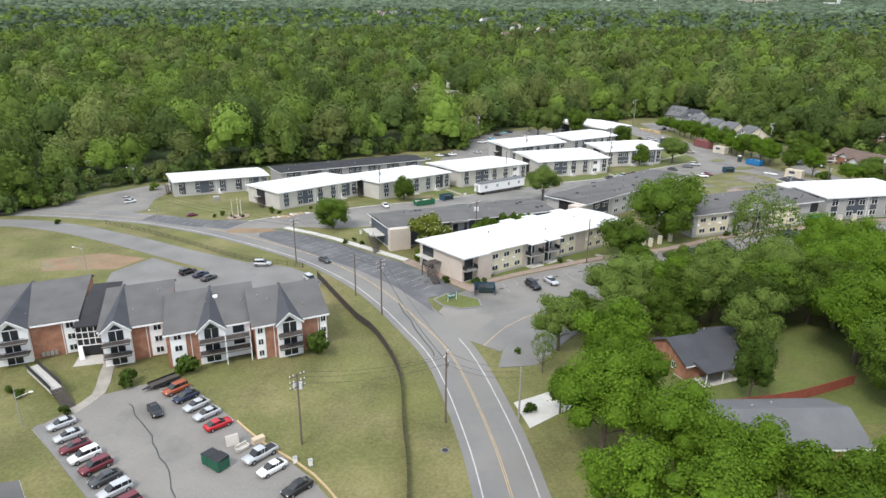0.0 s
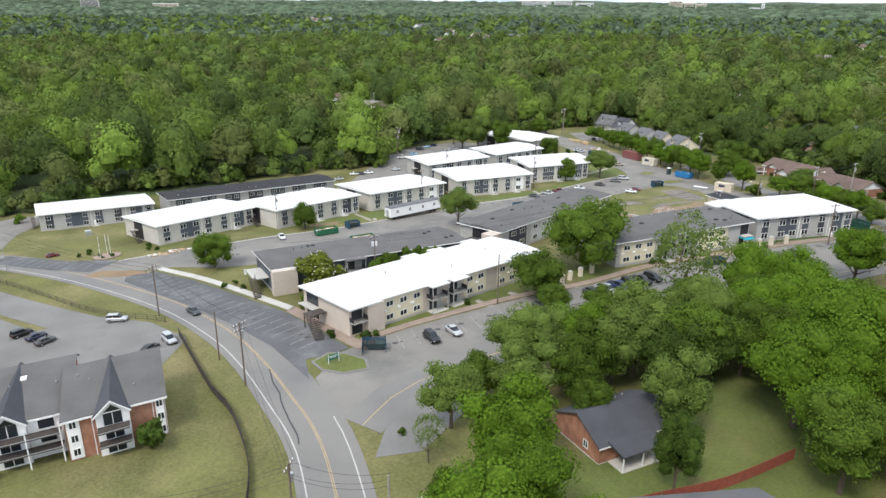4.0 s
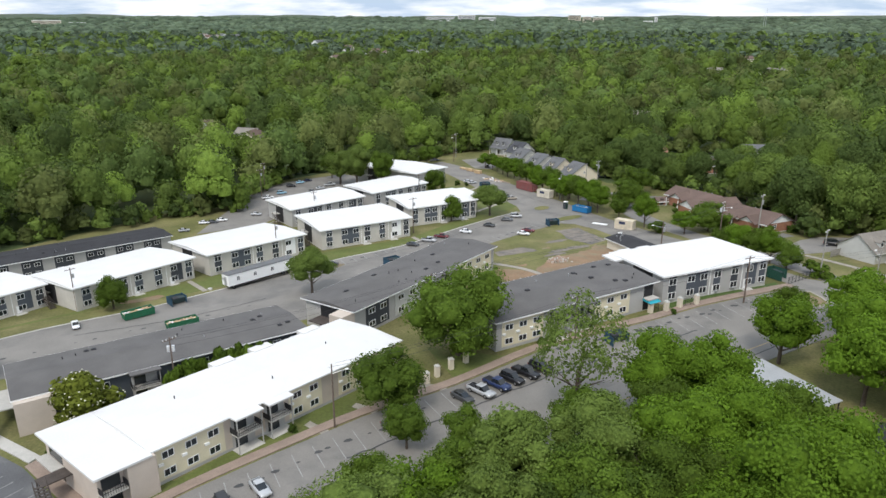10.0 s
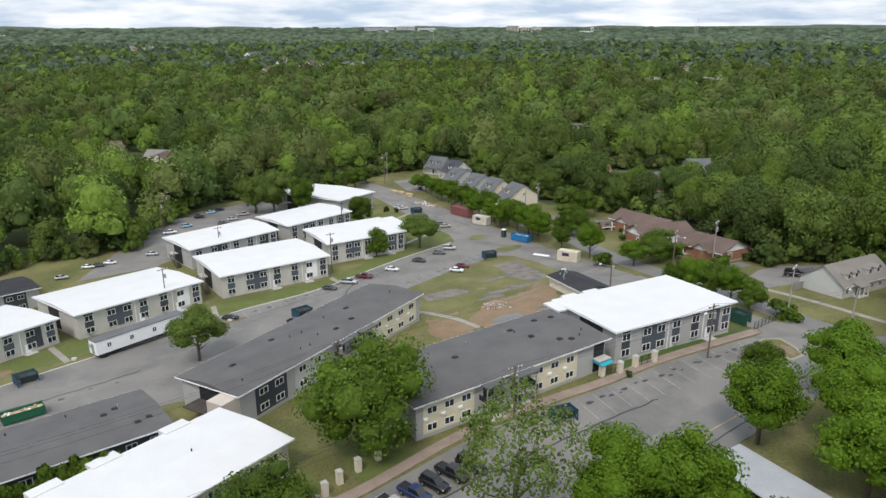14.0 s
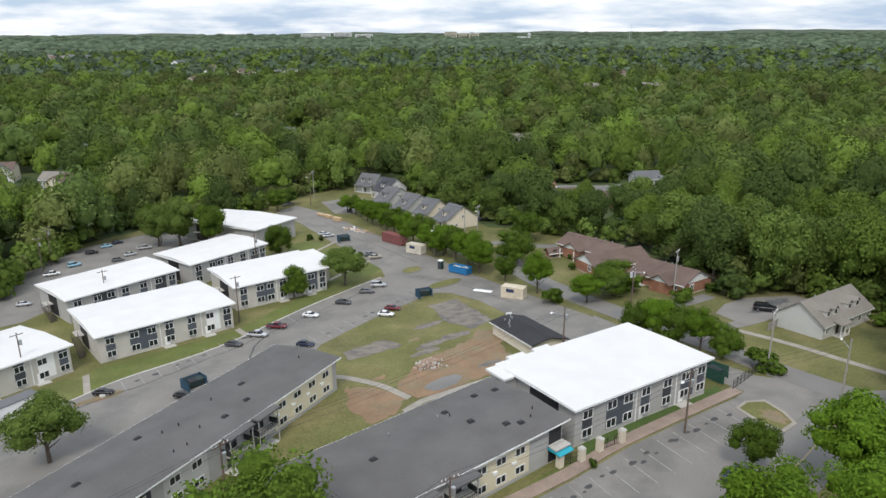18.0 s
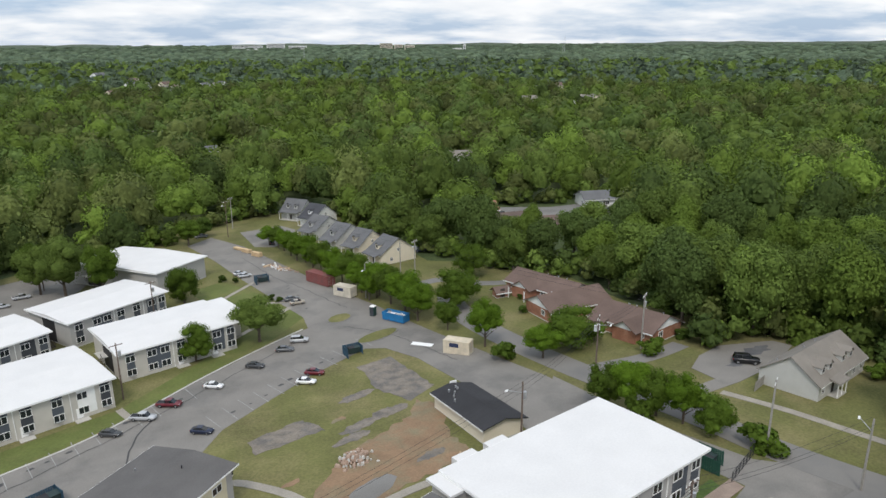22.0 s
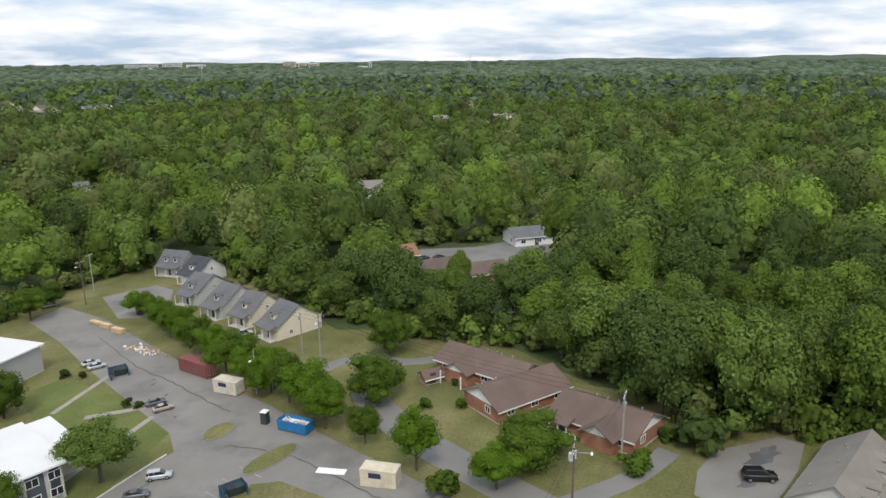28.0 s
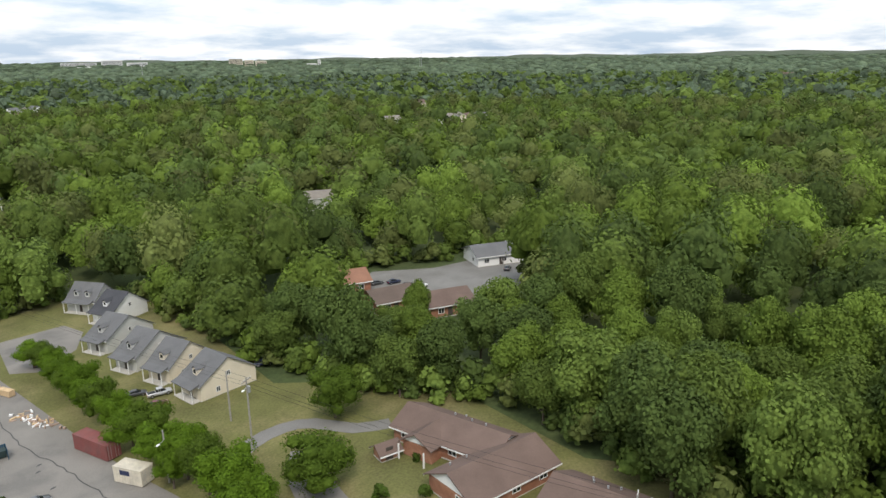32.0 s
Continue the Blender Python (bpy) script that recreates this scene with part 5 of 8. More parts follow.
for x, y, k, s, sz in ((112.9, 165.1, "oak", 0.5, 0.55), (114.5, 155.6, "lime", 0.62, 0.8), (119.9, 172.8, "round", 0.95, 0.8), (110.6, 172.4, "lime", 0.72, 0.72), (130.8, 183.2, "round", 0.76, 0.88), (125.8, 145.6, "round", 0.98, 0.7), (119.4, 146.2, "lime", 0.62, 0.52),
                      (117.2, 131.6, "round", 0.52, 0.6), (119.0, 128.6, "lime", 0.55, 0.66), (120.4, 125.4, "round", 0.55, 0.68), (121.6, 122.2, "lime", 0.55, 0.62), (122.4, 118.8, "round", 0.52, 0.56), (124.5, 113.8, "shrub", 1.3, 0.9), (129.6, 146, "shrub", 1.2, 0.8), (133.3, 136.0, "shrub", 1.0, 0.8),
                      (124.5, 165.4, "bush", 1.8, 1.4), (128.0, 161.2, "bush", 1.5, 1.5), (129.0, 151.8, "bush", 1.8, 1.4), (131.2, 151.4, "bush", 2.0, 1.7), (132.0, 166.6, "bush", 1.2, 1.0), (141.5, 136, "bush", 2.2, 1.6), (117.5, 126, "shrub", 1.1, 1.0), (151, 112, "shrub", 0.9, 0.7), (114.5, 150, "shrub", 1.2, 1.0)):
    tree(x, y, k, s * (1 if k == "bush" else 1.28), sz * (1 if k == "bush" else 1.22), "beside the eastern houses")

# the grove south of the lots
GROVE = [(16, 69.5, "pale", 0.95, 1.0), (12.6, 64, "thin", 0.4, 0.65), (29.0, 77.5, "pale", 1.4, 1.2), (35.8, 78, "lime", 1.0, 1.15), (40.2, 74.5, "pale", 1.05, 1.2), (46.5, 81, "pale", 1.2, 1.2), (61.5, 93.5, "thin", 1.45, 1.5), (56.5, 79.5, "pale", 1.3, 1.3), (33.5, 70.5, "oak", 0.8, 0.95),
         (37.6, 94.2, "oak", 0.68, 0.7), (44.2, 89.5, "oak", 0.72, 0.78), (31, 86.2, "oak", 0.72, 0.75), (51.5, 88, "oak", 0.6, 0.65), (43.6, 63.6, "pale", 0.95, 1.2), (39.6, 55.4, "dark", 0.62, 0.95), (52.5, 72.5, "dark", 1.0, 1.1), (49, 74.5, "oak", 0.9, 1.0),
         (64, 76.5, "lime", 1.35, 1.4), (70.5, 88, "lime", 1.3, 1.3), (77.6, 86.5, "lime", 1.15, 1.2), (72.7, 77, "lime", 1.25, 1.35), (78.4, 77, "oak", 1.0, 1.15), (58.8, 62, "lime", 1.45, 1.55), (67, 64, "lime", 1.6, 1.7), (75, 67, "lime", 1.45, 1.5), (56.5, 52, "oak", 1.25, 1.3), (66, 52.5, "lime", 1.5, 1.55),
         (21.5, 59.0, "lime", 1.2, 1.4), (17.4, 48, "lime", 1.4, 1.45), (24.6, 42.6, "lime", 1.3, 1.3), (30.5, 39.4, "lime", 1.05, 1.05), (16.5, 37.5, "lime", 1.1, 1.1), (24, 34, "lime", 1.2, 1.15), (35.5, 34.5, "lime", 1.15, 1.1), (43, 36.5, "lime", 1.0, 0.95), (13.6, 55.2, "oak", 0.5, 0.75), (52, 40, "oak", 1.0, 1.0),
         (74, 55, "lime", 1.4, 1.5), (83, 60, "dark", 1.4, 1.5), (94.6, 92.8, "lime", 1.12, 1.15), (103, 87, "lime", 1.35, 1.35), (110.4, 94.2, "lime", 1.2, 1.2), (104.6, 101.2, "oak", 0.6, 0.72), (96.5, 81.5, "lime", 1.2, 1.3), (98, 72, "oak", 1.35, 1.4), (106, 78, "oak", 1.4, 1.5), (95, 62, "dark", 1.4, 1.4), (113, 84, "lime", 1.35, 1.45),
         (120, 88, "oak", 1.3, 1.4), (128, 93, "oak", 1.25, 1.35), (136, 97.5, "lime", 1.25, 1.3), (145, 104, "oak", 1.3, 1.4), (126, 78, "oak", 1.5, 1.5), (116, 70, "dark", 1.4, 1.4), (106, 62, "oak", 1.5, 1.5), (138, 85, "oak", 1.4, 1.4), (148, 92, "lime", 1.4, 1.4), (62, 40, "lime", 1.4, 1.4), (72, 42, "oak", 1.4, 1.4), (84, 48, "lime", 1.4, 1.4), (9.5, 55.8, "bush", 1.2, 1.4),
         (25.2, 71, "pale", 1.0, 1.0), (33.8, 66.6, "oak", 0.62, 0.75), (46.6, 72.0, "dark", 1.0, 1.0), (53.0, 73.5, "oak", 1.15, 1.2), (62, 71, "oak", 1.25, 1.25), (58.5, 86.5, "oak", 0.95, 0.95), (49.5, 85.8, "pale", 0.8, 0.85), (66, 82.5, "oak", 1.0, 1.1), (52.5, 77.5, "dark", 1.0, 1.0), (40.5, 82.5, "oak", 0.9, 0.95), (20.5, 74.5, "oak", 0.75, 0.8)]
for x, y, k, s, sz in GROVE:
    tree(x, y, k, s * 1.08, sz * 1.05, "in the southern grove")
for x, y, k, s, sz in ((26.5, 64, "lime", 1.35, 1.5), (71, 73, "lime", 1.4, 1.35), (80, 92, "lime", 1.45, 1.4), (87, 86, "oak", 1.5, 1.4), (46.5, 96, "oak", 1.15, 1.2), (55, 99, "pale", 1.2, 1.3), (64, 99, "oak", 1.2, 1.25), (73, 97, "dark", 1.2, 1.2)):
    tree(x, y, k, s, sz, "in the southern grove", True)
for x, y, k, s in ((-126, 116, "dark", 1.3), (-116, 200, "shrub", 1.2), (-110, 205, "shrub", 1.3), (-104, 208, "shrub", 1.2), (-128, 160, "bush", 1.5)):
    tree(x, y, k, s, s, "at the edge of the grass")



# ---- houses ----
FOOT = []


def gable_roof(b, L, W, h, rise, o, th, material, axis="x", x0=0.0, y0=0.0, name="roof"):
    """A ridged roof over L by W at (x0, y0); the ridge runs along axis."""
    span, run = (W, L) if axis == "x" else (L, W)
    k = rise / (span / 2)
    prof = [(-o, h - k * o), (span / 2, h + rise), (span + o, h - k * o), (span + o, h - k * o + th), (span / 2, h + rise + th), (-o, h - k * o + th)]
    ring = lambda u: [((x0 + u, y0 + s, z) if axis == "x" else (x0 + s, y0 + u, z)) for s, z in prof]
    a, c = ring(-o), ring(run + o)
    if axis == "x":
        a, c = a[::-1], c[::-1]
    return part(name, MB().hull(a, c), material, b)


def gable_walls(b, L, W, h, rise, material, axis="x", x0=0.0, y0=0.0, base=-0.5, name="wall", trim=None):
    if axis == "x":
        ring = lambda x: [(x, y0, base), (x, y0 + W, base), (x, y0 + W, h), (x, y0 + W / 2, h + rise), (x, y0, h)]
        part(name, MB().hull(ring(x0)[::-1], ring(x0 + L)[::-1]), material, b)
        if trim:
            for x, s in ((x0, -1), (x0 + L, 1)):
                p = [(x + s * 0.001, y0, h), (x + s * 0.001, y0 + W, h), (x + s * 0.001, y0 + W / 2, h + rise)]
                q = [(px + s * 0.05, py, pz) for px, py, pz in p]
                part("gable_panel", MB().hull(p if s > 0 else q, q if s > 0 else p), trim, b)
    else:
        ring = lambda y: [(x0, y, base), (x0 + L, y, base), (x0 + L, y, h), (x0 + L / 2, y, h + rise), (x0, y, h)]
        part(name, MB().hull(ring(y0), ring(y0 + W)), material, b)
        if trim:
            for y, s in ((y0, -1), (y0 + W, 1)):
                p = [(x0, y + s * 0.001, h), (x0 + L, y + s * 0.001, h), (x0 + L / 2, y + s * 0.001, h + rise)]
                q = [(px, py + s * 0.05, pz) for px, py, pz in p]
                part("gable_panel", MB().hull(p if s > 0 else q, q if s > 0 else p), trim, b)


def house(name, x, y, rz, L, W, h, rise, roof, wall, label, group="", trim=None, porch=None, dormers=(), chimney=None, windows=True, doors=True, vents=0, end_windows=True, category="house", there=False):
    """A ridged house; porch: (from, to, depth) on its front, dormers: places along the front slope."""
    b = thing(name, x, y, rz, label, category, group, plan=not there, there=there)
    ca, sa = math.cos(radians(LAST[0])), math.sin(radians(LAST[0]))
    FOOT.append((b.location.x, b.location.y, ca, sa, L * LAST[1], W * LAST[2]))
    on_slope()
    gable_walls(b, L, W, h, rise, wall, "x", trim=trim)
    part("foundation", MB().box(-0.04, -0.04, -0.6, L + 0.04, W + 0.04, 0.15), M_CONC, b)
    gable_roof(b, L, W, h, rise, 0.45, 0.16, roof)
    low = h - 0.42 * rise / (W / 2)
    part("gutter", MB().box(-0.45, -0.47, low - 0.12, L + 0.45, -0.44, low + 0.12), M_WTRIM, b)
    part("gutter", MB().box(-0.45, W + 0.44, low - 0.12, L + 0.45, W + 0.47, low + 0.12), M_WTRIM, b)
    if windows:
        n = max(2, int(L / 3.4))
        for i in range(n):
            u = (i + 0.5) * L / n
            if porch and porch[0] - 0.4 < u < porch[1] + 0.4:
                continue
            window(b, u, -0.005, 0.95, 0, 1.3, 1.25)
        for i in range(n):
            window(b, (i + 0.5) * L / n, W + 0.005, 0.95, 180, 1.3, 1.25)
        if end_windows:
            for xx, q in ((-0.005, -90), (L + 0.005, 90)):
                window(b, xx, W * 0.3, 0.95, q, 1.0, 1.2)
                if rise > 2.4:
                    window(b, xx, W * 0.5, h + 0.2, q, 0.9, 1.1)
    if doors:
        u = (porch[0] + porch[1]) / 2 if porch else L * 0.45
        part("door", MB().box(u - 0.5, -0.05, 0.15, u + 0.5, -0.001, 2.2), M_WOOD, b)
    if porch:
        u0, u1, d = porch
        part("porch_floor", MB().box(u0, -d, -0.5, u1, -0.05, 0.15), M_CONC, b)
        for u in (u0 + 0.1, (u0 + u1) / 2 - 0.07, u1 - 0.25):
            part("porch_post", MB().box(u, -d + 0.1, 0.15, u + 0.15, -d + 0.25, h - 0.25), M_WTRIM, b)
        part("porch_roof", MB().hull([(u0 - 0.2, -d - 0.2, h - 0.35), (u1 + 0.2, -d - 0.2, h - 0.35), (u1 + 0.2, -0.02, h - 0.02), (u0 - 0.2, -0.02, h - 0.02)], [(u0 - 0.2, -d - 0.2, h - 0.2), (u1 + 0.2, -d - 0.2, h - 0.2), (u1 + 0.2, -0.02, h + 0.42), (u0 - 0.2, -0.02, h + 0.42)]), roof, b)
        part("porch_beam", MB().box(u0, -d, h - 0.5, u1, -d + 0.2, h - 0.36), M_WTRIM, b)
    for u in dormers:
        z = h + rise * 0.35
        d = part("dormer", MB().box(u - 0.75, W * 0.10, h, u + 0.75, W * 0.38, z + 0.9), wall if wall is not M_RBRICK else M_WTRIM, b)
        keep = tuple(SHEAR)
        gable_roof(d, 1.5, W * 0.30, z + 0.9, 0.7, 0.18, 0.1, roof, "y", u - 0.75, W * 0.10, "dormer_roof")
        part("dormer_window", MB().box(u - 0.4, W * 0.10 - 0.03, z - 0.1, u + 0.4, W * 0.10 - 0.001, z + 0.8), M_GLASS, d)
    if chimney is not None:
        part("chimney", MB().box(chimney - 0.4, W * 0.55, h, chimney + 0.4, W * 0.55 + 0.7, h + rise + 0.9), M_RBRICK, b)
    r = random.Random(int(x * 7 + y))
    for i in range(vents):
        u, v = r.uniform(1, L - 1), r.uniform(W * 0.55, W * 0.9)
        z = h + rise * (1 - abs(v - W / 2) / (W / 2))
        part("roof_vent", MB().tube((u, v, z), (u, v, z + 0.55), 0.12), M_STEEL, b)
    off_slope()
    return b


def brick_section(b, x, y, rz, L, e, W, bays, strips, spouts, low=0.0):
    """One section of the brick apartments: front corner, turn, length; bays: (place, width, width of the balcony beside it)."""
    TURN[:] = (x, y, rz)
    # the ridge lies far back, with a short steep slope behind it
    F, D = W * 0.54, W * 0.62
    ring = lambda u: [(u, 0, -0.5), (u, D, -0.5), (u, D, e + 0.8), (u, F, e + 2.0), (u, 0, e)][::-1]
    part("wall", MB().hull(ring(0), ring(L)), M_RBRICK, b)
    prof = [(-0.45, e - 0.09), (F, e + 2.0), (D + 0.4, e + 0.58), (D + 0.4, e + 0.76), (F, e + 2.18), (-0.45, e + 0.09)]
    ring = lambda u: [(u, v, z) for v, z in prof][::-1]
    part("roof", MB().hull(ring(-0.45), ring(L + 0.45)), M_SHINGLE, b)
    part("fascia", MB().box(-0.45, -0.52, e - 0.36, L + 0.45, -0.465, e - 0.02), M_WTRIM, b)
    for u, w, wide in bays:
        x0 = u - w / 2
        gable_walls(b, w, 4.0, e, 2.0, M_WTRIM, "y", x0, -0.75, base=0.0, name="gable_bay")
        gable_roof(b, w, F + 1.3, e, 2.1, 0.35, 0.16, M_SLATE_ROOF, "y", x0, -0.9, "gable_roof")
        for s in (-1, 1):
            part("barge_board", MB().hull([(u, -1.30, e + 1.85), (u + s * (w / 2 + 0.35), -1.30, e - 0.45), (u + s * (w / 2 + 0.35), -1.26, e - 0.45), (u, -1.26, e + 1.85)], [(u, -1.30, e + 2.15), (u + s * (w / 2 + 0.35), -1.30, e - 0.15), (u + s * (w / 2 + 0.35), -1.26, e - 0.15), (u, -1.26, e + 2.15)]), M_WTRIM, b)
        part("gable_window", MB().hull([(u - 1.1, -0.80, e + 0.1), (u + 1.1, -0.80, e + 0.1), (u, -0.80, e + 1.1)], [(u - 1.1, -0.752, e + 0.1), (u + 1.1, -0.752, e + 0.1), (u, -0.752, e + 1.1)]), M_GLASS, b)
        for z in (0.3, 2.65, 5.0):
            part("sliding_door", MB().box(u - 1.2, -0.80, z, u + 1.2, -0.752, z + 1.95), M_GLASS, b)
            part("door_frame", MB().box(u - 0.05, -0.83, z, u + 0.05, -0.801, z + 1.95), M_WTRIM, b)
            if z > 1:
                x1 = x0 + w + wide
                part("balcony_floor", MB().box(x0 + 0.1, -2.3, z - 0.3, x1 - 0.1, -0.76, z - 0.12), M_WOOD, b)
                part("balcony_front", MB().box(x0 + 0.1, -2.32, z - 0.1, x1 - 0.1, -2.24, z + 0.02), M_STEEL, b)
                rl = MB().box(x0 + 0.1, -2.3, z + 0.85, x1 - 0.1, -2.24, z + 0.93)
                for k in range(int((x1 - x0) / 0.3)):
                    rl.box(x0 + 0.15 + k * 0.3, -2.29, z + 0.02, x0 + 0.18 + k * 0.3, -2.25, z + 0.85)
                part("balcony_rail", rl, M_BLACK, b)
        if wide:
            part("white_wall", MB().box(x0 + w + 0.02, -0.3, 0.2, x0 + w + wide, -0.001, e - 0.4), M_WTRIM, b)
            for z in (2.65, 5.0):
                part("sliding_door", MB().box(x0 + w + 1.4, -0.36, z, x0 + w + 3.4, -0.301, z + 1.95), M_GLASS, b)
            for xx in (x0 + w - 0.05, x0 + w + wide - 0.2):
                part("post", MB().box(xx, -2.3, 0.0, xx + 0.16, -2.14, e - 0.35), M_WTRIM, b)
    for u, w in strips:
        part("white_strip", MB().box(u - w / 2, -0.12, 0.3, u + w / 2, -0.001, e - 0.4), M_WTRIM, b)
        for z in (0.8, 3.1, 5.4):
            window(b, u, -0.125, z, 0, 1.35 if w >= 2 else 1.0, 1.25)
    for u in spouts:
        part("downspout", MB().box(u, -0.1, 0, u + 0.1, -0.001, e - 0.4), M_WTRIM, b)
    for z in (0.8, 3.1, 5.4):
        window(b, L + 0.005, 4, z, 90, 1.3, 1.25)
        window(b, L + 0.005, 8.6, z, 90, 1.3, 1.25)
    part("corner_trim", MB().box(L - 0.1, 0.05, 0, L + 0.06, 1.3, e - 0.1), M_WTRIM, b)
    r = random.Random(int(-x))
    for i in range(int(L / 4)):
        u, v = r.uniform(1, L - 1), r.uniform(1.5, F - 0.8)
        z = e + 2.0 * v / F + 0.15
        part("roof_vent", MB().tube((u, v, z - 0.1), (u, v, z + 0.4), 0.1), M_STEEL, b)
    TURN[:] = (0.0, 0.0, 0.0)


def brick_apartments():
    """The staggered brick and white apartment house with front gables and balconies."""
    b = thing("brick_apartment_building", -60.0, 76.0, 0, "three-storey red brick apartment building with white gables and dark roof", "apartment building", plan=True)
    on_slope()
    e, W = 7.1, 19.0
    brick_section(b, -31.0, -0.8, 11, 25.0, e, 26.0, [(14.6, 5.4, 0)], [(3.5, 2.4), (9.0, 2.4), (23.8, 2.2)], (22.4,))
    brick_section(b, -0.6, -1.0, 11, 11.6, e, 23.0, [(2.6, 4.7, 0)], [(9.3, 2.7)], (7.4,))
    brick_section(b, 11.1, -3.4, 11, 15.2, e - 0.2, 21.0, [(7.6, 4.5, 4.4)], [(1.9, 2.6)], (4.0, 14.8))
    brick_section(b, 26.2, -3.2, 13, 13.2, e, 19.0, [(6.2, 4.4, 0)], [(1.0, 1.7), (12.5, 1.2)], (3.4, 11.5))
    # the glazed stair hall between two sections, with a sloping black roof
    TURN[:] = (-6.4, 2.2, 4)
    part("stair_hall", MB().box(0, 0.2, -0.5, 5.5, 12, 6.2), M_BLACK, b)
    ring = lambda u: [(u, -0.4, 6.25), (u, -0.4, 6.45), (u, 12.5, 8.7), (u, 12.5, 8.5)]
    part("hall_roof", MB().hull(ring(0.0), ring(5.5)), M_BLACKSH, b)
    grid = MB()
    for i in range(6):
        grid.box(0.1 + i * 1.03, 0.05, 2.2, 0.22 + i * 1.03, 0.18, 6.1)
    for z in (2.2, 3.6, 4.9, 6.0):
        grid.box(0.1, 0.03, z, 5.3, 0.17, z + 0.14)
    part("hall_grille", grid, M_WTRIM, b)
    part("hall_floor", MB().box(0, -3.0, -0.5, 5.5, 0.0, 0.1), M_CONC, b)
    part("leaning_board", MB().hull([(0.6, -1.2, 0.1), (1.4, -1.0, 0.1), (1.4, -0.9, 0.1), (0.6, -1.1, 0.1)], [(0.2, -0.2, 2.3), (0.9, -0.1, 2.3), (0.9, 0.0, 2.3), (0.2, -0.1, 2.3)]), M_WTRIM, b)
    TURN[:] = (-31.0, -0.8, 11)
    for i in range(4):
        part("electric_meter", MB().box(18.6 + i * 0.7, -0.3, 0.5, 19.1 + i * 0.7, -0.13, 1.4), M_STEEL, b)
    TURN[:] = (11.1, -3.4, 11)
    part("skylight", MB().box(7.6, 7.6, e + 0.9, 9.0, 8.6, e + 1.55), M_WTRIM, b)
    TURN[:] = (0.0, 0.0, 0.0)
    off_slope()
    return b


M_SLATE_ROOF = surf("slate_shingles", (0.062, 0.064, 0.072), 0.9, 0.2, 0.3, 12.0, 0.4)
brick_apartments()
house("brick_apartment_wing", -62.5, 37.6, -44, 24, 13, 6.0, 2.2, M_SHINGLE, M_RBRICK, "dark grey roofed brick wing beside the lot", windows=True, category="apartment building")
# the black stair that climbs to the apartments
st = thing("outdoor_stair", -58.3, 64.4, 143, "black-railed outdoor stair up to the brick apartments", "stair")
stair(st, 0, 0, 1.6, 5.0, 1.8, 12, 0, M_WOOD)
part("stair_walk", MB().box(5.0, 0, 0.9, 16.0, 1.8, 1.6), M_CONC, st)
part("walk_rail", MB().box(5.0, -0.05, 1.6, 16.0, 0.0, 2.6).box(5.0, 1.8, 1.6, 16.0, 1.85, 2.6), M_BLACK, st)

# eastern houses
bh = house("brick_house", 133.0, 172.2, -80, 15.6, 6.4, 2.5, 2.0, M_BROWNSH, M_RBRICK, "long red brick house with brown roof and white gables", "brown-roofed brick houses", trim=M_WTRIM, vents=4, chimney=None)
on_slope()
gable_walls(bh, 4.6, 2.2, 2.5, 1.5, M_RBRICK, "y", 3.4, -1.8, trim=M_WTRIM, name="front_wing")
gable_roof(bh, 4.6, 4.9, 2.5, 1.55, 0.4, 0.16, M_BROWNSH, "y", 3.4, -1.9, "wing_roof")
for u in (3.6, 7.7):
    part("porch_post", MB().box(u, -3.0, 0, u + 0.15, -2.85, 2.45), M_WTRIM, bh)
off_slope()
house("brick_house", 128.9, 154.4, -15, 12.6, 7.0, 2.5, 2.2, M_BROWNSH, M_RBRICK, "red brick house wing with brown roof and white gable end", "brown-roofed brick houses", trim=M_WTRIM, vents=3, doors=False)
bh3 = house("brick_house", 133.4, 148.9, -79, 11.4, 7.0, 2.5, 2.2, M_BROWNSH, M_RBRICK, "brick house with greyish brown roof and white porch", "brown-roofed brick houses", trim=M_WTRIM, porch=(0.6, 3.4, 1.4), vents=5)
on_slope()
gable_walls(bh3, 4.2, 1.8, 2.5, 1.5, M_RBRICK, "y", 5.4, -1.4, trim=M_WTRIM, name="front_wing")
gable_roof(bh3, 4.2, 4.9, 2.5, 1.55, 0.4, 0.16, M_BROWNSH, "y", 5.4, -1.5, "wing_roof")
off_slope()
house("tan_house", 186.2, 171.6, 9, 20.6, 10.8, 3.1, 3.9, M_TANSH, M_LTWALL, "pale sided house with tan shingle roof and dormers", porch=(4.0, 8.0, 1.8), dormers=(3.6, 6.6, 12.4, 15.8), vents=4, end_windows=False, there=True)
for i, (x, y, rz, L, W, wall, roof, label) in enumerate(((161.0, 307.0, -83, 8.2, 13.5, M_CWALL, M_GREYSH, "cream townhouse with grey roof, dormer and porch"), (158.8, 320.0, -73, 7.4, 12.0, M_CWALL, M_GREYSH, "cream townhouse with grey roof beside its neighbours"),
                                                        (155.6, 332.4, -72, 7.6, 14.0, M_LTWALL, M_GREYSH, "grey townhouse with front porch"), (154.2, 350.0, -70, 7.8, 14.0, M_LTWALL, M_GREYSH, "grey townhouse with white porch beams"),
                                                        (162.0, 372.4, -68, 8.4, 12.0, M_WTRIM, M_SLATE_ROOF, "white townhouse with dark grey roof"), (159.6, 389.0, -61, 10.6, 9.0, M_LTWALL, M_GREYSH, "grey two-dormer townhouse at the court"))):
    house("townhouse", x, y, rz, L, W, 3.6, 4.4, roof, wall, label, "townhouses", porch=(0.4, L - 0.4, 2.0), dormers=((L * 0.5,) if i != 5 else (L * 0.3, L * 0.7)), category="townhouse", there=True)
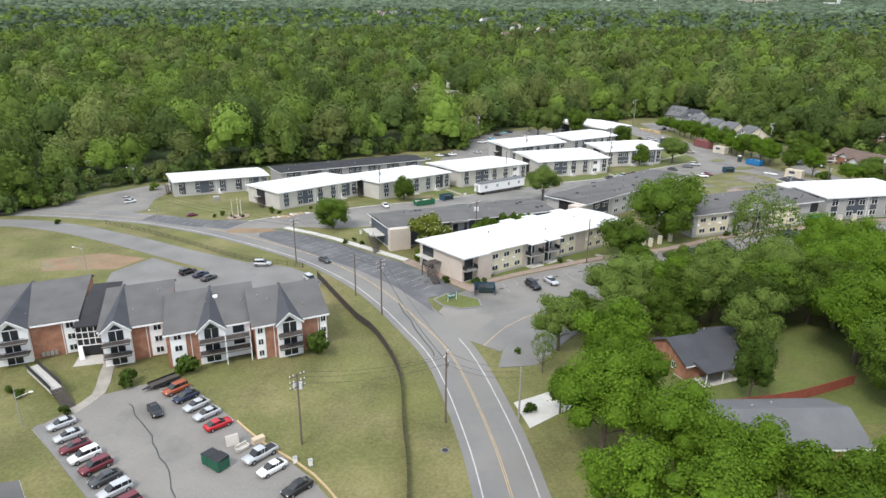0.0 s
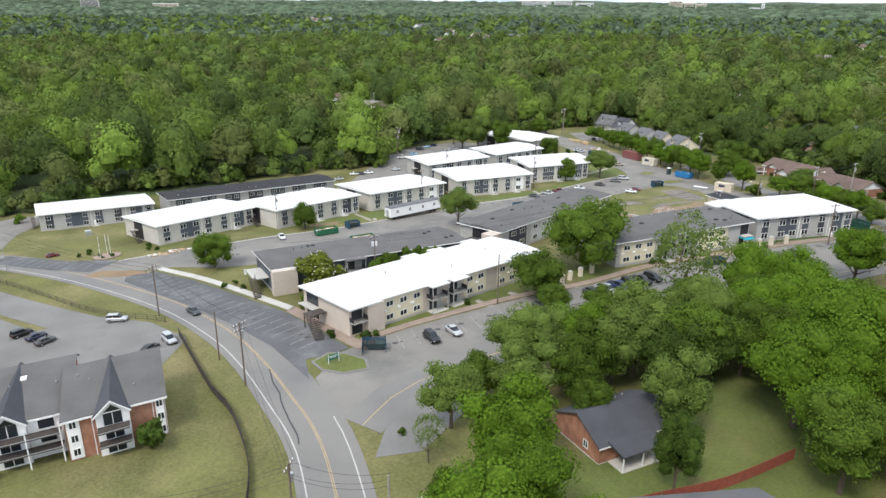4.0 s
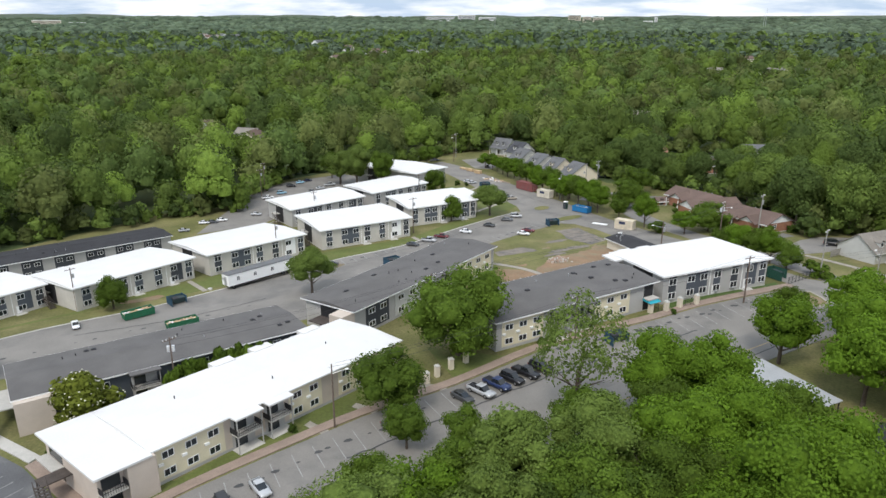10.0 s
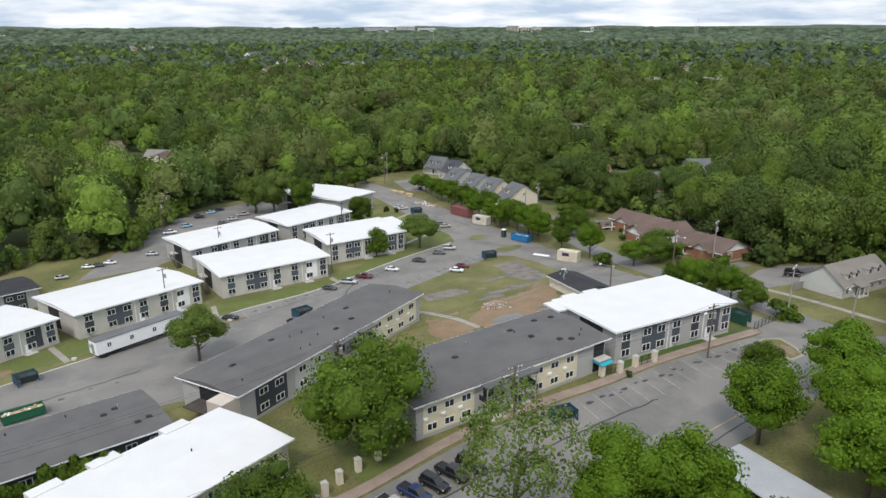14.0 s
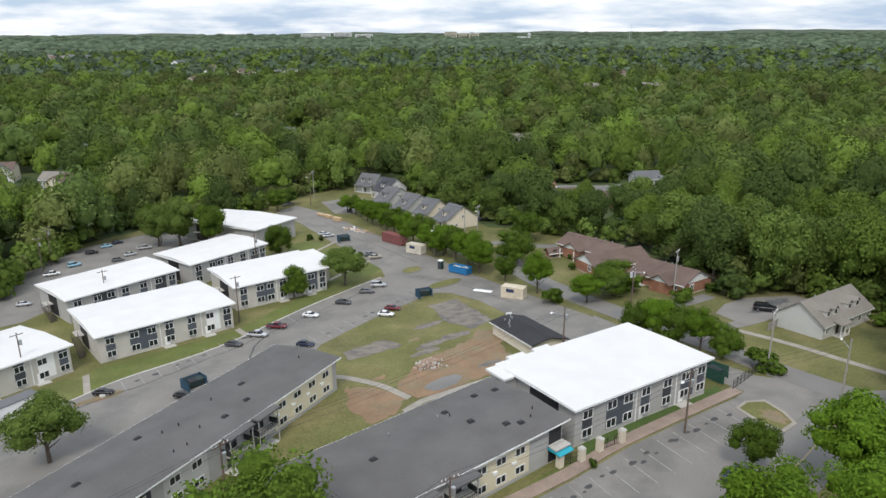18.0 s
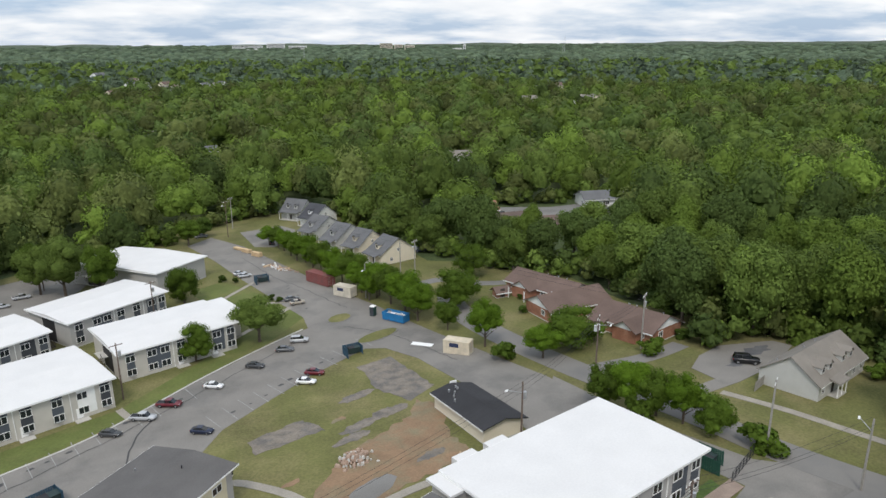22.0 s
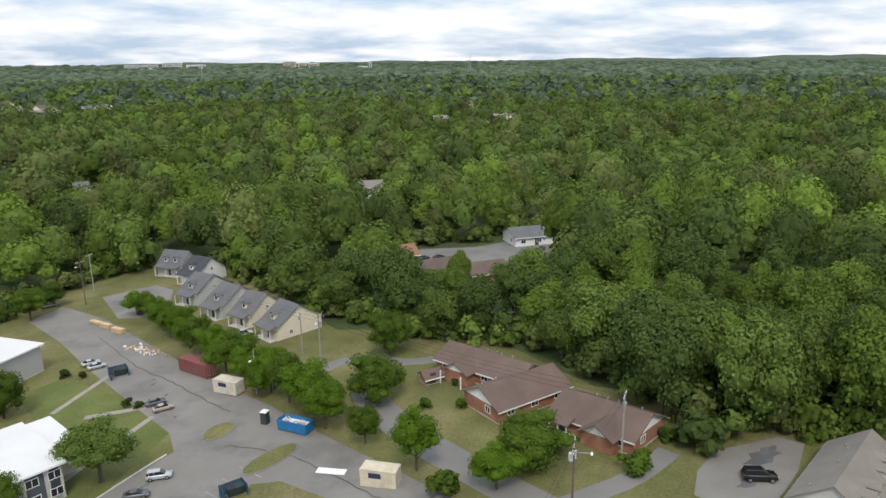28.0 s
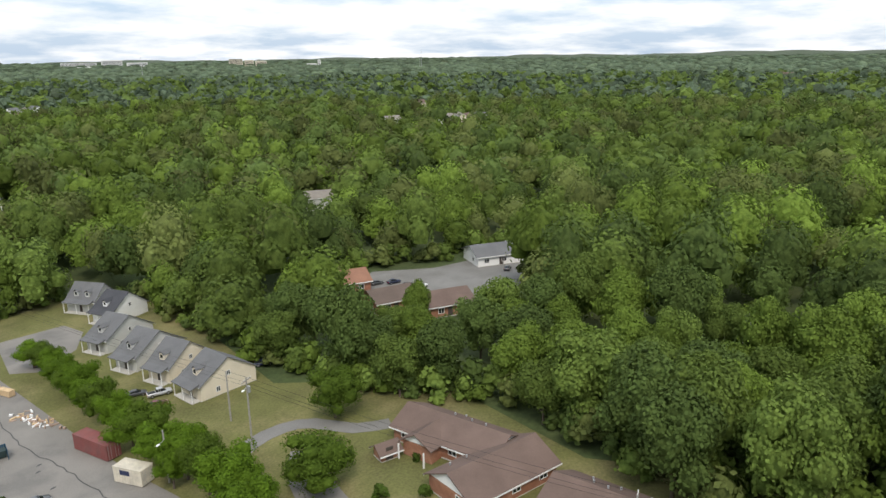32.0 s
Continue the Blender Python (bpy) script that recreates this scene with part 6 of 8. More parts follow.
house("far_house", 190.0, 203.5, -40, 13, 8, 2.9, 1.9, M_GREYSH, M_WTRIM, "white house with grey roof among trees", "houses in the woods", vents=3)
house("far_house", 158.5, 221.0, -35, 9, 8, 2.9, 2.0, surf("rust_shingles", (0.26, 0.135, 0.09), 0.9, 0.2, 0.3, 12, 0.4), M_RBRICK, "brick house with rust-brown roof among trees", "houses in the woods")
house("far_house", 158.0, 204.5, -30, 9, 8, 2.8, 1.8, surf("umber_shingles", (0.12, 0.09, 0.075), 0.9, 0.2, 0.3, 12, 0.4), M_RBRICK, "house with dark brown roof in the woods", "houses in the woods")
fh = house("far_house", 163.0, 194.0, -35, 9.5, 8, 2.8, 1.8, M_BROWNSH, M_RBRICK, "house with brown roof and white strips in the woods", "houses in the woods")
drape("wood_lane", [(163, 222), (174, 225), (184, 213), (196, 207), (203, 200), (196, 191), (186, 189), (176, 191), (170, 200), (163, 212)], M_GRAVEL, 0.06, "grey lane between houses in the woods", "road", thick=0.08)
house("grove_house", 40.8, 77.0, 18, 13.0, 9.5, 2.9, 2.4, M_SLATE_ROOF, M_RBRICK, "brick house with grey roof and porch under the trees", "houses in the grove", porch=(1.5, 8.5, 3.0), vents=2, there=True)
house("grove_house", 30.4, 44.6, -3.5, 16.5, 8.0, 2.8, 2.0, M_GREYSH, M_RBRICK, "low brick house with grey shingle roof", "houses in the grove", vents=3)
cp = thing("carport", 84.4, 91.2, -80, "open carport with pale metal roof under the trees", "carport", plan=True)
on_slope()
part("roof", MB().hull([(0, 0, 2.6), (11.2, 0, 2.6), (11.2, 5.3, 2.9), (0, 5.3, 2.9)], [(0, 0, 2.72), (11.2, 0, 2.72), (11.2, 5.3, 3.02), (0, 5.3, 3.02)]), surf("pale_metal_roof", (0.36, 0.37, 0.38), 0.45, 0.1, 0.5, 6, 0.1), cp)
for px, py in ((0.2, 0.2), (10.9, 0.2), (0.2, 5.0), (10.9, 5.0), (5.5, 0.2), (5.5, 5.0)):
    part("post", MB().box(px, py, -0.3, px + 0.12, py + 0.12, 2.62), M_BLACK, cp)
off_slope()
house("grove_house", 84.6, 67.6, 8, 9.5, 7.5, 2.8, 1.9, M_BLACKSH, M_WTRIM, "white house with dark roof in the grove", "houses in the grove")
shed = house("long_shed", 104.0, 133.6, 93, 11.2, 5.4, 2.5, 0.8, M_BLACKSH, M_CWALL, "cream block shed with near-black shingle roof", windows=False, vents=6, category="shed")
part("side_door", MB().box(11.405, 2.0, 0.1, 11.45, 3.0, 2.1), M_WTRIM, shed)
ph = house("playhouse", 128.6, 169.9, -20, 2.6, 2.0, 1.5, 0.8, M_BROWNSH, M_RBRICK, "small red playhouse with brown roof on the lawn", windows=False, category="playhouse")

# houses scattered through the far woods
rng = random.Random(21)
FAR = [(211, 1223), (243, 1330), (225, 1169), (230, 1123), (257, 1214), (250, 1130), (252, 1087), (272, 1157), (265, 1058), (302, 1159), (290, 1080), (317, 1150), (341, 1179), (245, 1072), (240, 1227), (195, 1490), (171, 1072),
       (154, 659), (175, 566), (140, 531), (301, 462), (677, 849), (720, 886), (632, 703), (655, 690), (1056, 512), (568, 743), (605, 698), (626, 694), (43, 455), (44, 539), (16, 499), (-129, 497), (14, 485), (38, 439), (624, 706), (264, 224),
       (-24, 1787), (11, 1776), (37, 1794), (1730, 815), (1747, 775), (1760, 745), (1747, 847), (-17, 1862), (23, 1859)]
for i, (x, y) in enumerate(FAR):
    d = math.hypot(x - 45, y - 70)
    s = 0.9 if d < 300 else 1.0 if d < 600 else 1.3 if d < 1400 else 1.8
    house("far_house", x, y, rng.uniform(0, 180), 13 * s, 9 * s, 3.2 if d < 300 else 6.5 if d < 600 else 10.5, 3.0 * s, [M_GREYSH, M_BROWNSH, M_TANSH][i % 3], [M_WTRIM, M_CWALL, M_LTWALL][i % 3], "pale house with shingle roof among far trees", "houses in the woods", windows=d < 500, doors=False, there=True)


def far_building(x, y, rz, parts, label, wall):
    b = thing("far_building", x, y, rz, label, "building", "far town buildings", there=True)
    for i, (u, v, L, W, h) in enumerate(parts):
        part("wall", MB().box(u, v, -5, u + L, v + W, h), wall, b)
        part("flat_roof", MB().box(u - 0.5, v - 0.5, h, u + L + 0.5, v + W + 0.5, h + 1.2), M_WTRIM, b)
        for k in range(max(0, int(h / 4) - 1)):
            part("window_band", MB().box(u + 2, v - 0.25, 5 + k * 4, u + L - 2, v - 0.01, 7 + k * 4), M_GLASS, b)
    return b


far_building(1640, 3340, -30, [(0, 0, 60, 30, 32), (70, 5, 40, 30, 26), (120, 0, 50, 30, 22)], "tan multi-storey buildings on the far ridge", M_CWALL)
far_building(1030, 3780, -16, [(0, 0, 150, 40, 20), (170, 10, 90, 40, 30), (280, 0, 90, 30, 18)], "white buildings of the far town", M_WTRIM)
far_building(-640, 2930, 8, [(0, 0, 90, 40, 22), (110, 0, 60, 40, 14)], "tan building on the far western ridge", M_CWALL)
far_building(-880, 2880, 10, [(0, 0, 60, 30, 40)], "grey block on the far western ridge", M_LTWALL)
far_building(1760, 2850, -32, [(0, 0, 40, 20, 14), (46, 0, 12, 12, 30)], "white far church with tower", M_WTRIM)
for x, y, h in ((1771, 2106, 70), (831, 2197, 60), (1718, 2053, 55)):
    tw = thing("radio_mast", x, y, 0, "thin lattice radio mast on the horizon", "mast", there=True)
    part("mast", MB().tube((0, 0, 0), (0, 0, h), 0.7, 0.3, 4), M_STEEL, tw)

# ---- vehicles ----
PAINT = {}


def paint(c):
    if c not in PAINT:
        PAINT[c] = surf("car_paint", c, 0.28, 0.04, 1.0, 5.0, 0.0, metal=0.25 if sum(c) > 0.25 and max(c) - min(c) < 0.05 else 0.05, spec=0.6)
    return PAINT[c]


M_CARGLASS = glass("car_glass", (0.015, 0.018, 0.02), 0.05)
M_RIM = surf("wheel_rim", (0.42, 0.42, 0.43), 0.35, 0.1, 2.0, 9.0, 0.0, metal=0.8)
M_LAMP = surf("head_lamp", (0.75, 0.76, 0.78), 0.15, 0.02)
M_TAIL = surf("tail_lamp", (0.35, 0.01, 0.01), 0.2, 0.02)
CARS = {}


def section(x, w, z0, z1, tuck=0.08):
    """A rounded cross-section of a body at x, w wide."""
    return [(x, -w + tuck, z0), (x, w - tuck, z0), (x, w, z0 + 0.16), (x, w, z1 - 0.14), (x, w - 0.1, z1), (x, -w + 0.1, z1), (x, -w, z1 - 0.14), (x, -w, z0 + 0.16)]


def car_meshes(kind):
    if kind in CARS:
        return CARS[kind]
    if kind == "sedan":
        body = [(-2.2, 0.72, 0.38, 0.78), (-2.08, 0.84, 0.26, 0.92), (-1.2, 0.88, 0.22, 0.96), (0.6, 0.88, 0.22, 0.95), (1.3, 0.86, 0.22, 0.88), (2.0, 0.80, 0.28, 0.78), (2.2, 0.66, 0.36, 0.64)]
        cab = [(-1.75, 0.66, 0.90, 0.94), (-1.0, 0.70, 0.90, 1.36), (0.15, 0.70, 0.90, 1.38), (1.1, 0.68, 0.86, 0.90)]
        top = (-1.0, 0.2, 0.62, 1.36)
        hub, wr = 1.35, 0.32
    elif kind == "suv":
        body = [(-2.25, 0.78, 0.42, 0.95), (-2.15, 0.88, 0.30, 1.06), (-1.2, 0.92, 0.28, 1.08), (0.8, 0.92, 0.28, 1.06), (1.4, 0.90, 0.28, 1.0), (2.1, 0.84, 0.32, 0.92), (2.28, 0.72, 0.42, 0.78)]
        cab = [(-2.15, 0.74, 1.02, 1.10), (-1.9, 0.74, 1.02, 1.66), (0.3, 0.74, 1.02, 1.68), (1.15, 0.72, 1.0, 1.04)]
        top = (-1.95, 0.35, 0.68, 1.66)
        hub, wr = 1.42, 0.37
    else:
        body = [(-2.7, 0.84, 0.45, 0.98), (-2.6, 0.90, 0.36, 1.02), (-0.6, 0.92, 0.34, 1.02), (1.2, 0.92, 0.34, 1.04), (2.2, 0.90, 0.36, 1.0), (2.5, 0.86, 0.42, 0.92), (2.65, 0.74, 0.48, 0.8)]
        cab = [(-0.75, 0.76, 1.0, 1.05), (-0.6, 0.76, 1.0, 1.70), (0.7, 0.76, 1.0, 1.72), (1.4, 0.74, 1.0, 1.04)]
        top = (-0.62, 0.72, 0.70, 1.70)
        hub, wr = 1.7, 0.39
    b = MB().loft([section(x, w, a, c) for x, w, a, c in body])
    g = MB().loft([[(x, -w, a), (x, w, a), (x, w * 0.84, c), (x, -w * 0.84, c)] for x, w, a, c in cab])
    x0, x1, w, z = top
    r = MB().hull([(x0, -w, z - 0.01), (x1, -w, z + 0.01), (x1, w, z + 0.01), (x0, w, z - 0.01)], [(x0 + 0.1, -w + 0.1, z + 0.06), (x1 - 0.1, -w + 0.1, z + 0.07), (x1 - 0.1, w - 0.1, z + 0.07), (x0 + 0.1, w - 0.1, z + 0.06)])
    for px in (x0 + 0.35, (x0 + x1) / 2 + 0.1):
        for s in (-1, 1):
            r.box(px - 0.04, s * w * 1.04 - 0.03, cab[1][2], px + 0.04, s * w * 1.04 + 0.03, z)
    t = MB().tube((0, -0.1, 0), (0, 0.1, 0), wr, wr, 12)
    rim = MB().tube((0, -0.108, 0), (0, 0.108, 0), wr * 0.6, wr * 0.6, 8)
    fx, fw = body[-2][0] + 0.06, body[-2][1]
    lamp = MB().box(-0.12, -0.16, -0.07, 0.12, 0.16, 0.07)
    bed = None
    if kind == "pickup":
        bed = MB().box(-2.5, -0.72, 1.021, -0.85, 0.72, 1.03)
    CARS[kind] = (b.mesh("body", M_STEEL), g.mesh("glazing", M_CARGLASS), r.mesh("roof", M_STEEL), t.mesh("tyre", M_RUBBER), rim.mesh("rim", M_RIM), lamp.mesh("headlight", M_LAMP), lamp.mesh("tail_light", M_TAIL), bed.mesh("load_bed", M_BLACK) if bed else None, hub, wr, body)
    CARS[kind][0].shade_smooth()
    return CARS[kind]


NAMES = {"sedan": "car", "suv": "suv", "pickup": "pickup_truck"}
COL = {"silver": (0.46, 0.47, 0.48), "white": (0.80, 0.80, 0.80), "black": (0.012, 0.012, 0.014), "red": (0.42, 0.012, 0.02), "maroon": (0.13, 0.016, 0.025), "grey": (0.12, 0.125, 0.13), "darkgrey": (0.05, 0.052, 0.055), "blue": (0.02, 0.035, 0.10), "navy": (0.012, 0.018, 0.045), "orange": (0.30, 0.075, 0.03), "lightblue": (0.28, 0.48, 0.60), "green": (0.05, 0.10, 0.075), "tan": (0.35, 0.31, 0.25)}


def car(kind, x, y, rz, colour, where, group="parked cars", s=0.95):
    body, win, roof, tyre, rim, lamp, tail, bed, hub, wr, prof = car_meshes(kind)
    c = thing(NAMES[kind], x, y, rz, colour.replace("darkgrey", "dark grey").replace("lightblue", "light blue") + " " + {"sedan": "sedan", "suv": "SUV", "pickup": "pickup truck"}[kind] + " parked " + where, {"sedan": "car", "suv": "car", "pickup": "pickup truck"}[kind], group, dz=0.09, lean=True)
    s *= 0.86 if y > 140 else 1.0
    c.scale = [q * s for q in c.scale]
    b = part("body", body, None, c)
    r = part("roof", roof, None, c)
    for ob in (b, r):
        ob.material_slots[0].link = "OBJECT"
        ob.material_slots[0].material = paint(COL[colour])
    part("glazing", win, None, c)
    if bed:
        part("load_bed", bed, None, c)
    w = prof[2][1] - 0.08
    for px in (-hub, hub):
        for py in (-w, w):
            q = part("wheel", tyre, None, c, "", (px, py, wr))
            part("rim", rim, None, q)
    for py in (-1, 1):
        part("headlight", lamp, None, c, "", (prof[-2][0], py * (prof[-2][1] - 0.2), prof[-2][3] - 0.14))
        part("tail_light", tail, None, c, "", (prof[1][0], py * (prof[1][1] - 0.2), prof[1][3] - 0.2))
    return c


LOT = "in the brick apartments' lot"
for q in ((-57.2, 59.8, 214, "sedan", "silver"), (-54.4, 57.2, 214, "sedan", "silver"), (-52.0, 54.9, 214, "sedan", "maroon"), (-49.4, 53.0, 217, "suv", "white"), (-46.7, 51.0, 219, "suv", "maroon"), (-44.2, 48.9, 219, "sedan", "darkgrey"), (-41.7, 46.8, 219, "suv", "silver"), (-39.4, 44.6, 220, "suv", "maroon"), (-37.0, 42.4, 220, "sedan", "silver"),
          (-43.9, 66.0, 220, "suv", "orange"), (-41.4, 64.0, 220, "sedan", "navy"), (-38.8, 61.8, 220, "sedan", "silver"), (-36.3, 59.7, 217, "sedan", "silver"), (-33.7, 57.3, 32, "sedan", "red"), (-44.6, 61.3, -48, "sedan", "black"), (-25.7, 51.0, 220, "pickup", "silver"), (-23.4, 48.6, 218, "sedan", "white"), (-19.4, 45.3, 218, "sedan", "black"), (-14.0, 40.5, 218, "sedan", "red")):
    car(q[3], q[0], q[1], q[2], q[4], LOT)
for x, y, a, k, c, w in ((-63.4, 111.6, 40, "suv", "black", "behind the brick apartments"), (-59.5, 109.5, 45, "sedan", "navy", "behind the brick apartments"), (-56.6, 107.2, 45, "sedan", "darkgrey", "behind the brick apartments"), (-46.4, 113.0, -8, "suv", "silver", "on the lane"), (-32.4, 101.6, -50, "suv", "silver", "behind the brick apartments"), (-34.8, 99.2, 60, "sedan", "black", "behind the brick apartments"),
                         (-31.5, 112.2, -48, "sedan", "darkgrey", "on the curved road"), (-115.5, 181.0, 30, "pickup", "white", "at the bend"), (-119, 186, 30, "suv", "silver", "at the bend"), (-83.5, 158.5, 15, "sedan", "maroon", "in the west stalls"), (-20.8, 154.2, -68, "pickup", "white", "on the inner lane"), (15.0, 91.0, -62, "suv", "black", "in the south lot"), (19.0, 92.6, -62, "sedan", "silver", "in the south lot"),
                         (47.6, 101.6, -60, "sedan", "darkgrey", "in the south lot"), (50.6, 102.0, -58, "pickup", "silver", "in the south lot"), (53.4, 102.7, -58, "pickup", "blue", "with a blue cover, in the south lot"), (56.0, 103.2, -58, "suv", "black", "in the south lot"), (58.6, 103.9, -58, "pickup", "black", "in the south lot"), (61.2, 104.3, -58, "suv", "black", "in the south lot"), (36.5, 98.4, -62, "sedan", "darkgrey", "under a tree"), (102.2, 101.5, 10, "sedan", "blue", "under a tree"),
                         (33.6, 166.4, -28, "sedan", "black", "below the apartments"), (55.5, 170.9, -40, "sedan", "darkgrey", "below the apartments"), (60.2, 172.1, -38, "pickup", "silver", "below the apartments"), (64.2, 173.4, -38, "pickup", "maroon", "below the apartments"), (71.4, 174.3, -42, "sedan", "white", "below the apartments"), (79.0, 176.2, -44, "sedan", "darkgrey", "below the apartments"), (85.2, 178.4, -34, "sedan", "grey", "below the apartments"), (88.6, 180.0, -34, "suv", "silver", "below the apartments"),
                         (67.4, 162.4, -40, "sedan", "navy", "beside the grass field"), (84.6, 165.2, -40, "sedan", "white", "beside the grass field"), (86.8, 167.0, -40, "sedan", "maroon", "beside the grass field"), (46.0, 157.0, -35, "sedan", "black", "beside the dark roof"), (-4.2, 222.5, -20, "sedan", "white", "in the north lot"), (-1.5, 222.0, -20, "sedan", "darkgrey", "in the north lot"), (1.4, 222.6, -20, "sedan", "white", "in the north lot"), (-9.5, 217, -10, "sedan", "silver", "in the north lot"),
                         (24.0, 259.5, -20, "suv", "black", "in the north lot"), (27.8, 264.0, -5, "sedan", "lightblue", "in the north lot"), (30.8, 265.8, -5, "sedan", "navy", "in the north lot"), (39.0, 252.5, -15, "pickup", "silver", "in the north lot"), (35.2, 248.6, -12, "sedan", "silver", "in the north lot"), (32.0, 245.4, -12, "sedan", "grey", "in the north lot"), (20.4, 249.4, 0, "suv", "lightblue", "in the north lot"), (15.4, 244.6, -12, "pickup", "white", "in the north lot"), (12.3, 223.6, -25, "sedan", "silver", "in the north lot"), (6.0, 236.8, 10, "sedan", "grey", "in the north lot"),
                         (88.8, 226.6, -18, "sedan", "silver", "beside the back lane"), (89.4, 224.0, -18, "sedan", "silver", "beside the back lane"), (94.0, 200.4, -20, "sedan", "grey", "beside the back lane"), (94.4, 197.6, -20, "sedan", "tan", "beside the back lane"), (87.5, 272.5, -20, "pickup", "grey", "at the lane's end"), (112.6, 217.0, -30, "sedan", "darkgrey", "by the townhouses"), (115.4, 213.6, -25, "pickup", "silver", "by the townhouses"), (113.8, 210.2, -22, "sedan", "maroon", "by the townhouses"), (103.5, 246.5, 70, "sedan", "darkgrey", "by the court"),
                         (132.2, 207.0, -35, "sedan", "navy", "behind a townhouse"), (141.6, 125.4, -50, "suv", "black", "beside the tan house"), (169.0, 217.6, -30, "sedan", "darkgrey", "in the woods' lane"), (171.8, 214.5, -30, "sedan", "navy", "in the woods' lane"), (173.6, 207.0, -20, "sedan", "white", "in the woods' lane"), (172.2, 210.2, -20, "sedan", "black", "in the woods' lane"), (183.0, 192.5, -30, "suv", "white", "in the woods' lane"), (192.5, 196.5, 20, "sedan", "grey", "by the white house")):
    car(k, x, y, a, c, w)
# the flatbed trailer beside the parked cars
ft = thing("flatbed_trailer", -46.9, 68.2, 218, "dark steel utility trailer parked in the lot", "trailer", lean=True, dz=0.07)
part("deck", MB().box(-2.6, -0.95, 0.55, 2.4, 0.95, 0.68), M_WOOD, ft)
part("drawbar", MB().hull([(2.4, -0.5, 0.5), (3.8, -0.05, 0.5), (3.8, 0.05, 0.5), (2.4, 0.5, 0.5)], [(2.4, -0.5, 0.6), (3.8, -0.05, 0.6), (3.8, 0.05, 0.6), (2.4, 0.5, 0.6)]), M_BLACK, ft)
part("side_rail", MB().box(-2.6, -0.98, 0.68, 2.4, -0.92, 1.0).box(-2.6, 0.92, 0.68, 2.4, 0.98, 1.0), M_BLACK, ft)
for px in (-0.8, 0.2):
    for py in (-1.05, 1.05):
        part("wheel", MB().tube((px, py - 0.1, 0.33), (px, py + 0.1, 0.33), 0.33, 0.33, 10), M_RUBBER, ft)


# ---- poles and cables ----
def pole(x, y, h, label, arms=1, can=0, lamp=None, material=None, turn=0.0, name="utility_pole", r=0.16):
    p = thing(name, x, y, turn, label, name.replace("_", " "))
    m = material or M_POLE
    part("shaft", MB().tube((0, 0, -0.6), (0, 0, h), r, r * 0.65, 8), m, p)
    for i in range(arms):
        z = h - 0.5 - i * 0.9
        a = part("crossarm", MB().box(-1.2, -0.06, z, 1.2, 0.06, z + 0.13), m, p)
        for u in (-1.1, -0.55, 0.55, 1.1):
            part("insulator", MB().tube((u, 0, z + 0.13), (u, 0, z + 0.38), 0.06, 0.04), M_WTRIM, a)
    for i in range(can):
        a = i * 2.1
        part("transformer", MB().tube((0.42 * math.cos(a), 0.42 * math.sin(a), h - 2.6), (0.42 * math.cos(a), 0.42 * math.sin(a), h - 1.6), 0.27, 0.27, 10), M_STEEL if can == 1 else M_GREYCAN, p)
    if lamp is not None:
        a = radians(lamp)
        end = (2.2 * math.cos(a), 2.2 * math.sin(a), h - 1.0)
        arm = part("lamp_arm", MB().tube((0, 0, h - 1.6), end, 0.05, 0.04), M_STEEL, p)
        part("lamp_head", MB().hull([(end[0] - 0.3, end[1] - 0.14, end[2] - 0.12), (end[0] + 0.3, end[1] - 0.14, end[2] - 0.12), (end[0] + 0.3, end[1] + 0.14, end[2] - 0.12), (end[0] - 0.3, end[1] + 0.14, end[2] - 0.12)], [(end[0] - 0.22, end[1] - 0.08, end[2] + 0.05), (end[0] + 0.22, end[1] - 0.08, end[2] + 0.05), (end[0] + 0.22, end[1] + 0.08, end[2] + 0.05), (end[0] - 0.22, end[1] + 0.08, end[2] + 0.05)]), M_WTRIM, arm)
    return p


M_GREYCAN = surf("pale_grey_can", (0.6, 0.61, 0.62), 0.5, 0.06)
POLES = [(-38.5, 113.2, 11.5, 2, 0, None, 40), (-21.2, 93.0, 9.5, 0, 0, None, 40), (-14.8, 84.6, 11.5, 2, 1, None, 40), (-2.0, 55.0, 11.5, 1, 1, None, 70), (-20.9, 52.9, 11.5, 3, 2, None, 30), (-148.8, 214.0, 12, 1, 0, None, 20), (-128.0, 208.5, 10, 1, 1, 180, 20), (-50.8, 242.0, 12, 2, 1, None, 20), (14.0, 256.0, 12, 2, 1, None, 10),
         (-23.4, 163.6, 11, 1, 1, None, 20), (20.4, 178.5, 11, 1, 1, None, 10), (28.8, 101.8, 10.5, 0, 0, -10, 0), (57.9, 181.0, 11, 1, 1, None, 0), (103.8, 109.6, 9.5, 1, 1, 190, 0), (94.7, 266.0, 12, 1, 0, 210, 0), (43.9, 255.0, 11, 0, 0, None, 0), (13.2, 246.0, 11.5, 1, 1, None, 0), (70.4, 110.4, 8.5, 1, 1, None, 0), (5.0, 118.4, 10.8, 1, 2, None, 20), (49.5, 128.0, 9.5, 1, 1, None, 20),
         (101.8, 131.4, 10, 0, 1, 150, 0), (122.0, 137.4, 10.5, 2, 2, 250, 30), (31.5, 209, 9.5, 1, 1, None, 0), (66.5, 212, 9.5, 1, 1, None, 0)]
for i, (x, y, h, arms, can, lamp, turn) in enumerate(POLES):
    pole(x, y, h, ("dark timber utility pole with " + ("crossarm" if arms else "bare top") + (" and transformer" if can else "") + (" and street lamp" if lamp is not None else "")), arms, can, lamp, None, turn)
